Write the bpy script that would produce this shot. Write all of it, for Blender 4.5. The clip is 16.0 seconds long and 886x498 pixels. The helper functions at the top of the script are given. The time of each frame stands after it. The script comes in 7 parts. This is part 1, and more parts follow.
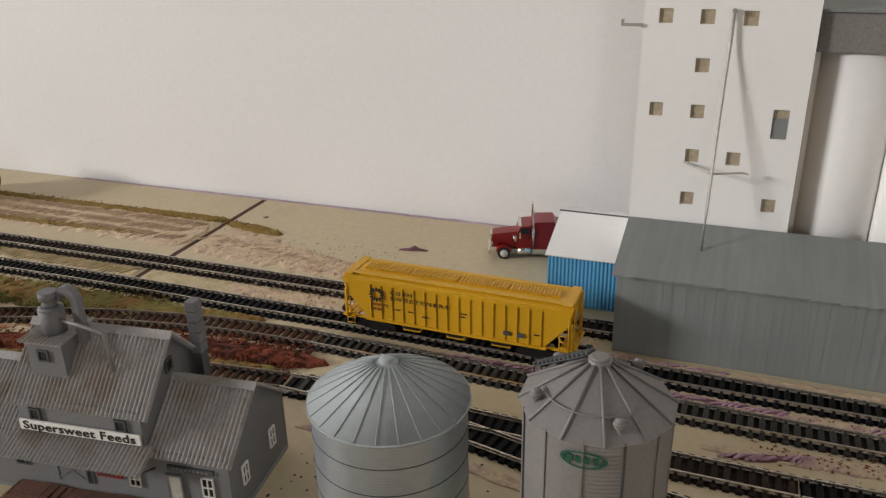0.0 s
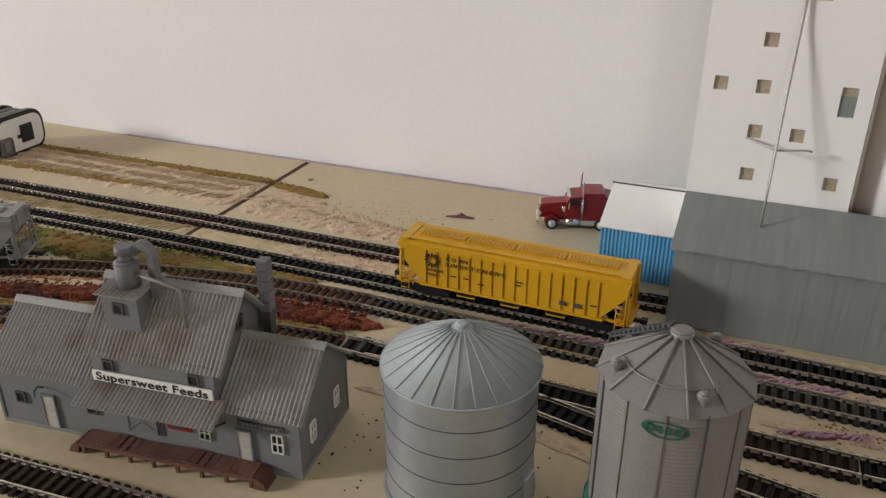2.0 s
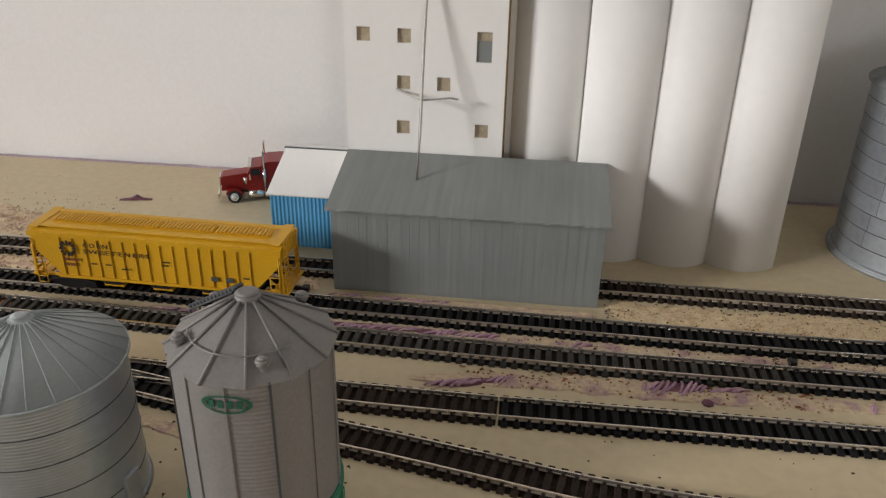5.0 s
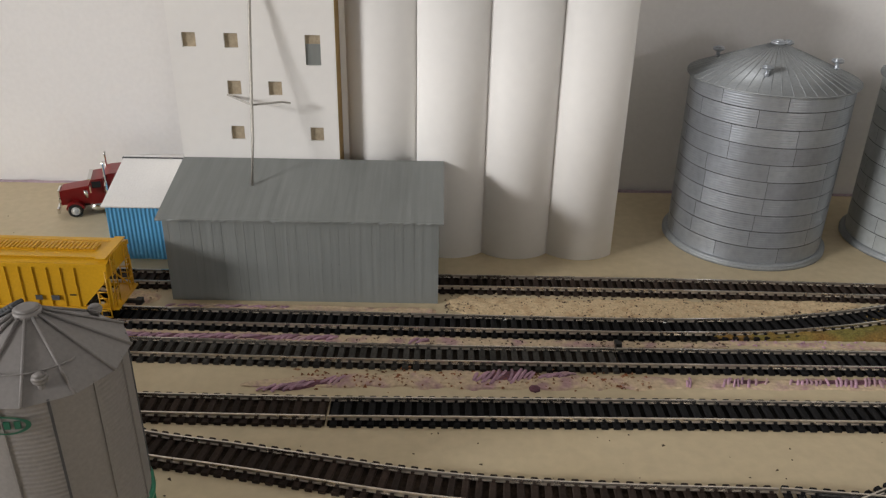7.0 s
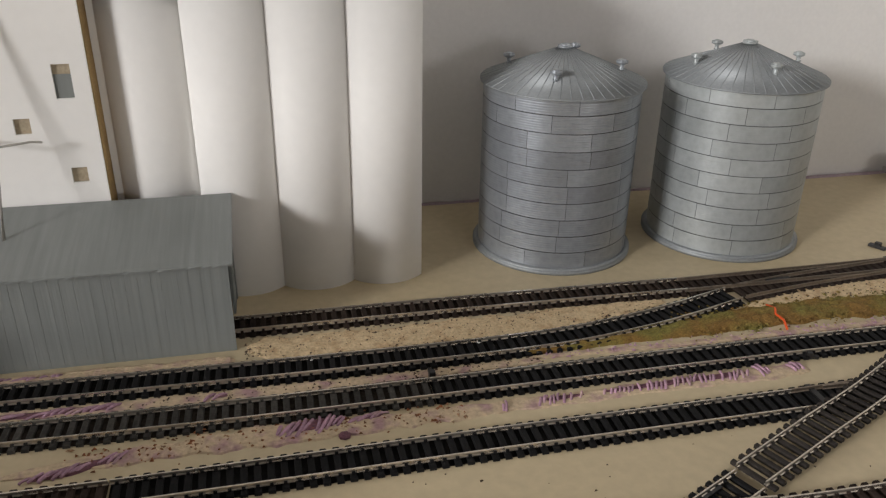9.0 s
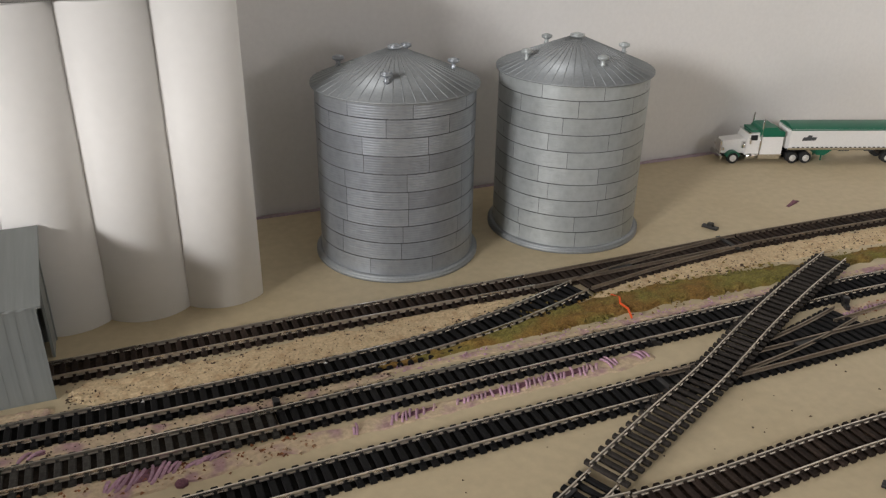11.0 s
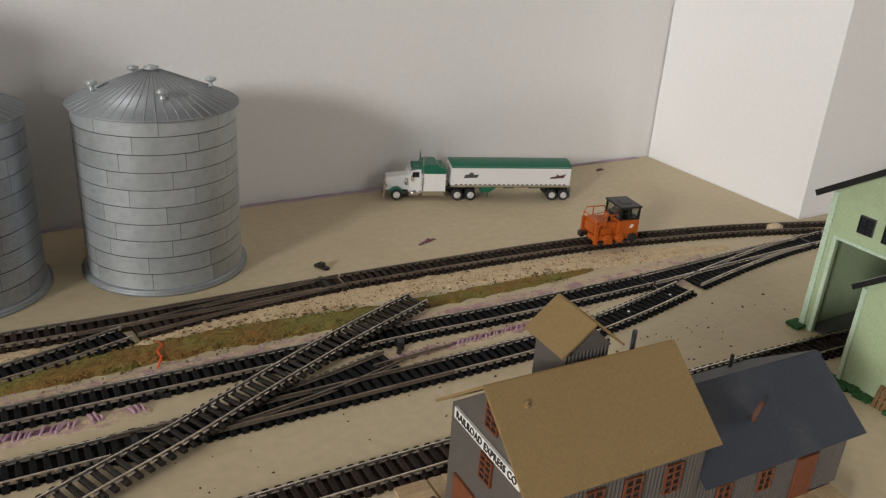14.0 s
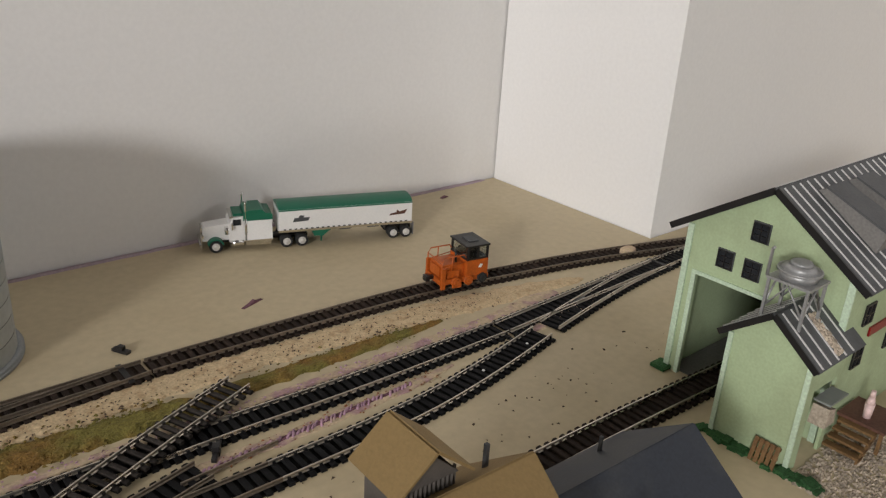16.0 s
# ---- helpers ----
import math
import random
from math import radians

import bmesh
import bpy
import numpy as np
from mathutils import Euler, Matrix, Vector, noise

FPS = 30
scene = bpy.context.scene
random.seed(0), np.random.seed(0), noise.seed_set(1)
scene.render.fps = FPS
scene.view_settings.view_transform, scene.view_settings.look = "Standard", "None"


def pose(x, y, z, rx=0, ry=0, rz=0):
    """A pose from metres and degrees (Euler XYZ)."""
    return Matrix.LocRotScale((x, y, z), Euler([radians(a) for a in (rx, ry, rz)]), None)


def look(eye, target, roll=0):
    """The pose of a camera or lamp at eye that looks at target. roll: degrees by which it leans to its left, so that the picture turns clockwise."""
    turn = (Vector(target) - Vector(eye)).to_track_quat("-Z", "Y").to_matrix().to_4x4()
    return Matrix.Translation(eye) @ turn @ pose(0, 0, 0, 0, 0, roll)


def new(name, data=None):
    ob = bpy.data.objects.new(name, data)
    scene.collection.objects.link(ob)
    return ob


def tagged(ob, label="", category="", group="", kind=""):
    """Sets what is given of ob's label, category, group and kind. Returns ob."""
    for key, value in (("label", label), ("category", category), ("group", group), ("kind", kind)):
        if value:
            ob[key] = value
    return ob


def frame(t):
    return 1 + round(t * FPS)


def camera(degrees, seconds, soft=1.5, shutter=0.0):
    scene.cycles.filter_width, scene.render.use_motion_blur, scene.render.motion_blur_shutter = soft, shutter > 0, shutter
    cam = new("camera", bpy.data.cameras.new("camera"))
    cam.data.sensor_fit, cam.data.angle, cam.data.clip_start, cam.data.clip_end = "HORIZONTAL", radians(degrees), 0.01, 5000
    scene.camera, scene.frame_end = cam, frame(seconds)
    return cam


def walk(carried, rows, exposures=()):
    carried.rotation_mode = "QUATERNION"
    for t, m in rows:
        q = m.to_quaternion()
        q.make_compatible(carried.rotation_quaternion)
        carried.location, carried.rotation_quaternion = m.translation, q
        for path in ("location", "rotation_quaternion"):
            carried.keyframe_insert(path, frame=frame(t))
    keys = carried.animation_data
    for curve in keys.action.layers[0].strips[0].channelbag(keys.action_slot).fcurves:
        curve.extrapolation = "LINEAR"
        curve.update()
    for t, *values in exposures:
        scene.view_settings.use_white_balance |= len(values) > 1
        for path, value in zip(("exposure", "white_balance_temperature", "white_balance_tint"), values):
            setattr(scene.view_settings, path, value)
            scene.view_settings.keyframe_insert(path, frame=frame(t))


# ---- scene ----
cam = camera(57.6, 16.0, soft=1.3)
METRES, EYE, TILT, LEAN, TURN = 0.674, 0.2996, -0.53, 0.43, 20.5
ROWS = [
    (0.0, 0.0, 0.0, 0.0, -0.28, -22.6, 0.67),
    (0.5, -0.0022, 0.0054, 0.0058, -0.16, -22.92, 0.48),
    (1.0, -0.0449, 0.0009, 0.0017, 0.25, -23.9, -0.1),
    (1.5, -0.0564, -0.0028, 0.0006, 1.23, -24.54, -0.63),
    (2.0, -0.0479, -0.0021, -0.0008, 1.29, -24.85, -0.77),
    (2.5, -0.0416, -0.0021, 0.0008, 1.29, -25.09, -0.74),
    (3.0, -0.0073, 0.0079, -0.0091, 0.01, -25.46, 0.19),
    (3.5, 0.0093, 0.0157, -0.0149, -2.12, -25.86, 0.68),
    (4.0, 0.0425, 0.0045, -0.0137, -5.18, -25.92, 0.53),
    (4.5, 0.0793, 0.01, -0.0239, -10.12, -25.97, -0.33),
    (5.0, 0.1109, 0.0206, -0.0314, -13.45, -25.94, -1.2),
    (7.5, 0.2042, -0.0163, -0.0273, -23.05, -25.44, -0.7),
    (8.0, 0.2272, -0.0198, -0.0248, -26.47, -25.09, -0.39),
    (8.5, 0.2298, -0.0053, -0.0287, -29.59, -25.04, -0.94),
    (9.0, 0.2399, 0.0274, -0.029, -32.94, -25.09, -0.95),
    (11.5, 0.2916, 0.0359, -0.0251, -46.91, -25.1, -1.42),
    (12.0, 0.313, 0.0253, -0.0198, -51.67, -24.47, -2.17),
    (12.5, 0.3764, -0.0183, -0.0186, -56.22, -23.58, -2.25),
    (13.0, 0.4415, -0.0727, -0.0177, -56.67, -23.51, -2.24),
    (13.5, 0.5065, -0.1399, -0.0183, -54.84, -23.08, -3.49),
    (14.0, 0.5586, -0.1925, -0.0166, -49.9, -23.07, -3.47),
    (14.5, 0.5878, -0.1894, -0.0041, -47.06, -22.91, -2.21),
    (15.0, 0.6121, -0.1593, -0.0117, -47.18, -22.83, -2.18),
    (15.5, 0.6419, -0.144, -0.0119, -54.51, -22.46, -3.05),
    (16.0, 0.685, -0.1394, -0.0104, -60.78, -22.04, -3.01),
]
walk(cam, [(t, pose(0, 0, EYE, TILT, LEAN, TURN) @ pose(METRES * x, METRES * y, METRES * z, 90 + pitch, roll, yaw)) for t, x, y, z, yaw, pitch, roll in ROWS],
     [(0.0, 0.04), (3.5, 0.08), (5.0, 0.10), (8.0, 0.10), (9.0, 0.10), (11.5, 0.12), (13.0, 0.02), (16.0, -0.04)])


# ---- world, window light, exposure ----
world = bpy.data.worlds.new("world")
scene.world = world
world.use_nodes = True
wn = world.node_tree.nodes
sky = wn.new("ShaderNodeTexSky")
sky.sky_type, sky.sun_disc = "NISHITA", False
sky.sun_elevation, sky.sun_rotation = radians(25), radians(-120)
world.node_tree.links.new(sky.outputs[0], wn["Background"].inputs[0])
wn["Background"].inputs[1].default_value = 0.05
scene.view_settings.exposure = 0.0


def window_lamp(name, eye, target, wide, high, watts, colour):
    lamp = bpy.data.lights.new(name, "AREA")
    lamp.shape, lamp.size, lamp.size_y, lamp.energy, lamp.color = "RECTANGLE", wide, high, watts, colour
    ob = new(name, lamp)
    ob.matrix_world = look(eye, target)
    return ob


window_lamp("window_daylight", (-6.94, -3.63, 2.32), (0.2, 0.50, 0.1), 1.5, 1.1, 450.0, (1.0, 0.982, 0.985))
window_lamp("window_daylight", (-7.00, -0.85, 1.72), (0.5, 0.65, 0.1), 0.8, 0.8, 55.0, (1.0, 0.982, 0.985))
window_lamp("window_daylight", (1.92, -4.80, 0.92), (0.5, 0.65, 0.1), 0.50, 0.55, 19.0, (1.0, 0.982, 0.985))


# ---- materials ----
def material(name, colour, rough=0.6, metal=0.0, spread=0.15, grain=60.0, stain=9.0, bump=0.1, second=None, amount=0.5, piece=0.0, island=0.0, spec=0.4, streak=False):
    """Base colour with fine grain and broad stains; second: a colour that shows in patches."""
    m = bpy.data.materials.new(name)
    m.use_nodes = True
    n, l = m.node_tree.nodes, m.node_tree.links
    b = n["Principled BSDF"]
    b.inputs["Metallic"].default_value = metal
    b.inputs["Specular IOR Level"].default_value = spec
    geo = n.new("ShaderNodeTexCoord")
    fine, broad = n.new("ShaderNodeTexNoise"), n.new("ShaderNodeTexNoise")
    fine.inputs["Scale"].default_value, fine.inputs["Detail"].default_value = grain * 10, 6
    broad.inputs["Scale"].default_value, broad.inputs["Detail"].default_value = stain, 4
    if streak:
        squash = n.new("ShaderNodeMapping")
        squash.inputs["Scale"].default_value = (1.0, 0.06, 0.03)
        l.new(geo.outputs["Object"], squash.inputs["Vector"])
        l.new(squash.outputs["Vector"], fine.inputs["Vector"])
    else:
        l.new(geo.outputs["Object"], fine.inputs["Vector"])
    l.new(geo.outputs["Object"], broad.inputs["Vector"])
    mix = n.new("ShaderNodeMix")
    mix.data_type = "RGBA"
    c = Vector(colour)
    o = Vector(second) if second else c * (1 - spread)
    mix.inputs["A"].default_value = (*(c * (1 + spread * 0.4)), 1)
    mix.inputs["B"].default_value = (*o, 1)
    ramp = n.new("ShaderNodeMapRange")
    ramp.inputs["From Min"].default_value, ramp.inputs["From Max"].default_value = (0.62 - amount * 0.3, 0.78 - amount * 0.3) if second else (0.35, 0.7)
    l.new(broad.outputs["Fac"], ramp.inputs["Value"])
    l.new(ramp.outputs["Result"], mix.inputs["Factor"])
    hsv = n.new("ShaderNodeHueSaturation")
    val = n.new("ShaderNodeMapRange")
    val.inputs["From Min"].default_value, val.inputs["From Max"].default_value = 0.3, 0.7
    val.inputs["To Min"].default_value, val.inputs["To Max"].default_value = 1 - spread, 1 + spread
    l.new(fine.outputs["Fac"], val.inputs["Value"])
    last = val.outputs["Result"]
    if piece or island:
        src = n.new("ShaderNodeObjectInfo").outputs["Random"] if piece else n.new("ShaderNodeNewGeometry").outputs["Random Per Island"]
        r = n.new("ShaderNodeMapRange")
        r.inputs["To Min"].default_value, r.inputs["To Max"].default_value = 1 - piece - island, 1 + piece + island
        l.new(src, r.inputs["Value"])
        mul = n.new("ShaderNodeMath")
        mul.operation = "MULTIPLY"
        l.new(last, mul.inputs[0])
        l.new(r.outputs["Result"], mul.inputs[1])
        last = mul.outputs[0]
    l.new(last, hsv.inputs["Value"])
    l.new(mix.outputs["Result"], hsv.inputs["Color"])
    l.new(hsv.outputs["Color"], b.inputs["Base Color"])
    rr = n.new("ShaderNodeMapRange")
    rr.inputs["To Min"].default_value, rr.inputs["To Max"].default_value = max(0.03, rough - 0.12), min(1, rough + 0.12)
    l.new(broad.outputs["Fac"], rr.inputs["Value"])
    l.new(rr.outputs["Result"], b.inputs["Roughness"])
    if bump:
        bp = n.new("ShaderNodeBump")
        bp.inputs["Strength"].default_value, bp.inputs["Distance"].default_value = bump, 0.0008
        l.new(fine.outputs["Fac"], bp.inputs["Height"])
        l.new(bp.outputs["Normal"], b.inputs["Normal"])
    return m


WALL = material("white_wall_paint", (0.80, 0.785, 0.765), 0.75, spread=0.02, grain=25, stain=2.5, bump=0.12)
# unseen walls, floor and ceiling: tones kept dark to cut bounce on the layout
ROOMWALL = material("dark_unseen_room_surface", (0.10, 0.08, 0.062), 0.6, spread=0.15, stain=3)
CEIL = material("grey_ceiling_board", (0.22, 0.21, 0.20), 0.85, spread=0.05, stain=3)
BENCH = material("beige_bench_paint", (0.53, 0.44, 0.285), 0.55, spread=0.06, grain=14, stain=7, bump=0.15, second=(0.49, 0.40, 0.25), amount=0.35)
GAP = material("dark_red_gap", (0.085, 0.032, 0.024), 0.9)
CREAM = material("cream_rubbed_paint", (0.54, 0.44, 0.27), 0.8, spread=0.12, grain=40, stain=60, bump=0.5, second=(0.44, 0.35, 0.19))
GRAVEL = material("tan_gravel", (0.50, 0.385, 0.235), 0.95, spread=0.20, grain=60, stain=140, bump=0.6, second=(0.44, 0.31, 0.18), amount=0.4, island=0.2)
PINKGRAVEL = material("pinkish_foam_gravel", (0.54, 0.42, 0.275), 0.95, spread=0.18, grain=60, stain=150, bump=0.7, second=(0.49, 0.345, 0.265), amount=0.5, island=0.10)
MAUVE = material("mauve_foam_edge", (0.40, 0.31, 0.35), 0.9, spread=0.2, stain=20)
PURPLE = material("purple_pink_foam", (0.40, 0.245, 0.315), 0.9, spread=0.2, grain=50, stain=60, bump=0.6, second=(0.52, 0.39, 0.29), amount=0.2, island=0.15)
RUBBED = material("rubbed_foam_and_paint", (0.51, 0.40, 0.27), 0.9, spread=0.18, grain=40, stain=70, bump=0.7, second=(0.40, 0.255, 0.255), amount=0.45)
RUST = material("rust_brown_grit", (0.20, 0.075, 0.03), 0.95, spread=0.4, grain=60, stain=60, bump=1.0, second=(0.42, 0.30, 0.18), amount=0.4, island=0.3)
MOSS = material("olive_moss", (0.165, 0.105, 0.022), 0.95, spread=0.4, grain=90, stain=45, bump=1.0, second=(0.20, 0.12, 0.035), amount=0.4, island=0.3)
GRASS = material("green_grass_flock", (0.135, 0.115, 0.026), 0.95, spread=0.4, grain=90, stain=32, bump=1.0, second=(0.185, 0.105, 0.026), amount=0.62, island=0.3)
REDBALLAST = material("red_brown_ballast", (0.135, 0.030, 0.012), 0.95, spread=0.4, grain=70, stain=60, bump=1.0, second=(0.06, 0.016, 0.009), amount=0.5, island=0.35)
GREENFLOCK = material("dark_green_flock", (0.062, 0.088, 0.016), 0.95, spread=0.4, grain=90, stain=40, bump=1.0, second=(0.11, 0.10, 0.025), amount=0.4, island=0.3)
SPECK = material("dark_debris", (0.075, 0.047, 0.032), 0.9, island=0.3)
TIE = material("black_plastic_tie", (0.008, 0.0078, 0.0082), 0.75, spread=0.25, piece=0.25, spec=0.2)
TANKGREY = material("dull_dark_silver", (0.34, 0.34, 0.335), 0.42, metal=0.4, spread=0.1)
TIEBROWN = material("brown_plastic_tie", (0.030, 0.020, 0.015), 0.8, spread=0.25, piece=0.3, spec=0.2)
TIELOOSE = material("brown_grey_loose_tie", (0.032, 0.027, 0.023), 0.8, spread=0.3, piece=0.3, spec=0.2)
TIEGREY = material("dusty_grey_tie", (0.050, 0.047, 0.042), 0.8, spread=0.3, piece=0.3, spec=0.2)
WEBBLACK = material("black_web", (0.006, 0.0055, 0.005), 0.9, spread=0.4, stain=40, spec=0.1)
WEBBROWN = material("dark_brown_grit", (0.030, 0.021, 0.015), 0.95, spread=0.5, stain=45, bump=0.6, spec=0.1)
WEBGREY = material("dusty_grit", (0.022, 0.017, 0.013), 0.95, spread=0.4, stain=45, bump=0.6, spec=0.1)
WEBS = {"black_plastic_tie": WEBBLACK, "brown_plastic_tie": WEBBROWN, "dusty_grey_tie": WEBGREY}
RAIL = material("nickel_silver_rail", (0.62, 0.56, 0.48), 0.28, metal=0.9, spread=0.12, stain=50)
RAILOLD = material("tarnished_rail", (0.30, 0.245, 0.19), 0.42, metal=0.8, spread=0.2, stain=50)
FOAMCORE = material("white_foam_board", (0.83, 0.815, 0.785), 0.65, spread=0.012, grain=15, stain=6, bump=0.03)
CARDEDGE = material("brown_card_edge", (0.36, 0.24, 0.10), 0.9, spread=0.2)
WINBACK = material("tan_card_behind_windows", (0.40, 0.33, 0.23), 0.8, spread=0.15, stain=60)
SHEDGREY = material("brushed_grey_paint", (0.20, 0.212, 0.203), 0.5, spread=0.07, grain=28, stain=14, bump=0.25, streak=True)
DARKCARD = material("dark_grey_card", (0.19, 0.18, 0.168), 0.7)
MAST = material("grey_wire_mast", (0.42, 0.40, 0.36), 0.5, metal=0.3)
BLUE = material("light_blue_plastic", (0.09, 0.32, 0.56), 0.4, spread=0.06)
WHITE = material("white_plastic", (0.80, 0.79, 0.77), 0.4, spread=0.03)
YELLOW = material("yellow_car_paint", (0.61, 0.33, 0.012), 0.4, spread=0.06, stain=30)
BLACK = material("black_plastic", (0.014, 0.013, 0.013), 0.4)
# darker and bluer: the tower's shade on the first bin is in this colour
SILVER = material("shade_darkened_silver_bin", (0.345, 0.370, 0.400), 0.34, metal=0.6, spread=0.09, grain=20, stain=25, bump=0.04, piece=0.12)
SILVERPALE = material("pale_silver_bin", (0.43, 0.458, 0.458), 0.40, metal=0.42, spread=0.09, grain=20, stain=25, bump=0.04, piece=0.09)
SILVERBIN = material("galvanised_bin_wall", (0.40, 0.43, 0.455), 0.33, metal=0.65, spread=0.06, grain=20, stain=25, bump=0.03)
BINROOF = material("weathered_bin_roof", (0.30, 0.318, 0.325), 0.56, metal=0.45, spread=0.08, stain=25, bump=0.04)
SILVERLID = material("pale_grey_bin_roof", (0.34, 0.37, 0.37), 0.62, metal=0.0, spread=0.05, bump=0.04)
ALU = material("dull_aluminium_plastic", (0.215, 0.202, 0.192), 0.55, metal=0.2, spread=0.07, bump=0.05)
CHROME = material("chrome", (0.75, 0.74, 0.72), 0.12, metal=1.0, spread=0.03, bump=0)
RIM = material("polished_wheel_rim", (0.72, 0.71, 0.69), 0.35, metal=0.35, spread=0.04)
RUBBER = material("black_rubber", (0.02, 0.02, 0.02), 0.7)
RED = material("dark_red_truck_paint", (0.22, 0.009, 0.010), 0.3, spread=0.06)
GREEN = material("dark_green_paint", (0.012, 0.13, 0.075), 0.35, spread=0.06)
LEGGREEN = material("green_leg_plastic", (0.02, 0.16, 0.09), 0.45)
GLASS = material("dark_cab_glass", (0.02, 0.022, 0.025), 0.08, spread=0.02, bump=0)
MILLWALL = material("grey_mill_siding", (0.150, 0.150, 0.153), 0.6, spread=0.08, stain=30, second=(0.155, 0.15, 0.145))
MILLROOF = material("grey_corrugated_roof", (0.28, 0.268, 0.255), 0.55, spread=0.14, stain=40, second=(0.22, 0.185, 0.155), amount=0.45)
MILLDARK = material("dark_grey_trim", (0.07, 0.072, 0.075), 0.6)
SIGN = material("white_sign_board", (0.75, 0.73, 0.68), 0.6, spread=0.06)
INK = material("black_lettering", (0.02, 0.018, 0.016), 0.6)
RUSTDECK = material("red_brown_deck", (0.115, 0.052, 0.034), 0.75, spread=0.25, stain=60, piece=0.15)
PALEDOOR = material("pale_worn_door", (0.42, 0.40, 0.34), 0.6, spread=0.15, stain=80)
DEPOTWALL = material("charcoal_siding", (0.105, 0.092, 0.080), 0.65, spread=0.1)
TANROOF = material("tan_card_roof", (0.255, 0.170, 0.068), 0.75, spread=0.07, grain=60, bump=0.4)
NAVYROOF = material("slate_blue_roof", (0.026, 0.032, 0.044), 0.55, spread=0.15, stain=28, bump=0.1, second=(0.050, 0.054, 0.060), amount=0.4)
BROWN = material("red_brown_door", (0.17, 0.054, 0.022), 0.6, spread=0.15)
DECKWOOD = material("pale_wood_deck", (0.48, 0.34, 0.19), 0.7, spread=0.15, stain=70, piece=0.12)
MINT = material("mint_green_siding", (0.385, 0.475, 0.285), 0.6, spread=0.07, stain=30, second=(0.35, 0.42, 0.25))
MINTTRIM = material("pale_mint_trim", (0.50, 0.62, 0.46), 0.6)
CHARROOF = material("charcoal_roof", (0.085, 0.087, 0.09), 0.5, spread=0.12, stain=40)
ORANGE = material("orange_loco_paint", (0.47, 0.098, 0.012), 0.4, spread=0.15, stain=80)
TURF = material("dark_green_turf", (0.03, 0.10, 0.03), 0.95, spread=0.4, grain=80, bump=1.0)
STONE = material("pale_gravel_stones", (0.46, 0.385, 0.30), 0.9, spread=0.25, island=0.35)
WIRE = material("orange_wire", (0.75, 0.10, 0.02), 0.4)
TANWOOD = material("brown_wood_pallet", (0.19, 0.105, 0.04), 0.7, spread=0.2, stain=90)
CLEAR = bpy.data.materials.new("clear_cab_glazing")
CLEAR.use_nodes = True
CLEAR.node_tree.nodes["Principled BSDF"].inputs["Transmission Weight"].default_value = 1.0
CLEAR.node_tree.nodes["Principled BSDF"].inputs["Roughness"].default_value = 0.06
CLEAR.node_tree.nodes["Principled BSDF"].inputs["Base Color"].default_value = (0.75, 0.78, 0.78, 1)
BADGE = material("dark_green_print", (0.010, 0.085, 0.05), 0.5, spread=0.1)
CHIP = material("dark_maroon_foam", (0.17, 0.075, 0.10), 0.9, spread=0.35, stain=90)
PINK = material("pale_pink_plastic", (0.75, 0.55, 0.52), 0.5)


# ---- building helpers ----
def box(bm, x0, x1, y0, y1, z0, z1, m=None, bevel=0.0):
    vs = [bm.verts.new((x, y, z)) for x in (x0, x1) for y in (y0, y1) for z in (z0, z1)]
    if m is not None:
        for v in vs:
            v.co = m @ v.co
    fs = [bm.faces.new([vs[i] for i in f]) for f in ((0, 1, 3, 2), (4, 6, 7, 5), (0, 4, 5, 1), (2, 3, 7, 6), (0, 2, 6, 4), (1, 5, 7, 3))]
    if bevel:
        es = {e for f in fs for e in f.edges}
        bmesh.ops.bevel(bm, geom=list(es), offset=bevel, segments=2, profile=0.6, affect="EDGES")
    return bm


def cone(bm, r0, r1, z0, z1, seg=24, m=None, caps=True):
    a = [bm.verts.new((r0 * math.cos(2 * math.pi * i / seg), r0 * math.sin(2 * math.pi * i / seg), z0)) for i in range(seg)]
    b = [bm.verts.new((r1 * math.cos(2 * math.pi * i / seg), r1 * math.sin(2 * math.pi * i / seg), z1)) for i in range(seg)]
    if m is not None:
        for v in a + b:
            v.co = m @ v.co
    for i in range(seg):
        f = bm.faces.new((a[i], a[(i + 1) % seg], b[(i + 1) % seg], b[i]))
        f.smooth = seg > 10
    if caps:
        bm.faces.new(a[::-1])
        bm.faces.new(b)
    return bm


def rod(bm, pts, r, seg=8):
    """A round bar along points."""
    pts = [Vector(p) for p in pts]
    rings = []
    for i, p in enumerate(pts):
        d = (pts[min(i + 1, len(pts) - 1)] - pts[max(i - 1, 0)]).normalized()
        s = d.cross(Vector((0, 0, 1)) if abs(d.z) < 0.95 else Vector((1, 0, 0))).normalized()
        u = s.cross(d)
        rings.append([bm.verts.new(p + r * (math.cos(2 * math.pi * k / seg) * s + math.sin(2 * math.pi * k / seg) * u)) for k in range(seg)])
    for a, b in zip(rings, rings[1:]):
        for k in range(seg):
            bm.faces.new((a[k], a[(k + 1) % seg], b[(k + 1) % seg], b[k])).smooth = True
    bm.faces.new(rings[0][::-1])
    bm.faces.new(rings[-1])
    return bm


def prism(bm, outline, depth, m=None):
    """An outline in x and z, pushed along y from 0 to depth."""
    a = [bm.verts.new((x, 0, z)) for x, z in outline]
    b = [bm.verts.new((x, depth, z)) for x, z in outline]
    if m is not None:
        for v in a + b:
            v.co = m @ v.co
    n = len(a)
    for i in range(n):
        bm.faces.new((a[i], a[(i + 1) % n], b[(i + 1) % n], b[i]))
    bm.faces.new(a[::-1])
    bm.faces.new(b)
    return bm


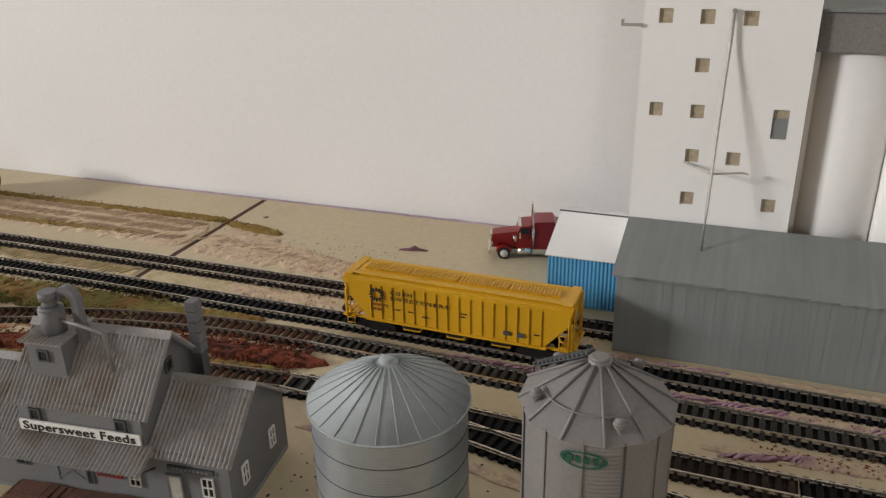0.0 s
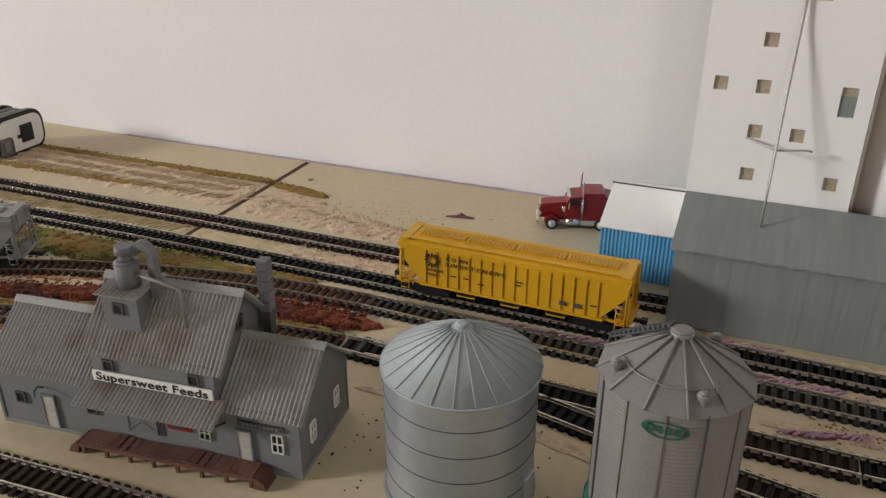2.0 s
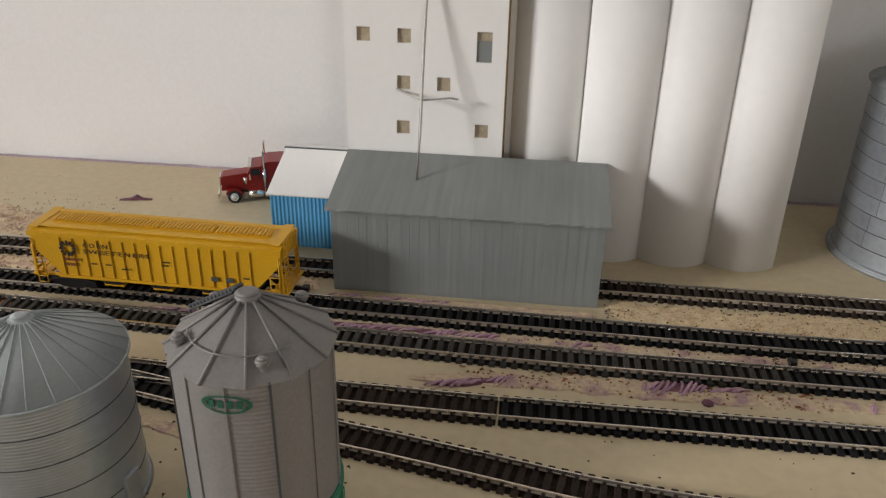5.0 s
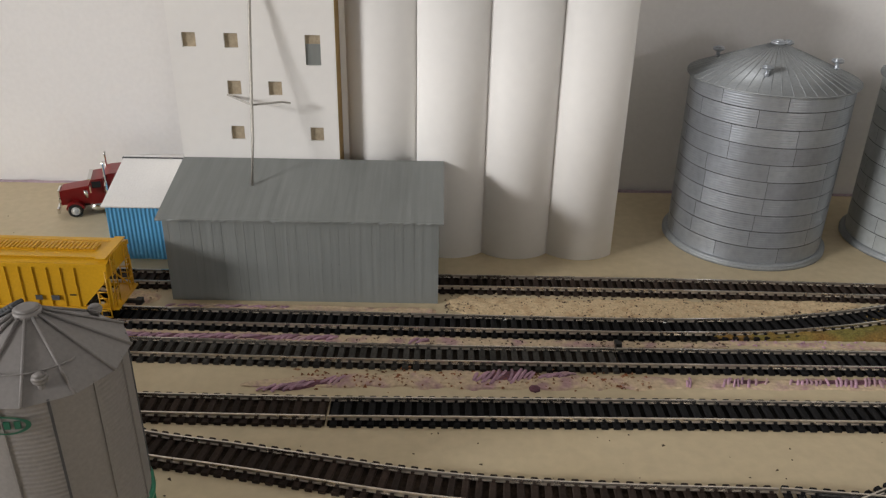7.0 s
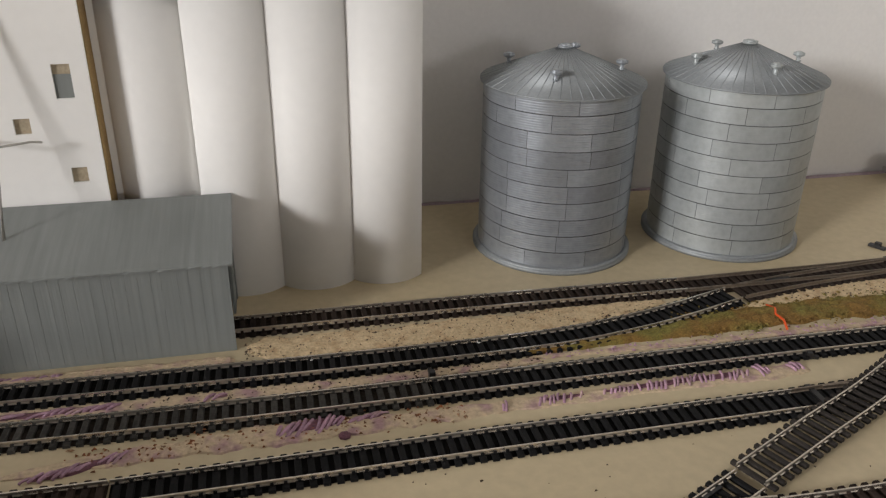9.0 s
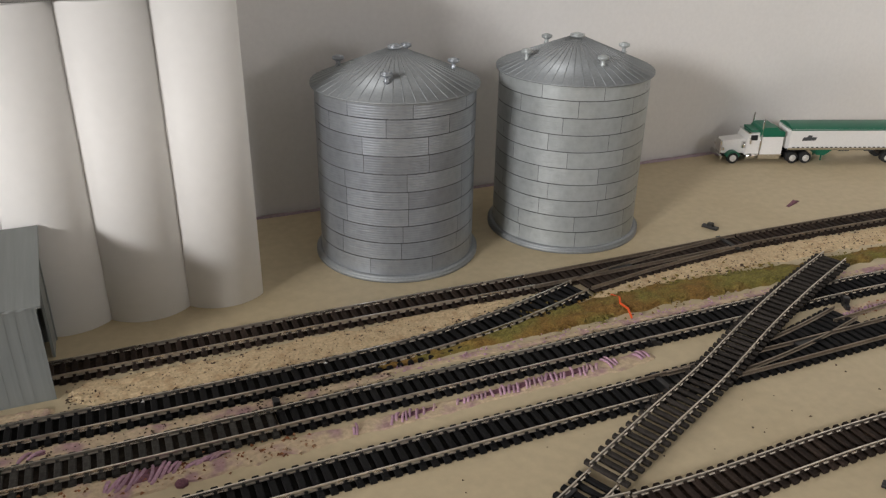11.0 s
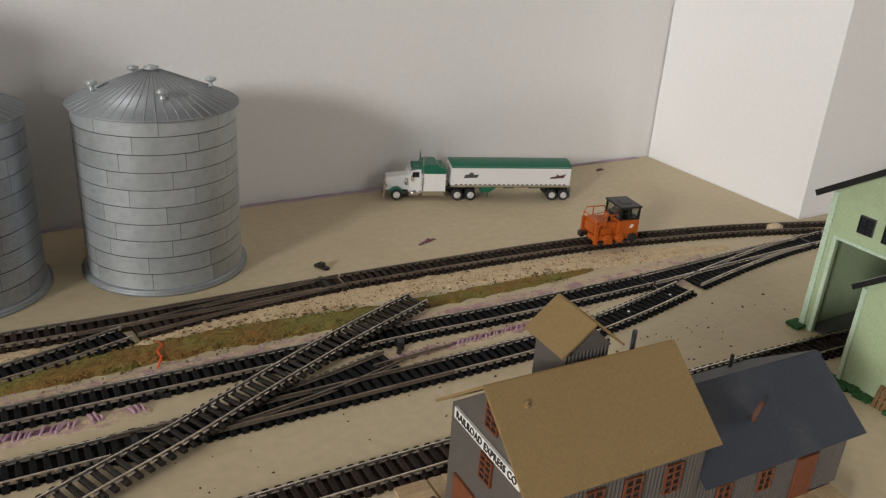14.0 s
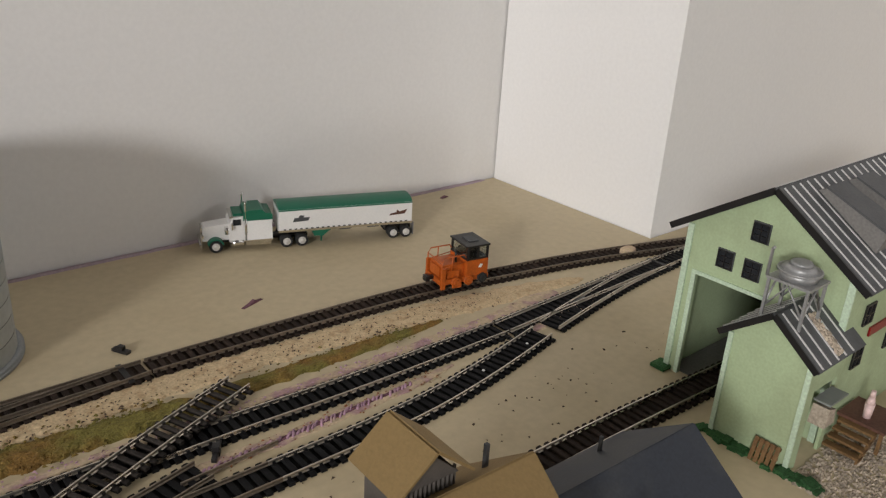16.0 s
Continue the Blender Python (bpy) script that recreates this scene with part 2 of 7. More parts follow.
def ribbed(bm, wide, run, rise, pitch, amp, thick=0.0006, m=None):
    """A corrugated sheet: waves across x from 0 to wide; it climbs from (y 0, z 0) to (run, rise)."""
    n = max(4, int(wide / pitch) * 6)
    up = Vector((0, -rise, run)).normalized()
    rows = []
    for t in (0, 1):
        for s in (0, 1):
            row = []
            for i in range(n + 1):
                w = amp * math.sin(2 * math.pi * i / 6)
                p = Vector((wide * i / n, run * t, rise * t)) + up * (w - thick * s)
                row.append(bm.verts.new(m @ p if m is not None else p))
            rows.append(row)
    a, b, c, d = rows
    for i in range(n):
        bm.faces.new((a[i], a[i + 1], c[i + 1], c[i]))
        bm.faces.new((b[i + 1], b[i], d[i], d[i + 1]))
        bm.faces.new((b[i], b[i + 1], a[i + 1], a[i]))
        bm.faces.new((c[i], c[i + 1], d[i + 1], d[i]))
    for i in (0, n):
        bm.faces.new((a[i], c[i], d[i], b[i]))
    return bm


def mesh_of(name, bm, mat):
    bmesh.ops.recalc_face_normals(bm, faces=bm.faces)
    me = bpy.data.meshes.new(name)
    bm.to_mesh(me)
    bm.free()
    me.materials.append(mat)
    return me


def part(name, bm, mat, parent, label="", m=None):
    ob = new(name, bm if isinstance(bm, bpy.types.Mesh) else mesh_of(name, bm, mat))
    ob.parent = parent
    if m is not None:
        ob.matrix_local = m
    return tagged(ob, label)


def thing(name, label, category, m=None, group="", kind=""):
    ob = new(name)
    ob.empty_display_size = 0.02
    if m is not None:
        ob.matrix_world = m
    return tagged(ob, label, category, group, kind)


def solid(name, bm, mat, label, category, m=None, group="", kind=""):
    ob = new(name, mesh_of(name, bm, mat))
    if m is not None:
        ob.matrix_world = m
    return tagged(ob, label, category, group, kind)


def words(name, text, size, mat, parent, m, label="", depth=0.0002, spread=1.0, wide=None):
    """Raised lettering, centred, in the x-z plane of m, facing -y."""
    cu = bpy.data.curves.new(name, "FONT")
    cu.body, cu.size, cu.extrude, cu.align_x, cu.align_y, cu.space_character = text, size, depth, "CENTER", "CENTER", spread
    cu.resolution_u, cu.offset = 3, size * 0.01
    tmp = new(name, cu)
    me = bpy.data.meshes.new_from_object(tmp.evaluated_get(bpy.context.evaluated_depsgraph_get()))
    bpy.data.objects.remove(tmp)
    me.materials.clear()
    me.materials.append(mat)
    if wide:
        xs = [v.co.x for v in me.vertices]
        k = wide / (max(xs) - min(xs))
        for v in me.vertices:
            v.co.x *= k
    ob = new(name, me)
    ob.parent = parent
    ob.matrix_local = m @ pose(0, 0, 0, 90, 0, 0)
    return tagged(ob, label)


B = bmesh.new
I4 = Matrix.Identity(4)

# ---- the room ----
WY, CX, JY = 0.733, 1.124, 0.503
room = [
    ("wall_north", (-7.3, CX + 0.14, WY, WY + 0.12, -0.9, 3.1), "long white painted wall behind the layout"),
    ("wall_east", (2.2, 2.32, -4.878, JY + 0.118, -0.9, 3.1), "plain white side wall"),
]
for name, b, label in room:
    tagged(solid(name, box(B(), *b), WALL, label, "wall", kind="structure"))


bm = B()
outline = [(CX, WY - 0.002), (CX, JY), (2.198, JY), (2.198, JY + 0.12), (CX + 0.12, JY + 0.12), (CX + 0.12, WY - 0.002)]
lo, hi = [bm.verts.new((x, y, -0.9)) for x, y in outline], [bm.verts.new((x, y, 3.1)) for x, y in outline]
for i in range(6):
    bm.faces.new((lo[i], lo[(i + 1) % 6], hi[(i + 1) % 6], hi[i]))
bm.faces.new(hi), bm.faces.new(lo[::-1])
solid("wall_corner", bm, WALL, "white wall that steps forward at the layout's end", "wall", kind="structure")


def wall_with_windows(name, along, lo, hi, near, far, holes, label):
    """A wall along x or y from lo to hi with window openings (a0, a1, z0, z1), cut as a grid of blocks."""
    bm = B()
    cuts = sorted({lo, hi, *[h[0] for h in holes], *[h[1] for h in holes]})
    for a0, a1 in zip(cuts, cuts[1:]):
        gaps = sorted((h[2], h[3]) for h in holes if h[0] < (a0 + a1) / 2 < h[1])
        z = -0.9
        for z0, z1 in gaps + [(3.1, 3.1)]:
            box(bm, *((near, far, a0, a1) if along == "y" else (a0, a1, near, far)), z, z0)
            z = z1
    return solid(name, bm, ROOMWALL, label, "wall", kind="structure")


wall_with_windows("wall_west", "y", -4.88, WY - 0.002, -7.3, -7.18, [(-4.70, -2.52, 1.62, 3.02), (-1.35, -0.35, 1.22, 2.22)], "unseen side wall, darkened to cut bounce, with two window openings")
wall_with_windows("wall_south", "x", -7.3, 2.32, -5.0, -4.88, [(1.60, 2.18, 0.58, 1.26)], "unseen wall, darkened to cut bounce, with a small window opening")
solid("ceiling", box(B(), -7.3, 2.32, -5.0, WY + 0.12, 3.1, 3.16), CEIL, "plain grey ceiling", "ceiling", kind="structure")
solid("floor", box(B(), -7.3, 2.32, -5.0, WY + 0.12, -0.96, -0.9), ROOMWALL, "plain dark room floor", "floor", kind="structure")

# ---- the bench top ----
bench = thing("layout_bench", "beige painted bench top of two boards with a dark joint", "bench")
part("bench_board", box(B(), -2.2, -0.4890, -0.42, WY - 0.002, -0.03, 0), BENCH, bench)
part("bench_board", box(B(), -0.4828, 2.19, -0.42, JY - 0.002, -0.03, 0), BENCH, bench)
part("bench_board", box(B(), -0.4828, CX - 0.002, JY - 0.002, WY - 0.002, -0.03, 0), BENCH, bench)
part("joint_filler", box(B(), -0.4890, -0.4828, -0.42, WY - 0.002, -0.03, -0.0004), GAP, bench, "dark red-brown open joint")
for x in (-1.3, 0.3, 1.9):
    for y in (-0.38, 0.44):
        part("leg", box(B(), x, x + 0.07, y, y + 0.05, -0.9, -0.03), DECKWOOD, bench)


# ---- ground cover ----
def bed(name, pts, width, height, mat, label, seed, ragged=0.35, step=0.004, across=10, base=0.0006, category="ground cover"):
    """A thin uneven strip of scenery along points, width given per point."""
    rnd = random.Random(seed)
    P = [Vector((x, y, 0)) for x, y in pts]
    W = width if isinstance(width, (list, tuple)) else [width] * len(P)
    path = []
    for i in range(len(P) - 1):
        k = max(2, int((P[i + 1] - P[i]).length / step))
        path += [(P[i].lerp(P[i + 1], j / k), W[i] + (W[i + 1] - W[i]) * j / k) for j in range(k)]
    path.append((P[-1], W[-1]))
    bm, rows = B(), []
    for i, (p, w) in enumerate(path):
        d = (path[min(i + 1, len(path) - 1)][0] - path[max(i - 1, 0)][0]).normalized()
        s = Vector((-d.y, d.x, 0))
        end = min(1, i * step / 0.012, (len(path) - 1 - i) * step / 0.012)
        a = w * 0.5 * (1 + ragged * (noise.noise(p * 90 + Vector((seed, 0, 0))) + 0.6 * noise.noise(p * 330 + Vector((0, seed, 0))))) * (0.35 + 0.65 * end)
        b = w * 0.5 * (1 + ragged * (noise.noise(p * 90 + Vector((0, 0, seed))) + 0.6 * noise.noise(p * 330 + Vector((seed, seed, 0))))) * (0.35 + 0.65 * end)
        row = []
        for j in range(across + 1):
            t = j / across
            q = p + s * (b * t - a * (1 - t))
            h = base + height * min(1, 4 * t, 4 * (1 - t)) * (0.45 + 0.55 * abs(noise.noise(q * 240)) * 2 + 0.25 * rnd.random())
            if j in (0, across) or i in (0, len(path) - 1):
                h = -0.0004
            row.append(bm.verts.new((q.x, q.y, h)))
        rows.append(row)
    for a, b in zip(rows, rows[1:]):
        for j in range(across):
            bm.faces.new((a[j], a[j + 1], b[j + 1], b[j]))
    return solid(name, bm, mat, label, category, kind="stuff")


bed("gravel_bed", [(-1.0, 0.625), (-0.8, 0.622), (-0.6, 0.62), (-0.4895, 0.610)], [0.075, 0.075, 0.072, 0.072], 0.0012, PINKGRAVEL, "pinkish rubbed gravel along the rear track", 3)
bed("gravel_bed", [(-0.4815, 0.609), (-0.43, 0.602), (-0.33, 0.585), (-0.27, 0.572)], [0.072, 0.066, 0.035, 0.012], 0.0012, PINKGRAVEL, "pinkish rubbed gravel along the rear track", 4)
bed("moss_strip", [(-0.95, 0.66), (-0.78, 0.652), (-0.6, 0.656), (-0.50, 0.658), (-0.485, 0.657)], [0.0135, 0.0162, 0.0135, 0.0149, 0.0121], 0.0022, MOSS, "olive brown moss line on the beige bench", 5)
bed("moss_strip", [(-0.484, 0.652), (-0.45, 0.648), (-0.412, 0.640)], [0.0149, 0.0175, 0.0135], 0.0022, MOSS, "olive brown moss line on the beige bench", 6)
bed("moss_strip", [(-0.95, 0.592), (-0.8, 0.593), (-0.66, 0.596), (-0.545, 0.599)], [0.0108, 0.0108, 0.0121, 0.0068], 0.0020, MOSS, "thin olive moss line beside the rear track", 7)
bed("cream_strip", [(-0.9, 0.520), (-0.7, 0.520), (-0.4895, 0.5205)], [0.020, 0.021, 0.022], 0.0007, CREAM, "cream rubbed strip with diagonal ribs between two tracks", 8, ragged=0.12)
bed("cream_strip", [(-0.4815, 0.5205), (-0.36, 0.5205)], [0.022, 0.018], 0.0007, CREAM, "cream rubbed strip between two tracks", 8, ragged=0.12)
bed("gravel_bed", [(-0.40, 0.5205), (-0.30, 0.520), (-0.2, 0.52), (-0.075, 0.519)], [0.018, 0.021, 0.022, 0.022], 0.0014, PINKGRAVEL, "pinkish gravel between two tracks", 9)
bed("gravel_bed", [(0.12, 0.517), (0.2, 0.515), (0.28, 0.514), (0.36, 0.519), (0.41, 0.524)], [0.026, 0.028, 0.030, 0.022, 0.006], 0.0012, GRAVEL, "tan gravel between the converging tracks", 10)
bed("gravel_bed", [(-0.07, 0.508), (0.02, 0.507), (0.115, 0.506)], [0.010, 0.012, 0.012], 0.0010, PINKGRAVEL, "pinkish gravel along the shed's foot", 11)
bed("gravel_bed", [(0.46, 0.506), (0.52, 0.514), (0.62, 0.516), (0.72, 0.512), (0.82, 0.502), (0.92, 0.488), (0.99, 0.475)], [0.008, 0.02, 0.026, 0.026, 0.03, 0.026, 0.01], 0.0010, GRAVEL, "tan speckled gravel beside the rear track", 12)
bed("grass_strip", [(0.29, 0.478), (0.36, 0.483), (0.43, 0.490), (0.52, 0.493), (0.60, 0.488), (0.64, 0.486)], [0.004, 0.010, 0.026, 0.030, 0.024, 0.022], 0.0026, GRASS, "olive green and brown flock grass between the tracks", 13, ragged=0.3)
bed("grass_strip", [(0.63, 0.486), (0.70, 0.486), (0.77, 0.4845), (0.835, 0.484)], [0.018, 0.018, 0.014, 0.004], 0.0024, GRASS, "olive green and brown flock grass between the tracks", 14)
bed("grass_strip", [(-0.72, 0.45), (-0.62, 0.455), (-0.54, 0.459), (-0.47, 0.465), (-0.40, 0.472), (-0.33, 0.478)], [0.05, 0.046, 0.042, 0.032, 0.016, 0.006], 0.0030, GRASS, "green and brown flock grass beside the curved track", 15)
bed("foam_strip", [(-0.20, 0.4725), (-0.05, 0.4715), (0.05, 0.4705), (0.14, 0.469), (0.22, 0.469), (0.30, 0.470)], [0.010, 0.013, 0.012, 0.010, 0.008, 0.006], 0.0004, RUBBED, "scraped purple pink foam between two tracks", 16)
bed("foam_strip", [(0.29, 0.474), (0.40, 0.470), (0.50, 0.470), (0.62, 0.468), (0.72, 0.466), (0.86, 0.465), (0.95, 0.472)], [0.004, 0.006, 0.007, 0.007, 0.008, 0.012, 0.02], 0.0004, RUBBED, "pinkish rubbed foam along the track", 17)
bed("foam_strip", [(0.0, 0.421), (0.06, 0.427), (0.14, 0.429), (0.25, 0.429), (0.35, 0.430), (0.46, 0.430)], [0.006, 0.014, 0.020, 0.012, 0.012, 0.014], 0.0004, RUBBED, "scraped purple foam showing through beige paint", 18)
bed("foam_strip", [(0.60, 0.425), (0.68, 0.424), (0.75, 0.425), (0.80, 0.430)], [0.012, 0.012, 0.010, 0.004], 0.0004, RUBBED, "scraped purple foam between the diverging tracks", 19)
bed("foam_strip", [(-0.24, 0.362), (-0.15, 0.366), (-0.06, 0.345), (-0.02, 0.342)], [0.006, 0.010, 0.012, 0.004], 0.0004, RUBBED, "pinkish rubbed foam behind the bins", 20)
bed("foam_strip", [(0.86, 0.44), (0.93, 0.436), (1.0, 0.438)], [0.012, 0.026, 0.006], 0.0004, RUBBED, "pinkish rubbed foam at the turnout", 21)
bed("foam_strip", [(-0.75, 0.7285), (-0.3, 0.7288), (0.2, 0.7285), (0.7, 0.7287), (1.11, 0.7287)], [0.003, 0.004, 0.004, 0.006, 0.006], 0.0010, MAUVE, "thin purple foam edge along the wall's foot", 22, step=0.01, across=4)
bed("ballast_bed", [(-0.62, 0.352), (-0.5, 0.389), (-0.42, 0.413), (-0.34, 0.427), (-0.285, 0.431), (-0.252, 0.434)], [0.026, 0.024, 0.022, 0.024, 0.026, 0.008], 0.0035, REDBALLAST, "loose red-brown ballast between two curved tracks", 23, ragged=0.25)
bed("ballast_bed", [(-0.70, 0.352), (-0.60, 0.398), (-0.5, 0.4290), (-0.44, 0.4445), (-0.38, 0.4550), (-0.32, 0.4610), (-0.27, 0.465)], [0.036, 0.036, 0.036, 0.034, 0.032, 0.028, 0.012], 0.0004, RUST, "dark rust-brown grit under the curved track", 24)
bed("grass_strip", [(-0.60, 0.333), (-0.52, 0.362), (-0.43, 0.391), (-0.34, 0.410), (-0.28, 0.415)], [0.012, 0.013, 0.013, 0.013, 0.006], 0.0030, GRASS, "yellow-green flock grass beside the red ballast", 25)
bed("ballast_bed", [(-0.62, 0.305), (-0.53, 0.336), (-0.42, 0.374), (-0.34, 0.392), (-0.28, 0.400)], [0.034, 0.034, 0.032, 0.028, 0.012], 0.0004, RUST, "rust-brown grit under the front curved track", 26)


def scatter(name, area, count, size, mat, label, seed, lift=0.0):
    """Loose chips spread over a rectangle or along a band given by a function of two random numbers."""
    rnd = random.Random(seed)
    verts, faces = [], []
    for _ in range(count):
        x, y = area(rnd)
        s, a = size * rnd.uniform(0.5, 1.5), rnd.uniform(0, 6.28)
        k = len(verts)
        e = rnd.uniform(0.8, 1.9)
        for (u, v, w) in ((1, 0, 0), (-0.5, 0.8, 0), (-0.5, -0.8, 0), (0.1, 0.1, 0.9)):
            u *= e
            verts.append((x + s * (u * math.cos(a) - v * math.sin(a)), y + s * (u * math.sin(a) + v * math.cos(a)), lift + s * w))
        faces += [(k, k + 1, k + 3), (k + 1, k + 2, k + 3), (k + 2, k, k + 3)]
    me = bpy.data.meshes.new(name)
    me.from_pydata(verts, [], faces)
    me.materials.append(mat)
    return tagged(new(name, me), label, "debris", kind="stuff")


def band(pts, w):
    def pick(r):
        i = r.randrange(len(pts) - 1)
        t = r.random()
        (x0, y0), (x1, y1) = pts[i], pts[i + 1]
        return x0 + (x1 - x0) * t, y0 + (y1 - y0) * t + r.gauss(0, w)
    return pick


def rect(x0, x1, y0, y1):
    return lambda r: (r.uniform(x0, x1), r.uniform(y0, y1))


scatter("debris", rect(-0.8, -0.27, 0.588, 0.645), 380, 0.0006, SPECK, "dark specks over the pinkish gravel", 31, 0.0008)
scatter("debris", band([(0.12, 0.517), (0.25, 0.515), (0.40, 0.522)], 0.006), 760, 0.0008, SPECK, "dark specks over the tan gravel", 32, 0.0010)
scatter("debris", band([(0.5, 0.513), (0.72, 0.512), (0.9, 0.49)], 0.007), 760, 0.0008, SPECK, "dark specks over the tan gravel", 33, 0.0010)
scatter("debris", band([(-0.38, 0.52), (-0.08, 0.519)], 0.006), 220, 0.0007, SPECK, "dark specks between two tracks", 34, 0.0012)
scatter("debris", rect(0.02, 1.0, 0.340, 0.382), 70, 0.0007, SPECK, "sparse dark specks on the bare bench", 35)
scatter("debris", rect(-0.24, 0.0, 0.27, 0.37), 70, 0.0009, SPECK, "sparse dark specks on the bare bench", 36)
scatter("debris", rect(0.62, 0.95, 0.335, 0.40), 42, 0.0009, SPECK, "sparse dark specks on the bare bench", 37)
scatter("debris", rect(-0.5, -0.1, 0.60, 0.72), 14, 0.0005, SPECK, "sparse dark specks on the bare bench", 38)
scatter("foam_crumbs", band([(0.03, 0.427), (0.15, 0.431), (0.24, 0.429)], 0.005), 260, 0.0010, RUST, "rust-brown crumbs on the scraped foam", 39, 0.0006)
scatter("debris", band([(-0.15, 0.4725), (0.05, 0.4705), (0.20, 0.4690), (0.30, 0.4700)], 0.0025), 260, 0.0007, SPECK, "dark specks on the rubbed foam", 46, 0.0008)
scatter("foam_crumbs", band([(0.30, 0.4735), (0.50, 0.4700), (0.70, 0.4665), (0.88, 0.4660)], 0.0022), 420, 0.0009, PURPLE, "pinkish crumbs beside the track", 47, 0.0006)
scatter("foam_crumbs", band([(0.62, 0.4230), (0.78, 0.4280)], 0.0035), 160, 0.0009, RUST, "rust-brown crumbs on the scraped foam", 48, 0.0006)
scatter("ballast_stones", band([(-0.58, 0.364), (-0.42, 0.413), (-0.34, 0.427), (-0.27, 0.432)], 0.0075), 6500, 0.0011, REDBALLAST, "coarse red-brown ballast stones", 40, 0.0026)
scatter("grass_tufts", band([(0.40, 0.488), (0.52, 0.493), (0.62, 0.487)], 0.007), 1800, 0.0011, GRASS, "olive flock tufts", 41, 0.0016)
scatter("grass_tufts", band([(0.64, 0.486), (0.80, 0.4845)], 0.004), 700, 0.0010, GRASS, "olive flock tufts", 42, 0.0014)
scatter("grass_tufts", band([(-0.66, 0.452), (-0.54, 0.459), (-0.42, 0.470)], 0.011), 1700, 0.0012, GRASS, "green flock tufts", 43, 0.0018)
scatter("grass_tufts", band([(-0.70, 0.445), (-0.60, 0.448), (-0.50, 0.458)], 0.010), 1500, 0.0013, GREENFLOCK, "dark green flock tufts", 49, 0.0019)
scatter("moss_tufts", band([(-0.9, 0.658), (-0.6, 0.656), (-0.5, 0.657), (-0.42, 0.642)], 0.0028), 1100, 0.0010, MOSS, "olive moss tufts", 44, 0.0012)
scatter("moss_tufts", band([(-0.9, 0.592), (-0.66, 0.596), (-0.55, 0.599)], 0.0022), 600, 0.0009, MOSS, "olive moss tufts", 45, 0.0012)


def combed(name, pts, spacing, length, lean, mat, label, seed, thick=(0.0007, 0.0011), lift=0.0016, category="foam scrapes", rough=0.25):
    """Ridges side by side along a line, as a comb would leave them: blunt, bent and uneven in length."""
    rnd = random.Random(seed)
    bm = B()
    for (x0, y0, l0), (x1, y1, l1) in zip(pts, pts[1:]):
        n = max(2, int(math.hypot(x1 - x0, y1 - y0) / spacing))
        for i in range(n):
            if rnd.random() < rough * 0.4:
                continue
            t = (i + rnd.uniform(-rough, rough)) / n
            x, y = x0 + (x1 - x0) * t, y0 + (y1 - y0) * t + rnd.gauss(0, 0.0006)
            k = length * (l0 + (l1 - l0) * t) * rnd.uniform(1 - rough, 1 + rough)
            a, c = radians(lean + rnd.gauss(0, 26 * rough)), rnd.uniform(-0.7, 0.7) * rough * 2
            r = rnd.uniform(*thick)
            rod(bm, [(x + k * u * math.cos(a + c * u), y + k * u * math.sin(a + c * u), lift - r * 1.3 * (abs(u) * 2) ** 3) for u in (-0.5, -0.36, -0.12, 0.12, 0.36, 0.5)], r, 5)
    return solid(name, bm, mat, label, category, kind="stuff")


for i, (pts, spacing, length, lean) in enumerate((
        ([(0.015, 0.4165, 0.5), (0.035, 0.4205, 1.0), (0.045, 0.4235, 0.7), (0.062, 0.4265, 1.0)], 0.0034, 0.012, 42),
        ([(0.138, 0.4310, 0.6), (0.150, 0.4325, 1.1), (0.166, 0.4330, 1.0), (0.174, 0.4345, 0.5)], 0.0027, 0.015, 62),
        ([(0.180, 0.4330, 0.7), (0.196, 0.4350, 0.9)], 0.0026, 0.011, 28),
        ([(0.262, 0.4285, 0.5), (0.266, 0.4285, 1.3)], 0.0026, 0.008, 75),
        ([(0.285, 0.4295, 0.8), (0.315, 0.4305, 0.8)], 0.0027, 0.0085, 66),
        ([(0.322, 0.4305, 0.5), (0.372, 0.4315, 1.0), (0.420, 0.4320, 0.9)], 0.0028, 0.0088, 70),
        ([(0.426, 0.4330, 1.4), (0.433, 0.4330, 0.7)], 0.0022, 0.0075, 96),
        ([(0.446, 0.4335, 1.2), (0.456, 0.4325, 0.8)], 0.0023, 0.0075, 112),
        ([(-0.175, 0.4722, 0.6), (-0.100, 0.4718, 0.9), (-0.060, 0.4712, 0.8), (0.000, 0.4715, 1.0), (0.052, 0.4705, 0.8)], 0.0040, 0.011, 26),
        ([(-0.066, 0.5080, 0.8), (-0.020, 0.5078, 0.9), (0.018, 0.5075, 0.4)], 0.0042, 0.008, 24),
        ([(0.100, 0.4695, 0.8), (0.114, 0.4695, 1.0)], 0.0036, 0.011, 34),
        ([(0.610, 0.4215, 0.7), (0.700, 0.4245, 1.0), (0.760, 0.4265, 0.6)], 0.0032, 0.0070, 48))):
    bed("foam_groove", [(p[0], p[1]) for p in pts], [p[2] * length * 0.62 for p in pts], 0.0003, CHIP, "dark maroon bottom of the scraped foam", 90 + i, ragged=0.3, base=0.0011)
    combed("foam_scrapes", pts, spacing, length, lean, PURPLE, "mauve pink ridges of scraped foam", 50 + i)
combed("cream_ribs", [(-0.88, 0.5205, 1), (-0.495, 0.5205, 1)], 0.0058, 0.021, 58, CREAM, "diagonal cream ribs rubbed into the strip", 57, (0.0011, 0.0014), 0.0019, rough=0.05)
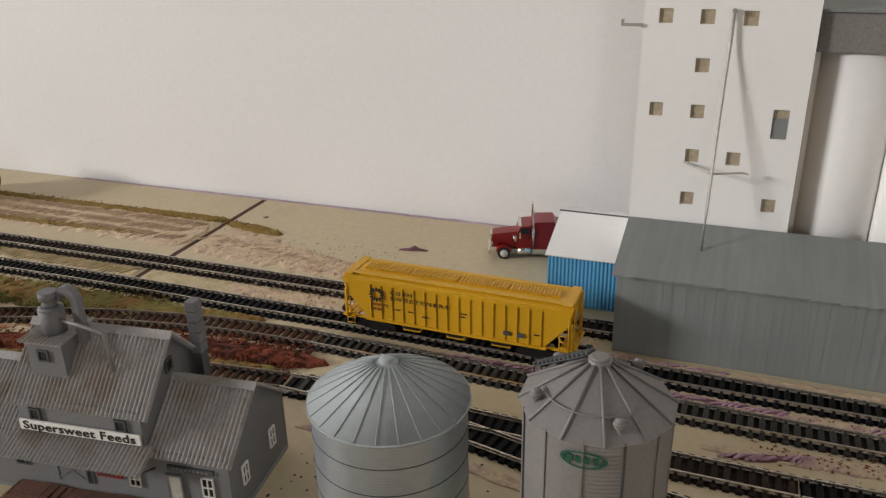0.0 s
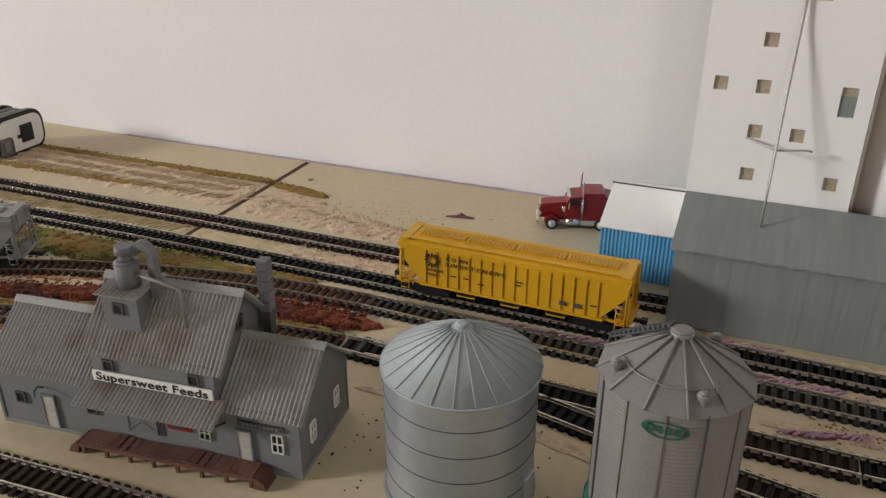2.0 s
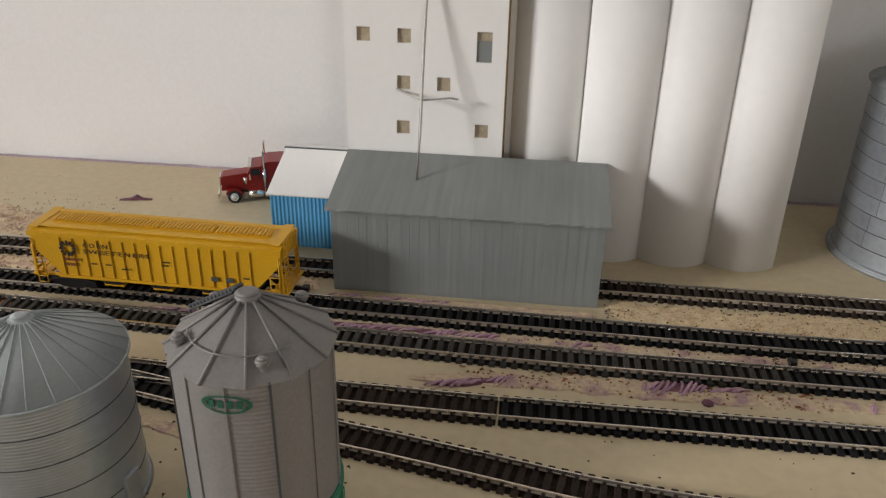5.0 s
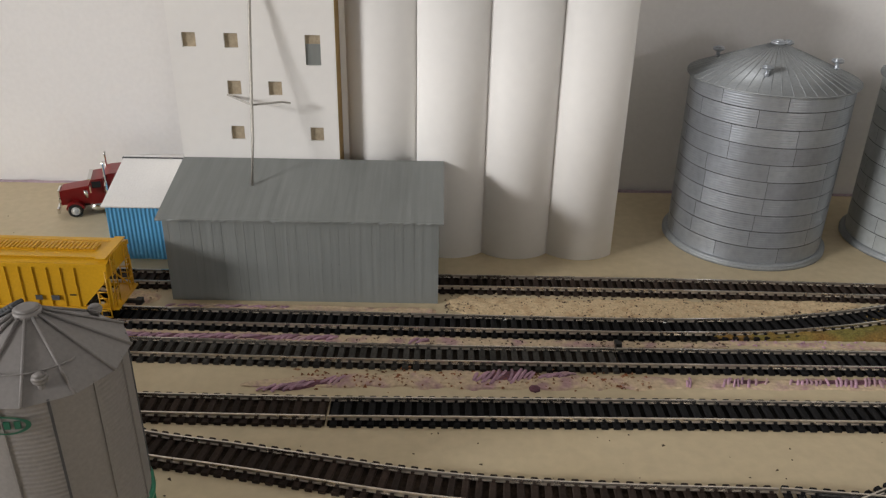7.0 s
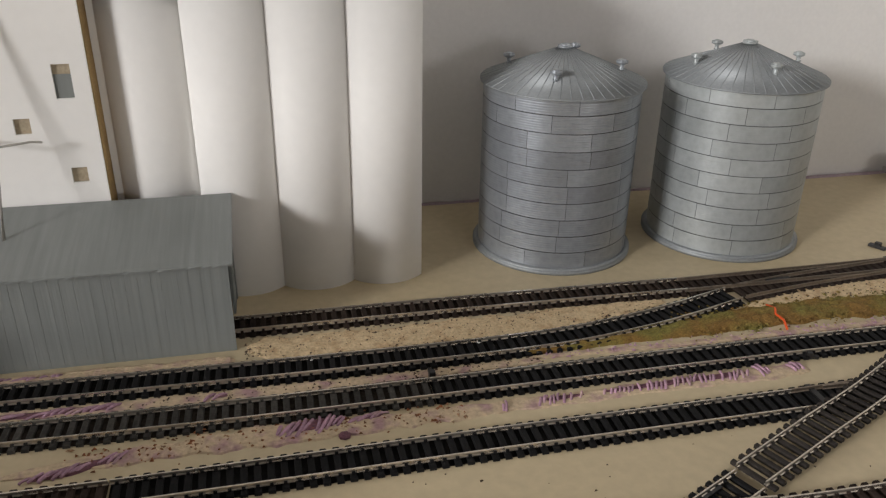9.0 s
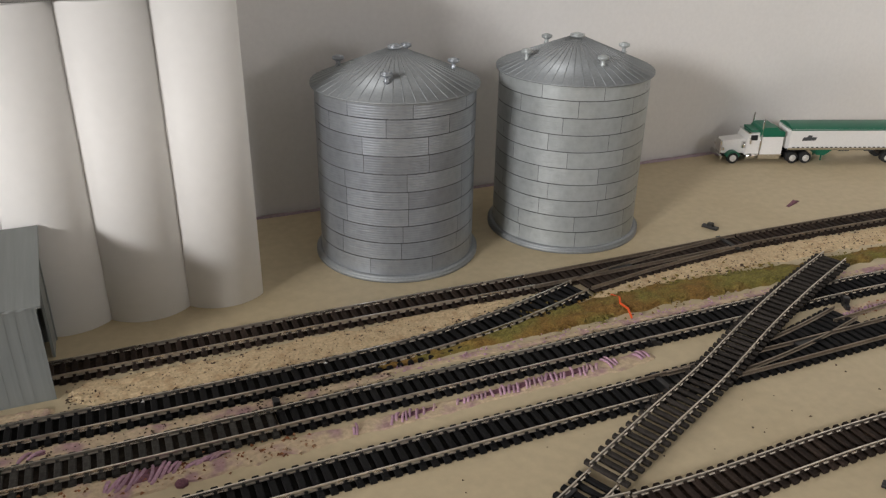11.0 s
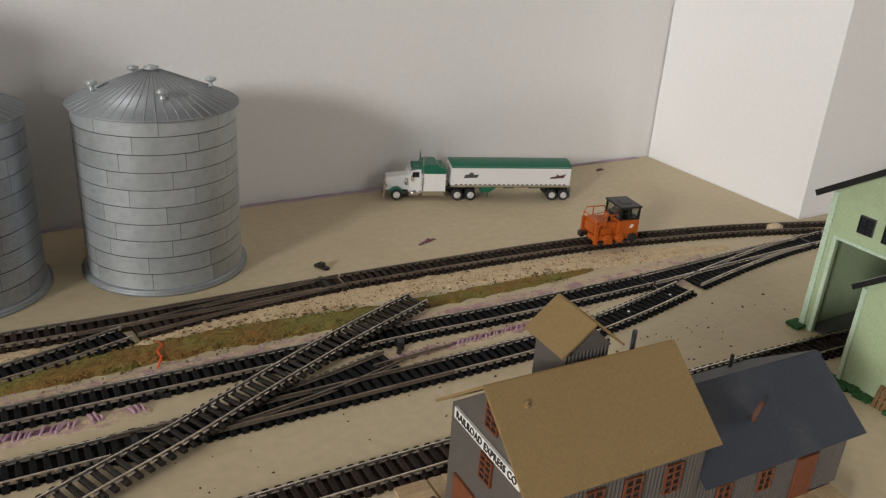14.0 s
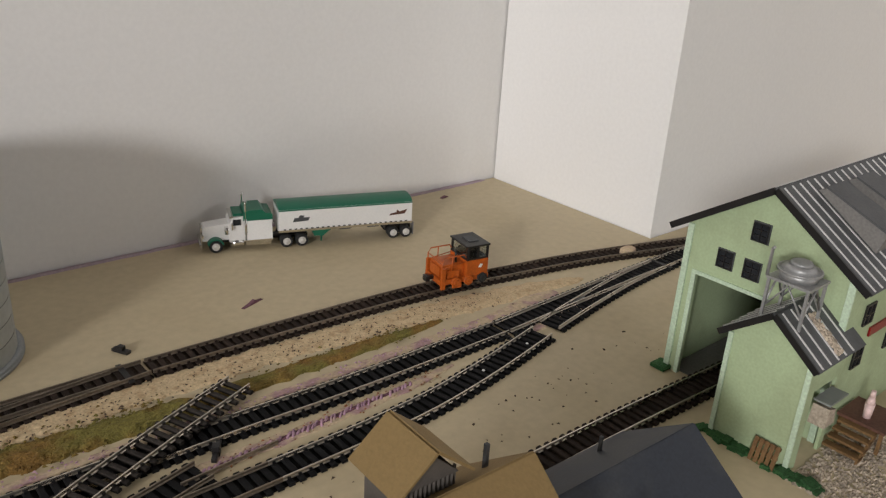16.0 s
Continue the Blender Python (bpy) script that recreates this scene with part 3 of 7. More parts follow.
for k, y in enumerate((0.604, 0.622, 0.640)):
    combed("gravel_ribs", [(-0.92, y + 0.003, 1), (-0.50, y - 0.004, 1)], 0.0066, 0.020, 50, PINKGRAVEL, "diagonal pinkish ribs rubbed into the gravel", 58 + k, (0.0010, 0.0014), 0.0020, rough=0.10)
combed("gravel_ribs", [(-0.475, 0.612, 1.6), (-0.34, 0.588, 0.8)], 0.0048, 0.017, 42, PINKGRAVEL, "diagonal pinkish ribs rubbed into the gravel", 62, (0.0006, 0.0010), 0.0015, rough=0.2)
scatter("gravel_crumbs", rect(-0.9, -0.49, 0.588, 0.652), 900, 0.0011, PINKGRAVEL, "loose pinkish gravel crumbs", 61, 0.0012)
scatter("gravel_crumbs", band([(-0.47, 0.605), (-0.36, 0.592), (-0.28, 0.575)], 0.009), 800, 0.0011, PINKGRAVEL, "loose pinkish gravel crumbs", 62, 0.0012)
scatter("gravel_crumbs", band([(-0.38, 0.52), (-0.08, 0.519)], 0.006), 700, 0.0011, PINKGRAVEL, "loose pinkish gravel crumbs", 63, 0.0012)
scatter("gravel_crumbs", band([(0.12, 0.517), (0.25, 0.515), (0.39, 0.521)], 0.006), 450, 0.0007, GRAVEL, "loose tan gravel crumbs", 64, 0.0010)
scatter("gravel_crumbs", band([(0.5, 0.513), (0.72, 0.512), (0.92, 0.488)], 0.007), 500, 0.0007, GRAVEL, "loose tan gravel crumbs", 65, 0.0010)
solid("foam_lump", cone(cone(B(), 0.0050, 0.0046, 0, 0.0016, 7), 0.0046, 0.0018, 0.0016, 0.0026, 7), CHIP, "dark maroon foam lump beside the scraped strip", "foam lump", pose(0.172, 0.421, 0, 0, 0, 15) @ Matrix.Scale(0.7, 4))


# ---- tracks ----
GAUGE, TIE_LEN, TIE_W, TIE_H, PITCH, RAIL_TOP = 0.0165, 0.0258, 0.0037, 0.0022, 0.0067, 0.0047


def tie_mesh(length, mat, name="tie", wide=TIE_W):
    bm = B()
    w = wide / 2
    prism(bm, [(-w, 0), (w, 0), (w, TIE_H - 0.0005), (w - 0.0005, TIE_H), (-w + 0.0005, TIE_H), (-w, TIE_H - 0.0005)], length, pose(0, -length / 2, 0))
    for s in (-1, 1):
        for k in (-1, 1):
            y = s * GAUGE / 2 + k * 0.0010
            box(bm, -0.0009, 0.0009, y - 0.0005, y + 0.0005, TIE_H - 0.0001, TIE_H + 0.0013)
    return mesh_of(name, bm, mat)


TIES = {m.name: tie_mesh(TIE_LEN, m) for m in (TIE, TIEBROWN, TIEGREY)}
TIES[TIELOOSE.name] = tie_mesh(TIE_LEN, TIELOOSE, wide=0.0031)


def rail_bm(pts, bm=None, z0=0.0):
    """A rail with foot, web and head along points (x, y, z)."""
    bm = bm or B()
    shape = [(-0.0009, 0.0), (-0.0009, 0.0004), (-0.0003, 0.0007), (-0.0003, 0.0017), (-0.00050, 0.0019), (-0.00042, 0.0025), (0.00042, 0.0025), (0.00050, 0.0019), (0.0003, 0.0017), (0.0003, 0.0007), (0.0009, 0.0004), (0.0009, 0.0)]
    rings = []
    for i, p in enumerate(pts):
        d = (pts[min(i + 1, len(pts) - 1)] - pts[max(i - 1, 0)]).normalized()
        s = Vector((-d.y, d.x, 0)).normalized()
        rings.append([bm.verts.new(p + s * a + Vector((0, 0, TIE_H + b))) for a, b in shape])
    n = len(shape)
    for a, b in zip(rings, rings[1:]):
        for k in range(n):
            bm.faces.new((a[k], a[(k + 1) % n], b[(k + 1) % n], b[k]))
    bm.faces.new(rings[0][::-1])
    bm.faces.new(rings[-1])
    return bm


def smooth_path(pts, step):
    """A rounded line through points, resampled evenly."""
    P = [Vector((p[0], p[1], p[2] if len(p) > 2 else 0.0)) for p in pts]
    P = [P[0] * 2 - P[1]] + P + [P[-1] * 2 - P[-2]]
    fine = []
    for i in range(1, len(P) - 2):
        a, b, c, d = P[i - 1:i + 3]
        for k in range(40):
            t = k / 40
            fine.append(0.5 * ((2 * b) + (c - a) * t + (2 * a - 5 * b + 4 * c - d) * t * t + (3 * b - a - 3 * c + d) * t ** 3))
    fine.append(P[-2])
    total = sum((b - a).length for a, b in zip(fine, fine[1:]))
    step = total / max(2, round(total / step)) * 0.99999
    out, left = [fine[0]], step
    for a, b in zip(fine, fine[1:]):
        n = (b - a).length
        while n >= left:
            a = a.lerp(b, left / n)
            n = (b - a).length
            out.append(a)
            left = step
        left -= n
    return out


def side(path, off):
    res = []
    for i, p in enumerate(path):
        d = (path[min(i + 1, len(path) - 1)] - path[max(i - 1, 0)]).normalized()
        res.append(p + Vector((-d.y, d.x, 0)).normalized() * off)
    return res


def lay(pts, tie, rail, label, group="track sections on the layout", per=34, jitter=0.0):
    """Track along points, broken into sections of about 0.23 m; each has two rails and its ties."""
    path = smooth_path(pts, PITCH)
    rnd = random.Random(len(path))
    i = 0
    while i < len(path) - 3:
        seg = path[i:i + per + 1]
        if len(path) - (i + per) < 6:
            seg = path[i:]
        base = seg[0]
        t = thing("track_section", label, "model track", Matrix.Translation(base), group)
        loc = [p - base for p in seg]
        for s in (-1, 1):
            part("rail", rail_bm(side(loc, s * GAUGE / 2)), rail, t)
        for k in range(len(loc) - 1):
            d = (loc[k + 1] - loc[k])
            mid = (loc[k] + loc[k + 1]) / 2
            turn = math.degrees(math.atan2(d.y, d.x)) + rnd.uniform(-jitter, jitter)
            part("tie", TIES[tie.name], tie, t, m=Matrix.Translation(mid) @ pose(0, 0, 0, 0, -math.degrees(math.asin(d.z / d.length)), turn))
        if group:
            # grit and webbing between the ties, level below their tops
            bm, left, right = B(), side(loc, 0.0116), side(loc, -0.0116)
            rows = [[bm.verts.new(p + Vector((0, 0, z))) for p, z in ((l, 0.0), (l, 0.0007), (q, 0.0007), (q, 0.0))] for l, q in zip(left, right)]
            for a, b in zip(rows, rows[1:]):
                for k in range(3):
                    bm.faces.new((a[k], a[k + 1], b[k + 1], b[k]))
            part("tie_web", bm, WEBS[tie.name], t, "dark grit and webbing between the ties")
        i += len(seg) - 1
    return path


def turnout(main, branch, tie, rail, label, frog=0.5):
    """A switch: a main and a branch path that part from one end, on common long ties."""
    a, b = smooth_path(main, PITCH), smooth_path(branch, PITCH)
    base = a[0]
    t = thing("track_turnout", label, "model turnout", Matrix.Translation(base), "turnouts on the layout")
    la, lb = [p - base for p in a], [p - base for p in b]
    for name, q, s in (("stock_rail", la, 1), ("stock_rail", lb, -1), ("point_rail", la, -1), ("point_rail", lb, 1)):
        sgn = s if (lb[-1] - la[-1]).dot(Vector((-la[-1].y, la[-1].x, 0))) < 0 else -s
        use = q if name == "stock_rail" else q[3:]
        part(name, rail_bm(side(use, sgn * GAUGE / 2)), rail, t)
    for k in range(len(la) - 1):
        j = min(k, len(lb) - 2)
        m1, m2 = (la[k] + la[k + 1]) / 2, (lb[j] + lb[j + 1]) / 2
        d = la[k + 1] - la[k]
        mid, w = (m1 + m2) / 2, (m1 - m2).length
        if w < 0.014:
            bm = B()
            box(bm, -TIE_W / 2, TIE_W / 2, -(TIE_LEN + w) / 2, (TIE_LEN + w) / 2, 0, TIE_H)
            part("tie", bm, tie, t, m=Matrix.Translation(mid) @ pose(0, 0, 0, 0, 0, math.degrees(math.atan2(d.y, d.x))))
            continue
        legs = [(m1, d, m2)] + ([(m2, lb[j + 1] - lb[j], m1)] if k < len(lb) - 1 else [])
        for p, e, other in legs:
            up = (other - p).dot(Vector((-e.y, e.x, 0))) > 0
            inner = min(TIE_LEN / 2, w / 2 - 0.0003)
            bm = box(B(), -TIE_W / 2, TIE_W / 2, -TIE_LEN / 2 if up else -inner, inner if up else TIE_LEN / 2, 0, TIE_H)
            part("tie", bm, tie, t, m=Matrix.Translation(p) @ pose(0, 0, 0, 0, 0, math.degrees(math.atan2(e.y, e.x))))
    for q, z in ((la, 0.0009), (lb, 0.0010)):
        bm, left, right = B(), side(q, 0.0116), side(q, -0.0116)
        rows = [[bm.verts.new(p + Vector((0, 0, h))) for p, h in ((l, 0.0), (l, z), (m, z), (m, 0.0))] for l, m in zip(left, right)]
        for e, f in zip(rows, rows[1:]):
            for k in range(3):
                bm.faces.new((e[k], e[k + 1], f[k + 1], f[k]))
        part("tie_web", bm, WEBS[tie.name], t, "dark grit and webbing between the ties")
    n = len(la)
    c = la[int(n * 0.62)].lerp(lb[min(len(lb) - 1, int(n * 0.62))], 0.5)
    part("frog", box(B(), -0.010, 0.010, -0.0022, 0.0022, TIE_H, TIE_H + 0.0016, Matrix.Translation(c)), BLACK, t)
    part("throw_bar", box(B(), -0.0018, 0.0018, -0.013, 0.013, TIE_H, TIE_H + 0.0010, Matrix.Translation(la[2])), BLACK, t)
    return t


rear = [(-1.30, 0.540), (-0.9, 0.542), (-0.64, 0.5435), (-0.50, 0.545), (-0.36, 0.545), (-0.2, 0.545), (0.0, 0.544), (0.14, 0.5438), (0.25, 0.5433), (0.34, 0.542), (0.43, 0.540)]
lay(rear, TIEBROWN, RAIL, "straight rear track with silver rails on brown ties")
turnout([(0.43, 0.5395), (0.52, 0.5395), (0.625, 0.5405)][::-1], [(0.465, 0.5225), (0.53, 0.532), (0.625, 0.5405)][::-1], TIEBROWN, RAILOLD, "old turnout with brown ties on the rear track")
lay([(0.627, 0.5405), (0.72, 0.538), (0.80, 0.5345), (0.87, 0.529), (0.94, 0.518), (1.02, 0.503), (1.13, 0.4735), (1.25, 0.438), (1.42, 0.385)], TIEBROWN, RAILOLD, "gently curved rear track with tarnished rails")
lay([(-1.2, 0.487), (-0.9, 0.491), (-0.63, 0.495), (-0.5, 0.4968), (-0.36, 0.4955), (-0.27, 0.4955), (-0.06, 0.4915), (0.10, 0.4885), (0.17, 0.4873), (0.25, 0.4868), (0.32, 0.4893), (0.37, 0.4965), (0.41, 0.5055), (0.46, 0.5205)], TIE, RAIL, "long track with silver rails on black ties")
lay([(-0.78, 0.305), (-0.70, 0.346), (-0.62, 0.385), (-0.5454, 0.4155), (-0.50, 0.4293), (-0.44, 0.4447), (-0.382, 0.4548), (-0.333, 0.4598), (-0.28, 0.4615)], TIEBROWN, RAILOLD, "curved track with tarnished rails in rust-brown grit")
lay([(-0.28, 0.4615), (-0.227, 0.460), (-0.14, 0.4565), (-0.05, 0.4545), (0.03, 0.4522), (0.12, 0.4507), (0.226, 0.4505)], TIEGREY, RAIL, "track with silver rails on dusty grey ties")
lay([(0.2262, 0.4505), (0.34, 0.4510), (0.45, 0.4512), (0.52, 0.4505), (0.64, 0.4495), (0.70, 0.4470), (0.76, 0.4462), (0.86, 0.4465)], TIE, RAIL, "straight track with bright rails on black ties")
turnout([(0.862, 0.4467), (0.94, 0.4500), (1.02, 0.4530), (1.085, 0.4545)][::-1], [(0.895, 0.4290), (0.95, 0.4395), (1.02, 0.4500), (1.085, 0.4545)][::-1], TIE, RAIL, "turnout with black ties at the end of two tracks")
lay([(1.087, 0.4545), (1.16, 0.455), (1.30, 0.452), (1.42, 0.449)], TIE, RAIL, "straight track with bright rails on black ties")
lay([(-0.70, 0.268), (-0.60, 0.312), (-0.518, 0.345), (-0.42, 0.376), (-0.34, 0.394), (-0.27, 0.402)], TIEBROWN, RAILOLD, "front curved track with tarnished rails")
turnout([(-0.268, 0.402), (-0.20, 0.4035), (-0.12, 0.4005), (-0.06, 0.398)], [(-0.268, 0.402), (-0.20, 0.3985), (-0.13, 0.386), (-0.06, 0.3705)], TIE, RAIL, "turnout with black ties behind the metal bins")
lay([(-0.06, 0.398), (0.0, 0.397), (0.055, 0.3965)], TIEBROWN, RAIL, "short track with silver rails on brown ties")
lay([(0.056, 0.3965), (0.15, 0.3975), (0.25, 0.3985), (0.35, 0.3985), (0.43, 0.3985)], TIE, RAIL, "straight track with black ties near the bench's front")
turnout([(0.4302, 0.3985), (0.50, 0.3975), (0.57, 0.397), (0.64, 0.397)], [(0.4302, 0.3985), (0.50, 0.4010), (0.56, 0.4095), (0.61, 0.4210)], TIE, RAILOLD, "weathered turnout half under a loose track")
lay([(0.64, 0.397), (0.70, 0.3972), (0.75, 0.4000), (0.79, 0.4055), (0.83, 0.4130), (0.882, 0.4245)], TIE, RAIL, "curved track end with black ties")
lay([(-0.06, 0.3705), (-0.025, 0.3625), (0.005, 0.3575), (0.05, 0.3490), (0.10, 0.3395), (0.15, 0.3335), (0.21, 0.3305), (0.2815, 0.3290)], TIEBROWN, RAIL, "gently curved front track with brown ties")


def crossing(centre, turn_a, turn_b, reach, label):
    """Two straight tracks through one another on black ties, with guard rails."""
    t = thing("track_crossing", label, "model crossing", pose(*centre, 0))
    for j, turn in enumerate((turn_a, turn_b)):
        q = pose(0, 0, -0.0003 * j, 0, 0, turn)
        n = int(2 * reach / PITCH)
        for k in range(n):
            part("tie", TIES[TIE.name], TIE, t, m=q @ pose(-reach + PITCH * (k + 0.5), 0, 0))
        for s in (-1, 1):
            part("rail", rail_bm([q @ Vector((x, s * GAUGE / 2, 0.0002 * j)) for x in (-reach, 0, reach)]), RAIL, t)
            part("guard_rail", box(B(), -reach * 0.62, reach * 0.62, s * 0.0058 - 0.0009, s * 0.0058 + 0.0009, TIE_H - 0.0002, TIE_H + 0.0021 - 0.0002 * j, q), BLACK, t, "black plastic guard rail")
        part("plate", box(B(), -reach * 0.5, reach * 0.5, -0.0048, 0.0048, 0.0008, TIE_H - 0.0004 - 0.0002 * j, q), BLACK, t)
    return t


crossing((0.3265, 0.3255), -5.2, 25.3, 0.0440, "black crossing where a diagonal track meets the front track")
lay([(0.3715, 0.3200), (0.42, 0.3190), (0.50, 0.3205), (0.575, 0.3192), (0.65, 0.3176), (0.75, 0.3160), (0.833, 0.3140), (0.92, 0.3100), (1.02, 0.3040), (1.10, 0.2980)], TIEBROWN, RAIL, "track with brown ties that runs into the green shop")
lay([(-0.75, 0.205), (-0.55, 0.209), (-0.386, 0.2175), (-0.30, 0.2225), (-0.2, 0.223), (-0.05, 0.220)], TIEBROWN, RAIL, "front track with silver rails on brown ties")
lay([(0.3655, 0.3443, 0.0030), (0.42, 0.3690, 0.0046), (0.47, 0.3915, 0.0050), (0.54, 0.4275, 0.0052), (0.60, 0.4555, 0.0055), (0.662, 0.4815, 0.0058)], TIELOOSE, RAIL, "loose track with grey-brown ties lying across other tracks", group="", per=60, jitter=1.0)

for x, y, turn, big in ((0.2285, 0.4640, 0, 1.0), (0.4655, 0.4400, 70, 0.8), (0.6230, 0.4330, -35, 1.2)):
    solid("track_clip", box(box(B(), -0.0013, 0.0013, -0.0075, 0.0075, 0, 0.0030, None, 0.0004), -0.0019, 0.0019, -0.0020, 0.0020, 0, 0.0056, None, 0.0004), BLACK, "small black plastic clip at a track joint", "track clip", pose(x, y, 0, 0, 0, turn) @ Matrix.Scale(big, 4))
for x, y in ((0.1593, 0.4950), (0.2653, 0.4945), (0.8080, 0.4100), (0.8600, 0.4190)):
    solid("paper_crumb", cone(cone(B(), 0.0013, 0.0010, 0, 0.0007, 7), 0.0010, 0.0004, 0.0007, 0.0011, 7), WHITE, "tiny white paper crumb on the track", "crumb", pose(x, y, TIE_H - 0.0003))
solid("washer", cone(cone(B(), 0.0048, 0.0048, 0, 0.0006, 20), 0.0048, 0.0022, 0.0006, 0.0012, 20), DARKCARD, "small dark washer lying on the bench", "washer", pose(-0.4551, 0.6791, 0) @ Matrix.Scale(0.6, 4))

solid("foam_piece", cone(cone(B(), 0.0085, 0.0080, 0, 0.0030, 9), 0.0080, 0.0045, 0.0030, 0.0048, 9), PINKGRAVEL, "pale foam piece lying on the rear track", "foam piece", pose(1.0694, 0.4893, TIE_H) @ Matrix.Diagonal((1.2, 0.75, 1, 1)))
solid("foam_chip", prism(B(), [(-0.006, 0), (-0.002, 0.0010), (0.003, 0.0014), (0.006, 0.0)], 0.004), CHIP, "flat dark foam chip near the wall corner", "foam chip", pose(1.024, 0.7038, 0, 0, 0, 15))

# orange feeder wire, loose rail bits, switch motor
solid("feeder_wire", rod(B(), [(0.4765, 0.5045, 0.0012), (0.4785, 0.497, 0.0022), (0.4735, 0.489, 0.0030), (0.4745, 0.481, 0.0028), (0.4705, 0.471, 0.0022)], 0.0008), WIRE, "short bent orange wire lying on the grass strip", "wire")
solid("loose_rail", rail_bm([Vector((0.595, 0.417, -0.001)), Vector((0.655, 0.4205, -0.001))]), RAILOLD, "loose tarnished rail lying between two tracks", "rail")
solid("switch_lever", box(box(B(), -0.009, 0.009, -0.003, 0.003, 0, 0.003, None, 0.0005), -0.003, 0.003, -0.0025, 0.0025, 0.003, 0.0065), BLACK, "small black switch lever beside the rear turnout", "switch lever", pose(0.621, 0.5735, 0, 0, 0, -62) @ Matrix.Scale(0.75, 4))
solid("switch_lever", box(box(B(), -0.010, 0.010, -0.0025, 0.0025, 0, 0.002, None, 0.0005), 0.006, 0.0085, -0.014, 0.0025, 0, 0.002), BLACK, "black angled plastic bit on the bench front", "plastic bit", pose(0.500, 0.282, 0, 0, 0, -60))
solid("foam_chip", prism(B(), [(-0.010, 0), (-0.002, 0.0012), (0.003, 0.0030), (0.005, 0.0010), (0.012, 0.0)], 0.003), CHIP, "small maroon foam chip on the bench", "foam chip", pose(0.728, 0.588, 0, 0, 0, 20))
solid("foam_chip", prism(B(), [(-0.014, 0), (-0.004, 0.0016), (0.001, 0.0042), (0.006, 0.0012), (0.014, 0.0)], 0.004), CHIP, "small maroon foam chip on the bench", "foam chip", pose(-0.273, 0.643, 0, 0, 0, 10))

# ---- concrete-style elevator of foam board ----
elevator = thing("elevator_tower", "white foam-board elevator tower with square window holes", "elevator tower", pose(0, 0, 0))
holes = [(-0.0550, 0.2267), (-0.0275, 0.2266), (0.0002, 0.2262), (-0.0279, 0.1940), (-0.0565, 0.1618), (-0.0280, 0.1616), (-0.0286, 0.1292), (-0.0003, 0.1291), (-0.0291, 0.0967), (0.0272, 0.0965)]
rects = [(x - 0.0047, x + 0.0047, z - 0.0049, z + 0.0049) for x, z in holes] + [(0.0220, 0.0325, 0.1455, 0.1662)]


def holed_panel(x0, x1, z0, z1, rects, depth):
    """A board with rectangular openings, cut as a grid of blocks."""
    xs = sorted({x0, x1, *[r[0] for r in rects], *[r[1] for r in rects]})
    zs = sorted({z0, z1, *[r[2] for r in rects], *[r[3] for r in rects]})
    bm = B()
    grid = {}

    def vert(i, k, y):
        if (i, k, y) not in grid:
            grid[(i, k, y)] = bm.verts.new((xs[i], y, zs[k]))
        return grid[(i, k, y)]

    def is_open(i, k):
        if not (0 <= i < len(xs) - 1 and 0 <= k < len(zs) - 1):
            return True
        cx, cz = (xs[i] + xs[i + 1]) / 2, (zs[k] + zs[k + 1]) / 2
        return any(r[0] < cx < r[1] and r[2] < cz < r[3] for r in rects)

    for i in range(len(xs) - 1):
        for k in range(len(zs) - 1):
            if is_open(i, k):
                continue
            for y in (0, depth):
                bm.faces.new((vert(i, k, y), vert(i + 1, k, y), vert(i + 1, k + 1, y), vert(i, k + 1, y)))
            for di, dk, e in ((-1, 0, ((i, k), (i, k + 1))), (1, 0, ((i + 1, k), (i + 1, k + 1))), (0, -1, ((i, k), (i + 1, k))), (0, 1, ((i, k + 1), (i + 1, k + 1)))):
                if is_open(i + di, k + dk):
                    (a, b), (c, d) = e
                    bm.faces.new((vert(a, b, 0), vert(c, d, 0), vert(c, d, depth), vert(a, b, depth)))
    return bm


front = holed_panel(-0.0700, 0.0425, 0.0, 0.275, rects, 0.0016)
part("front_panel", front, FOAMCORE, elevator, m=pose(0, 0.5890, 0))
part("side_panel", box(B(), -0.0700, -0.0665, 0.5927, 0.66, 0, 0.275), FOAMCORE, elevator)
part("side_panel", box(B(), 0.0395, 0.0430, 0.5908, 0.66, 0, 0.2045), CARDEDGE, elevator, "brown card edge")
part("side_panel", box(B(), 0.0395, 0.0423, 0.5927, 0.66, 0.2047, 0.275), CARDEDGE, elevator, "brown card edge")
part("top_panel", box(B(), -0.0700, 0.0425, 0.589, 0.66, 0.2752, 0.278), FOAMCORE, elevator)
part("window_backing", box(B(), -0.066, 0.039, 0.5908, 0.5920, 0.0, 0.27), WINBACK, elevator, "tan card behind the window holes")
part("window_sash", box(B(), 0.0222, 0.0323, 0.5900, 0.5906, 0.1457, 0.1600), SHEDGREY, elevator, "grey lower sash of the tall window")
part("bracket", box(box(B(), -0.0850, -0.0702, 0.587, 0.589, 0.2192, 0.2212), -0.0850, -0.0830, 0.587, 0.589, 0.2212, 0.2240), MAST, elevator, "small grey angle bracket")

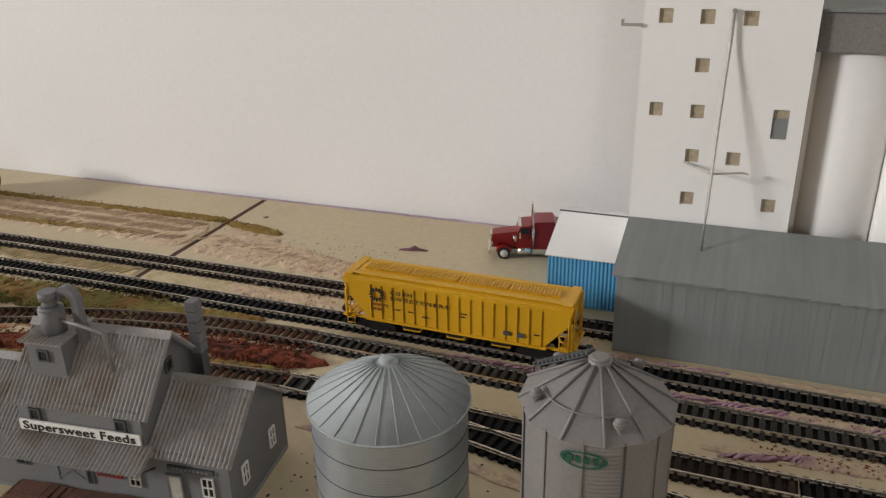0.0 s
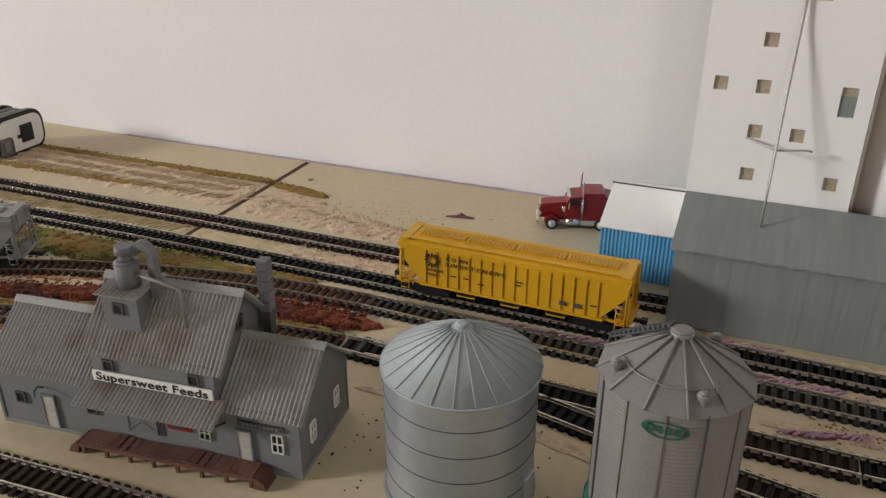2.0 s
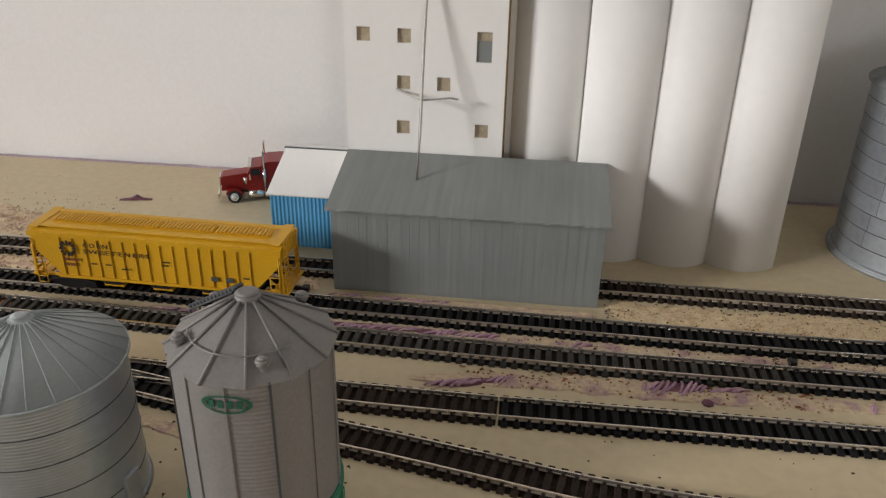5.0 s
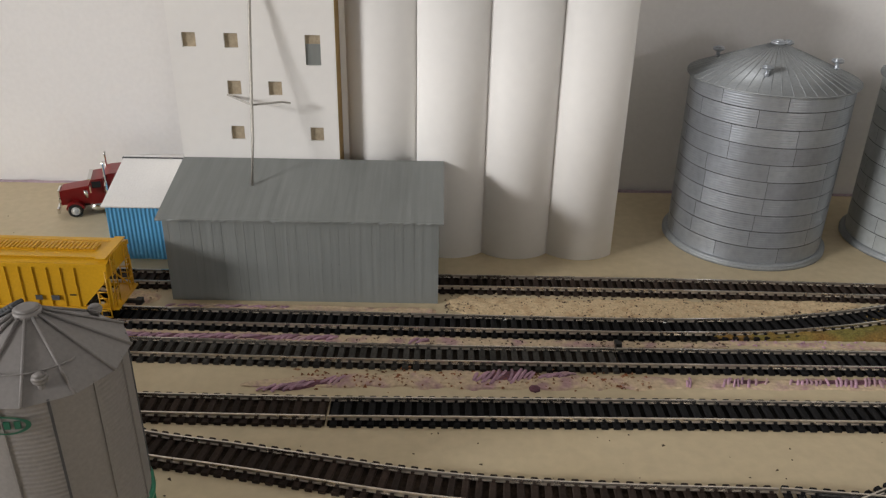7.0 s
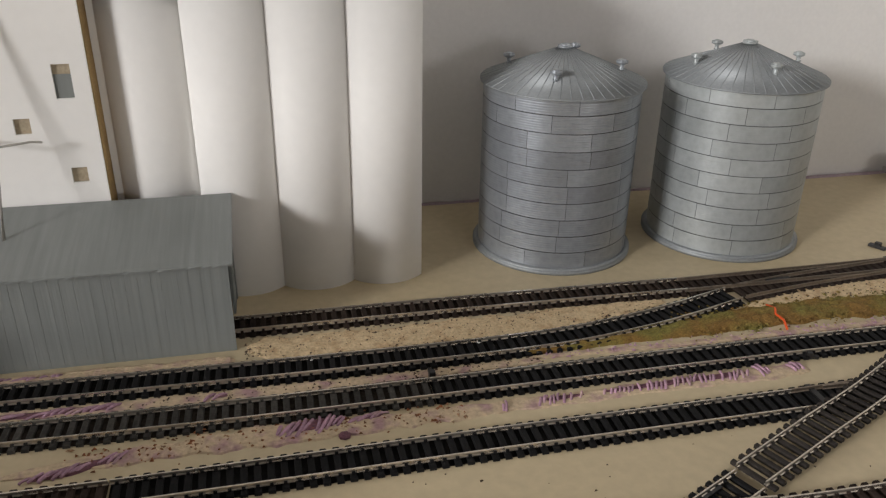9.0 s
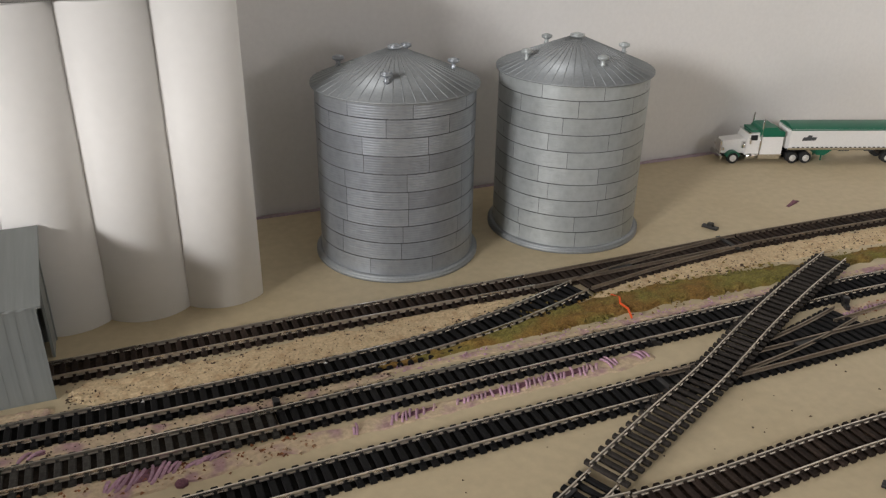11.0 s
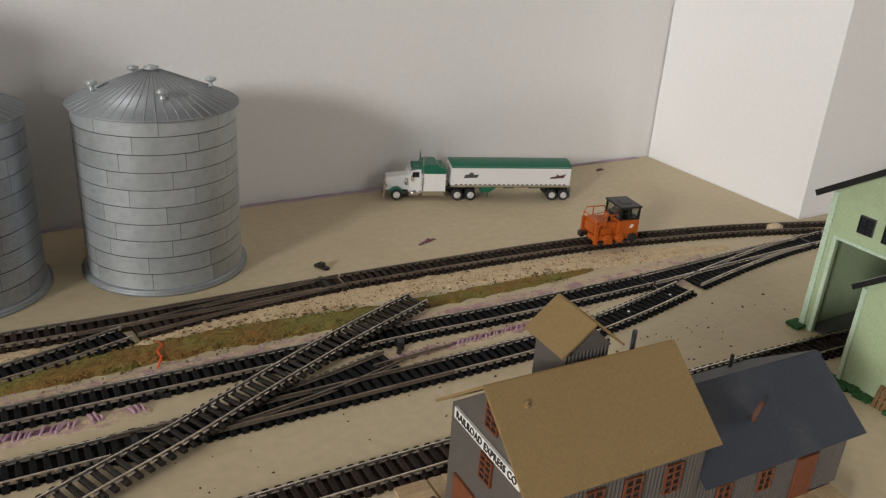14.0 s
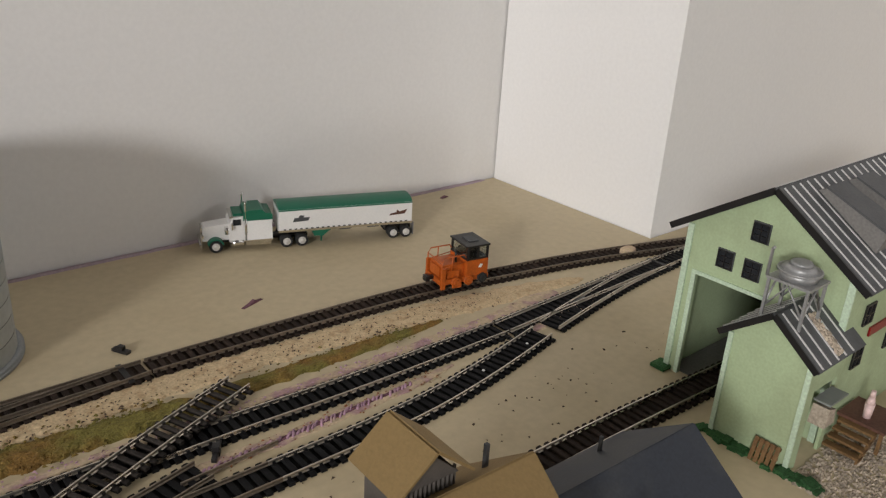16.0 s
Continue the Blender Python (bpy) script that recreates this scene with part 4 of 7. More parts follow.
tubes = thing("elevator_silos", "row of four joined white paper silo tubes beside the tower", "elevator silos")
for k in range(4):
    bm, n, R = B(), 20, 0.034
    cx, cy = 0.0727 + 0.0502 * k, 0.5872 + R + (0.010 if k == 0 else 0.0)
    half = math.asin(0.0251 / R)
    top = 0.2050
    prof = [(cx + R * math.sin(-half + 2 * half * i / n), cy - R * math.cos(-half + 2 * half * i / n)) for i in range(n + 1)]
    prof += [(prof[-1][0], 0.655), (prof[0][0], 0.655)]
    lo = [bm.verts.new((x, y, 0.0)) for x, y in prof]
    hi = [bm.verts.new((x, y, top)) for x, y in prof]
    for i in range(len(prof)):
        j = (i + 1) % len(prof)
        bm.faces.new((lo[i], lo[j], hi[j], hi[i])).smooth = i < n
    bm.faces.new(hi)
    bm.faces.new(lo[::-1])
    part("silo_tube", bm, FOAMCORE, tubes)
part("silo_edge", box(B(), 0.0432, 0.0475, 0.6085, 0.655, 0, 0.2050), FOAMCORE, tubes)
gallery = thing("elevator_gallery", "dark grey card gallery box on top of the silos", "gallery")
part("gallery_wall", box(B(), 0.0430, 0.245, 0.594, 0.650, 0.2052, 0.2310, None, 0.0005), DARKCARD, gallery)
part("gallery_roof", box(B(), 0.0430, 0.247, 0.592, 0.652, 0.2312, 0.2330), SHEDGREY, gallery)
part("vent", box(B(), 0.088, 0.094, 0.5925, 0.594, 0.214, 0.221), BLACK, gallery)

# ---- grey loading shed over the rear track ----
shed = thing("loading_shed", "brushed grey loading shed that spans the rear track", "loading shed", pose(-0.0665, 0.518, 0))
SL, SD, HF, HB = 0.1815, 0.068, 0.0615, 0.0765
fw = box(B(), 0, SL, 0, 0.0016, 0, HF)
rnd = random.Random(21)
for i in range(26):
    x = SL * (i + 0.5) / 26 + rnd.uniform(-0.0012, 0.0012)
    part("batten", box(B(), x, x + rnd.uniform(0.0005, 0.0011), -0.00012, 0.0002, 0, HF - rnd.uniform(0, 0.0006)), SHEDGREY, shed)
part("front_wall", fw, SHEDGREY, shed)
part("back_wall", box(B(), 0, SL, SD - 0.0016, SD, 0, HB), SHEDGREY, shed)
for x in (0.0008, SL - 0.0024):
    bm = B()
    w = 0.0016
    prism(bm, [(0.0020, 0), (0.0080, 0), (0.0080, 0.052), (0.046, 0.052), (0.046, 0), (SD - 0.0020, 0), (SD - 0.0020, HB - 0.0005), (0.0020, HF + 0.0002)], w, pose(x + w, 0, 0, 0, 0, 90))
    part("end_wall", bm, SHEDGREY, shed)
rise = (HB - HF) / SD
bm = B()
rnd = random.Random(4)
n = 60
rows = []
for j, y in ((0, -0.0040), (1, SD + 0.001)):
    for dz in (0.0004, 0.0018):
        rows.append([bm.verts.new((-0.003 + (SL + 0.006) * i / n, y + (rnd.uniform(-0.0004, 0.0004) if j == 0 else 0), HF + rise * y + dz)) for i in range(n + 1)])
a, b, c, d = rows
for i in range(n):
    bm.faces.new((b[i], b[i + 1], d[i + 1], d[i])), bm.faces.new((a[i + 1], a[i], c[i], c[i + 1]))
    bm.faces.new((a[i], a[i + 1], b[i + 1], b[i])), bm.faces.new((d[i], d[i + 1], c[i + 1], c[i]))
for i in (0, n):
    bm.faces.new((a[i], b[i], d[i], c[i]))
part("roof", bm, SHEDGREY, shed)
spout = thing("spout_mast", "thin grey wire mast with a crossarm leaning on the tower", "mast")
part("pole", rod(B(), [(-0.0138, 0.553, 0.0695), (-0.0133, 0.5640, 0.100), (-0.0124, 0.5765, 0.160), (-0.0112, 0.5850, 0.2050), (-0.0106, 0.5872, 0.2318)], 0.0011, 10), MAST, spout)
part("crossarm", rod(B(), [(-0.0335, 0.5875, 0.1245), (-0.0131, 0.5705, 0.1225), (0.0065, 0.5740, 0.1240), (0.0108, 0.5810, 0.1213)], 0.0007), MAST, spout)
part("cap", cone(B(), 0.0017, 0.0014, 0.0, 0.0030, 12, pose(-0.0106, 0.5872, 0.2312, 80, 0, 0)), TANKGREY, spout)

# ---- blue shed ----
blue = thing("blue_shed", "light blue ribbed plastic shed with a white roof", "shed", pose(-0.1290, 0.578, 0))
part("front_wall", ribbed(B(), 0.058, 0.0, 0.0425, 0.0030, 0.00022, 0.0014), BLUE, blue)
part("side_wall", box(B(), 0.0, 0.0014, 0.0020, 0.105, 0, 0.0425), BLUE, blue)
part("side_wall", box(B(), 0.0566, 0.058, 0.0020, 0.105, 0, 0.0425), BLUE, blue)
part("gable", prism(B(), [(0.002, 0.0426), (0.104, 0.0426), (0.053, 0.0588)], 0.0014, pose(0.0014, 0, 0, 0, 0, 90)), BLUE, blue)
part("back_wall", box(B(), 0, 0.058, 0.1036, 0.105, 0, 0.0424), BLUE, blue)
part("roof_sheet", ribbed(B(), 0.062, 0.0550, 0.0175, 0.0020, 0.000025, 0.0010, pose(-0.002, -0.0025, 0.0435)), WHITE, blue)
part("roof_sheet", ribbed(B(), 0.062, -0.0550, 0.0175, 0.0020, 0.000025, 0.0010, pose(-0.002, 0.1085, 0.0435)), WHITE, blue)
part("ridge_cap", box(B(), -0.003, 0.061, 0.0520, 0.0540, 0.0606, 0.0616), MILLDARK, blue, "dark grey ridge strip")


# ---- bins ----
def bin_sheet(r, h, span, n=7, ribs=5, deep=0.0001):
    """One curved galvanised sheet with fine ribs."""
    bm = B()
    rows = []
    m = ribs * 4
    for j in range(m + 1):
        z = h * j / m
        rr = r + deep * math.sin(j * math.pi / 2) - (0.00006 if j == 0 else 0)
        rows.append([bm.verts.new((rr * math.cos(span * i / n), rr * math.sin(span * i / n), z)) for i in range(n + 1)])
    for a, b in zip(rows, rows[1:]):
        for i in range(n):
            bm.faces.new((a[i], a[i + 1], b[i + 1], b[i])).smooth = True
    return bm


def big_bin(x, y, turn, vents, label, wall, seed, deep, eave=0.1345, apex=0.1575, r=0.0590):
    rnd = random.Random(seed)
    t = thing("grain_bin", label, "grain bin", pose(x, y, 0, 0, 0, turn), "tall ribbed grain bins by the wall")
    part("base_ring", cone(cone(B(), r + 0.0042, r + 0.0042, 0, 0.0028, 64), r + 0.0042, r + 0.0006, 0.0028, 0.0042, 64), BINROOF, t)
    rings, sheets = 10, 8
    h = (eave - 0.004) / rings
    me = mesh_of("sheet", bin_sheet(r, h * 0.962, 2 * math.pi / sheets * 0.994, 12, 7, deep), wall)
    for k in range(rings):
        off = rnd.uniform(0, 360)
        for s in range(sheets):
            part("sheet", me, wall, t, m=pose(0, 0, 0.004 + h * k, 0, 0, off + 360 * s / sheets))
    part("inner_wall", cone(B(), r - 0.0009, r - 0.0009, 0.003, eave, 48), MILLDARK, t)
    part("roof", cone(cone(B(), r + 0.0028, r + 0.0028, eave - 0.0024, eave - 0.0012, 96), r + 0.0028, 0.005, eave - 0.0012, apex - 0.0012, 96), BINROOF, t)
    rib = mesh_of("roof_rib", rod(B(), [(0.0052, 0, apex - 0.0013), (r + 0.0026, 0, eave - 0.0011)], 0.00036, 6), BINROOF)
    for k in range(48):
        part("roof_rib", rib, BINROOF, t, m=pose(0, 0, 0, 0, 0, 7.5 * k))
    part("roof_cap", cone(cone(B(), 0.0056, 0.0056, apex - 0.0014, apex + 0.0006, 20), 0.0045, 0.0025, apex + 0.0006, apex + 0.0016, 20), wall, t)
    for a in vents:
        q = pose(0, 0, 0, 0, 0, a[0] - turn) @ pose(a[1], 0, eave + (apex - eave) * (1 - a[1] / r) + 0.0002)
        v = part("roof_vent", cone(cone(B(), 0.0016, 0.0016, -0.004, 0.0055, 12), 0.0018, 0.0024, 0.0002, 0.0012, 12), wall, t, m=q)
        part("vent_cap", cone(cone(cone(B(), 0.0020, 0.0043, 0.0042, 0.0054, 16), 0.0043, 0.0043, 0.0054, 0.0072, 16), 0.0040, 0.0018, 0.0072, 0.0082, 16), wall, v)
    return t


big_bin(0.3630, 0.6370, 8, ((-118, 0.042), (-20, 0.042), (150, 0.042), (55, 0.030)), "tall silver ribbed grain bin, the tower's shade put into its colour", SILVER, 61, 0.000075)
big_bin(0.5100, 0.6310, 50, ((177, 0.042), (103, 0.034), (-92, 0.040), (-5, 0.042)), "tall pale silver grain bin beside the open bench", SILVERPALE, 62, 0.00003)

small = thing("steel_bin", "smooth grey steel bin with a pale ribbed cone roof", "grain bin", pose(-0.1468, 0.3085, 0))
bm = B()
r = 0.0392
rows, prof = [], []
for k in range(5):
    z0, z1 = 0.0152 * k, 0.0152 * (k + 1)
    prof += [(r + 0.00009 * math.sin(j * math.pi / 2), z0 + (z1 - z0) * j / 36) for j in range(36 if k < 4 else 37)]
for rr, z in prof:
    rows.append([bm.verts.new((rr * math.cos(2 * math.pi * i / 72), rr * math.sin(2 * math.pi * i / 72), z)) for i in range(72)])
for a, b in zip(rows, rows[1:]):
    for i in range(72):
        bm.faces.new((a[i], a[(i + 1) % 72], b[(i + 1) % 72], b[i])).smooth = True
part("wall", bm, SILVERBIN, small)
# dark rings stand in for the shadow line under each sheet lap
for k in range(1, 5):
    part("lap_shadow_ring", cone(cone(B(), r + 0.00022, r + 0.00030, 0.0152 * k - 0.0004, 0.0152 * k, 72), r + 0.00030, r + 0.00015, 0.0152 * k, 0.0152 * k + 0.0002, 72), MILLDARK, small, "dark ring for the shadow under a lapped seam")
part("roof", cone(B(), 0.0412, 0.0045, 0.0752, 0.0955, 24, pose(0, 0, 0, 0, 0, 0)), SILVERLID, small, "pale grey cone roof")
part("eave_ring", cone(B(), 0.0412, 0.0412, 0.0742, 0.0754, 72), SILVERLID, small)
part("roof_cap", cone(cone(B(), 0.0044, 0.0040, 0.0935, 0.0966, 24), 0.0040, 0.0020, 0.0966, 0.0974, 24), SILVERLID, small)
for i in range(24):
    a = 15 * i
    part("roof_rib", rod(B(), [(0.0055, 0, 0.0953), (0.0408, 0, 0.0757)], 0.00032, 6), SILVERLID, small, m=pose(0, 0, 0, 0, 0, a))
part("door", box(B(), 0.038, 0.0412, -0.005, 0.005, 0.002, 0.020, None, 0.0008), SILVERBIN, small, m=pose(0, 0, 0, 0, 0, -8))
part("base_ring", cone(B(), 0.0410, 0.0400, 0.0, 0.0022, 72), SILVER, small)

hop = thing("hopper_silo", "dull aluminium hopper silo on green legs with a black roof ladder", "hopper silo", pose(-0.0438, 0.306, 0, 0, 0, 0))
RW = 0.0330
for i in range(12):
    bm = B()
    a0, a1 = radians(30 * i), radians(30 * (i + 1))
    rows = []
    ribs = i % 2 == 1
    for j in range(145):
        z = 0.022 + 0.0752 * j / 144
        w = 0.00012 * math.sin(j * math.pi / 2) if ribs else 0
        rows.append([bm.verts.new(((RW + w) * math.cos(a0 + (a1 - a0) * k / 4), (RW + w) * math.sin(a0 + (a1 - a0) * k / 4), z)) for k in range(5)])
    for a, b in zip(rows, rows[1:]):
        for k in range(4):
            bm.faces.new((a[k], a[k + 1], b[k + 1], b[k])).smooth = True
    part("wall_panel", bm, ALU, hop)
    part("seam", box(B(), RW - 0.0002, RW + 0.0007, -0.0005, 0.0005, 0.022, 0.097), MILLDARK if i % 3 == 1 else ALU, hop, m=pose(0, 0, 0, 0, 0, 30 * i))
bm = cone(B(), 0.0352, 0.0045, 0.0965, 0.1160, 12, pose(0, 0, 0, 0, 0, 15))
for f in bm.faces:
    f.smooth = False
part("roof", bm, ALU, hop)
part("roof_cap", cone(cone(B(), 0.0052, 0.0052, 0.1145, 0.1182, 20), 0.0050, 0.0036, 0.1182, 0.1192, 20), ALU, hop)
for i in range(12):
    part("roof_rib", rod(B(), [(0.005, 0, 0.1163), (0.0354, 0, 0.0967)], 0.0007, 6), ALU, hop, m=pose(0, 0, 0, 0, 0, 30 * i + 15))
for a in (-150, -62, 60, 140):
    q = pose(0, 0, 0, 0, 0, a) @ pose(0.0285, 0, 0.1012)
    v = part("roof_vent", cone(B(), 0.0014, 0.0014, -0.002, 0.002, 10), ALU, hop, m=q)
    part("vent_ball", cone(cone(cone(cone(B(), 0.0010, 0.0026, -0.0006, 0.0010, 16), 0.0026, 0.0031, 0.0010, 0.0024, 16), 0.0031, 0.0026, 0.0024, 0.0038, 16), 0.0026, 0.0008, 0.0038, 0.0050, 16), ALU, v)
part("roof_hoop", rod(B(), [(0.0245 * math.cos(radians(a)), 0.0245 * math.sin(radians(a)), 0.1042) for a in range(-160, -20, 10)], 0.0004, 6), ALU, hop)
bm = B()
rod(bm, [(0.006, -0.0024, 0.1172), (0.0368, -0.0024, 0.0978), (0.0372, -0.0024, 0.0)], 0.0006, 6)
rod(bm, [(0.006, 0.0024, 0.1172), (0.0368, 0.0024, 0.0978), (0.0372, 0.0024, 0.0)], 0.0006, 6)
for i in range(13):
    t = i / 12
    rod(bm, [(0.006 + 0.0308 * t, -0.0026, 0.1186 - 0.0194 * t), (0.006 + 0.0308 * t, 0.0026, 0.1186 - 0.0194 * t)], 0.0010, 6)
for i in range(30):
    rod(bm, [(0.0371, -0.0024, 0.003 * i + 0.004), (0.0371, 0.0024, 0.003 * i + 0.004)], 0.0004, 6)
part("ladder", bm, MILLDARK, hop, "dark grey ladder up wall and roof", m=pose(0, 0, 0, 0, 0, 150))
part("hopper_cone", cone(B(), 0.006, 0.0328, 0.006, 0.0222, 32), ALU, hop)
part("leg_ring", cone(cone(B(), 0.0345, 0.0345, 0.020, 0.0228, 36), 0.0345, 0.0335, 0.0228, 0.0234, 36), LEGGREEN, hop, "green support ring")
for i in range(8):
    part("leg", box(B(), 0.0322, 0.0352, -0.0016, 0.0016, 0, 0.0205), LEGGREEN, hop, "green leg", m=pose(0, 0, 0, 0, 0, 45 * i))
    part("brace", rod(B(), [(0.0338, 0, 0.002), (0.0338 * math.cos(radians(45)), 0.0338 * math.sin(radians(45)), 0.019)], 0.0007, 6), LEGGREEN, hop, m=pose(0, 0, 0, 0, 0, 45 * i))
# maker's oval, without lettering
bm = B()
n, c0, zc = 28, radians(-89), 0.0885
ring_o, ring_i = [], []
for i in range(n):
    a = 2 * math.pi * i / n
    for lst, k in ((ring_o, 1.0), (ring_i, 0.82)):
        th, z = c0 + 0.30 * k * math.cos(a), zc + 0.0042 * k * math.sin(a)
        lst.append(bm.verts.new(((RW + 0.0009) * math.cos(th), (RW + 0.0009) * math.sin(th), z)))
for i in range(n):
    bm.faces.new((ring_o[i], ring_o[(i + 1) % n], ring_i[(i + 1) % n], ring_i[i]))
part("badge_ring", bm, BADGE, hop, "green oval badge outline")
bm = B()
for s in (-0.17, -0.06, 0.05, 0.16):
    th = c0 + s
    box(bm, RW + 0.0004, RW + 0.0010, -0.0011, 0.0011, zc - 0.0016, zc + 0.0016, pose(0, 0, 0, 0, 0, math.degrees(th)))
part("badge_bars", bm, BADGE, hop, "green bars inside the badge")


# ---- rolling stock ----
def wheel(r, w, name_parent, m, tyre=RUBBER, rim=None, dish=True):
    t = part("wheel", cone(cone(B(), r, r, -w / 2, w / 2, 24), r * 0.94, r * 0.86, w / 2, w / 2 + 0.0004, 24), tyre, name_parent, m=m)
    part("rim", cone(cone(B(), r * 0.60, r * 0.60, w / 2 - 0.0002, w / 2 + 0.0007, 20), r * 0.45, r * 0.22, w / 2 + 0.0006, w / 2 + 0.0013, 16), rim or RIM, t)
    return t


def bogie(parent, x):
    g = part("truck", box(B(), x - 0.0030, x + 0.0030, -0.012, 0.012, 0.0085, 0.0125), BLACK, parent, "black bogie")
    for s in (-1, 1):
        fr = B()
        y0 = s * 0.0118
        prism(fr, [(x - 0.0155, 0.0085), (x - 0.0155, 0.0118), (x - 0.006, 0.0135), (x + 0.006, 0.0135), (x + 0.0155, 0.0118), (x + 0.0155, 0.0085), (x + 0.010, 0.0085), (x + 0.0045, 0.0062), (x - 0.0045, 0.0062), (x - 0.010, 0.0085)], 0.0022, pose(0, y0 - 0.0011, 0))
        part("side_frame", fr, BLACK, g)
    for dx in (-0.0103, 0.0103):
        ax = rod(B(), [(x + dx, -0.0095, 0.0098), (x + dx, 0.0095, 0.0098)], 0.0009, 8)
        for s in (-1, 1):
            cone(ax, 0.0051, 0.0051, 0, 0.0016, 20, pose(x + dx, s * 0.0086 + 0.0008, 0.0098, 90, 0, 0))
        part("wheelset", ax, BLACK, g)
    return g


def hopper_car(m, paint, label, lettered):
    """A three-bay covered hopper: ribbed sides, sloped ends, roof with hatch covers, ladders, bogies."""
    t = thing("hopper_car", label, "hopper car", m)
    L, W, ZB, ZT = 0.0850, 0.0172, 0.0180, 0.0487
    dark = BLACK
    body = B()
    prof = [(-L, ZT), (L, ZT), (L, 0.0385), (L - 0.0185, ZB), (-L + 0.0185, ZB), (-L, 0.0385)]
    prism(body, prof, 2 * W - 0.0010, pose(0, -W + 0.0005, 0))
    part("body", body, paint, t)
    for s in (-1, 1):
        part("top_chord", box(B(), -L - 0.001, L + 0.001, s * W - 0.0009, s * W + 0.0009, ZT - 0.0022, ZT + 0.0006), paint, t)
        part("side_sill", box(B(), -L + 0.016, L - 0.016, s * W - 0.0006, s * W + 0.0010, ZB - 0.0012, ZB + 0.0008), paint, t)
        part("end_sill", box(B(), -L - 0.003, L + 0.003, s * 0.0150 - 0.0006, s * 0.0150 + 0.0006, 0.0165, 0.0185), paint, t)
        for i in range(16):
            x = -L + 0.0205 + i * (2 * L - 0.041) / 15
            part("rib", box(B(), x - 0.0006, x + 0.0006, s * (W - 0.0003) - 0.0007, s * (W - 0.0003) + 0.0007, ZB + 0.0005, ZT - 0.0022), paint, t)
    roof = B()
    prism(roof, [(-W, ZT + 0.0004), (W, ZT + 0.0004), (W * 0.55, ZT + 0.0030), (-W * 0.55, ZT + 0.0030)], 2 * L + 0.002, pose(L + 0.001, 0, 0, 0, 0, 90))
    part("roof", roof, paint, t)
    for k in range(4):
        x = -L + 0.0105 + k * 0.0375
        hatch = part("hatch_cover", box(B(), x, x + 0.0365, -0.0046, 0.0046, ZT + 0.0029, ZT + 0.0042, None, 0.0004), paint, t)
        for i in range(14):
            xx = x + 0.0016 + i * 0.00256
            part("hatch_rib", box(B(), xx - 0.0005, xx + 0.0005, -0.0052, 0.0052, ZT + 0.0038, ZT + 0.0048), paint, hatch)
    for s in (-1, 1):
        wk = box(B(), -L + 0.006, L - 0.006, s * 0.0118 - 0.0020, s * 0.0118 + 0.0020, ZT + 0.0030, ZT + 0.0035)
        part("running_board", wk, paint, t)
    for e in (-1, 1):
        part("end_platform", box(B(), e * L - 0.0055, e * L + 0.0055, -0.0165, 0.0165, 0.0165, 0.0180, pose(e * -0.002, 0, 0)), paint, t)
        part("roof_end_board", box(B(), e * (L - 0.003) - 0.0032, e * (L - 0.003) + 0.0032, -0.016, 0.016, ZT + 0.0030, ZT + 0.0036), paint, t)
        for s in (-1, 1):
            lad = B()
            for dx in (0.0, 0.0062):
                rod(lad, [(e * (L - 0.0010 - dx), s * (W + 0.0004), 0.0115), (e * (L - 0.0010 - dx), s * (W + 0.0004), 0.0440 if dx == 0 else 0.0300)], 0.00042, 6)
            for i in range(8):
                z = 0.0120 + i * 0.0044
                rod(lad, [(e * (L - 0.0010), s * (W + 0.0004), z), (e * (L - 0.0072), s * (W + 0.0004), z)] if z < 0.031 else [(e * (L - 0.0010), s * (W + 0.0004), z), (e * (L - 0.0010), s * (W - 0.0045), z)], 0.00038, 6)
            part("ladder", lad, paint, t)
            part("corner_post", box(B(), e * L - 0.0009, e * L + 0.0009, s * (W - 0.001) - 0.0009, s * (W - 0.001) + 0.0009, 0.0165, 0.0390), paint, t)
            part("brace", rod(B(), [(e * (L - 0.001), s * 0.0140, 0.0180), (e * (L - 0.0125), s * 0.0140, 0.0300)], 0.0006, 6), paint, t)
        el = B()
        for y in (-0.0105, 0.0105):
            rod(el, [(e * (L + 0.0016), y - 0.0028, 0.018), (e * (L + 0.0016), y - 0.0028, ZT + 0.002)], 0.0004, 6)
            rod(el, [(e * (L + 0.0016), y + 0.0028, 0.018), (e * (L + 0.0016), y + 0.0028, ZT + 0.002)], 0.0004, 6)
            for i in range(7):
                z = 0.021 + 0.0045 * i
                rod(el, [(e * (L + 0.0016), y - 0.0028, z), (e * (L + 0.0016), y + 0.0028, z)], 0.00035, 6)
        part("end_ladder", el, paint, t)
        cp = box(box(B(), e * (L + 0.004) - 0.0045, e * (L + 0.004) + 0.0045, -0.0012, 0.0012, 0.0125, 0.0150), e * (L + 0.010) - 0.0022, e * (L + 0.010) + 0.0022, -0.0026, 0.0026, 0.0120, 0.0158, None, 0.0006)
        part("coupler", cp, dark, t, "black coupler")
        bogie(t, e * (L - 0.0225))
    for k in (-1, 0, 1):
        hp = B()
        c = pose(k * 0.0345, 0, 0)
        prism(hp, [(-0.0150, ZB), (0.0150, ZB), (0.0052, 0.0115), (-0.0052, 0.0115)], 0.026, c @ pose(0, -0.013, 0))
        b = part("hopper_bay", hp, dark, t, "black discharge bay")
        part("discharge_gate", box(B(), k * 0.0345 - 0.0070, k * 0.0345 + 0.0070, -0.0115, 0.0115, 0.0095, 0.0118), paint, b)
    y = -W - 0.00062
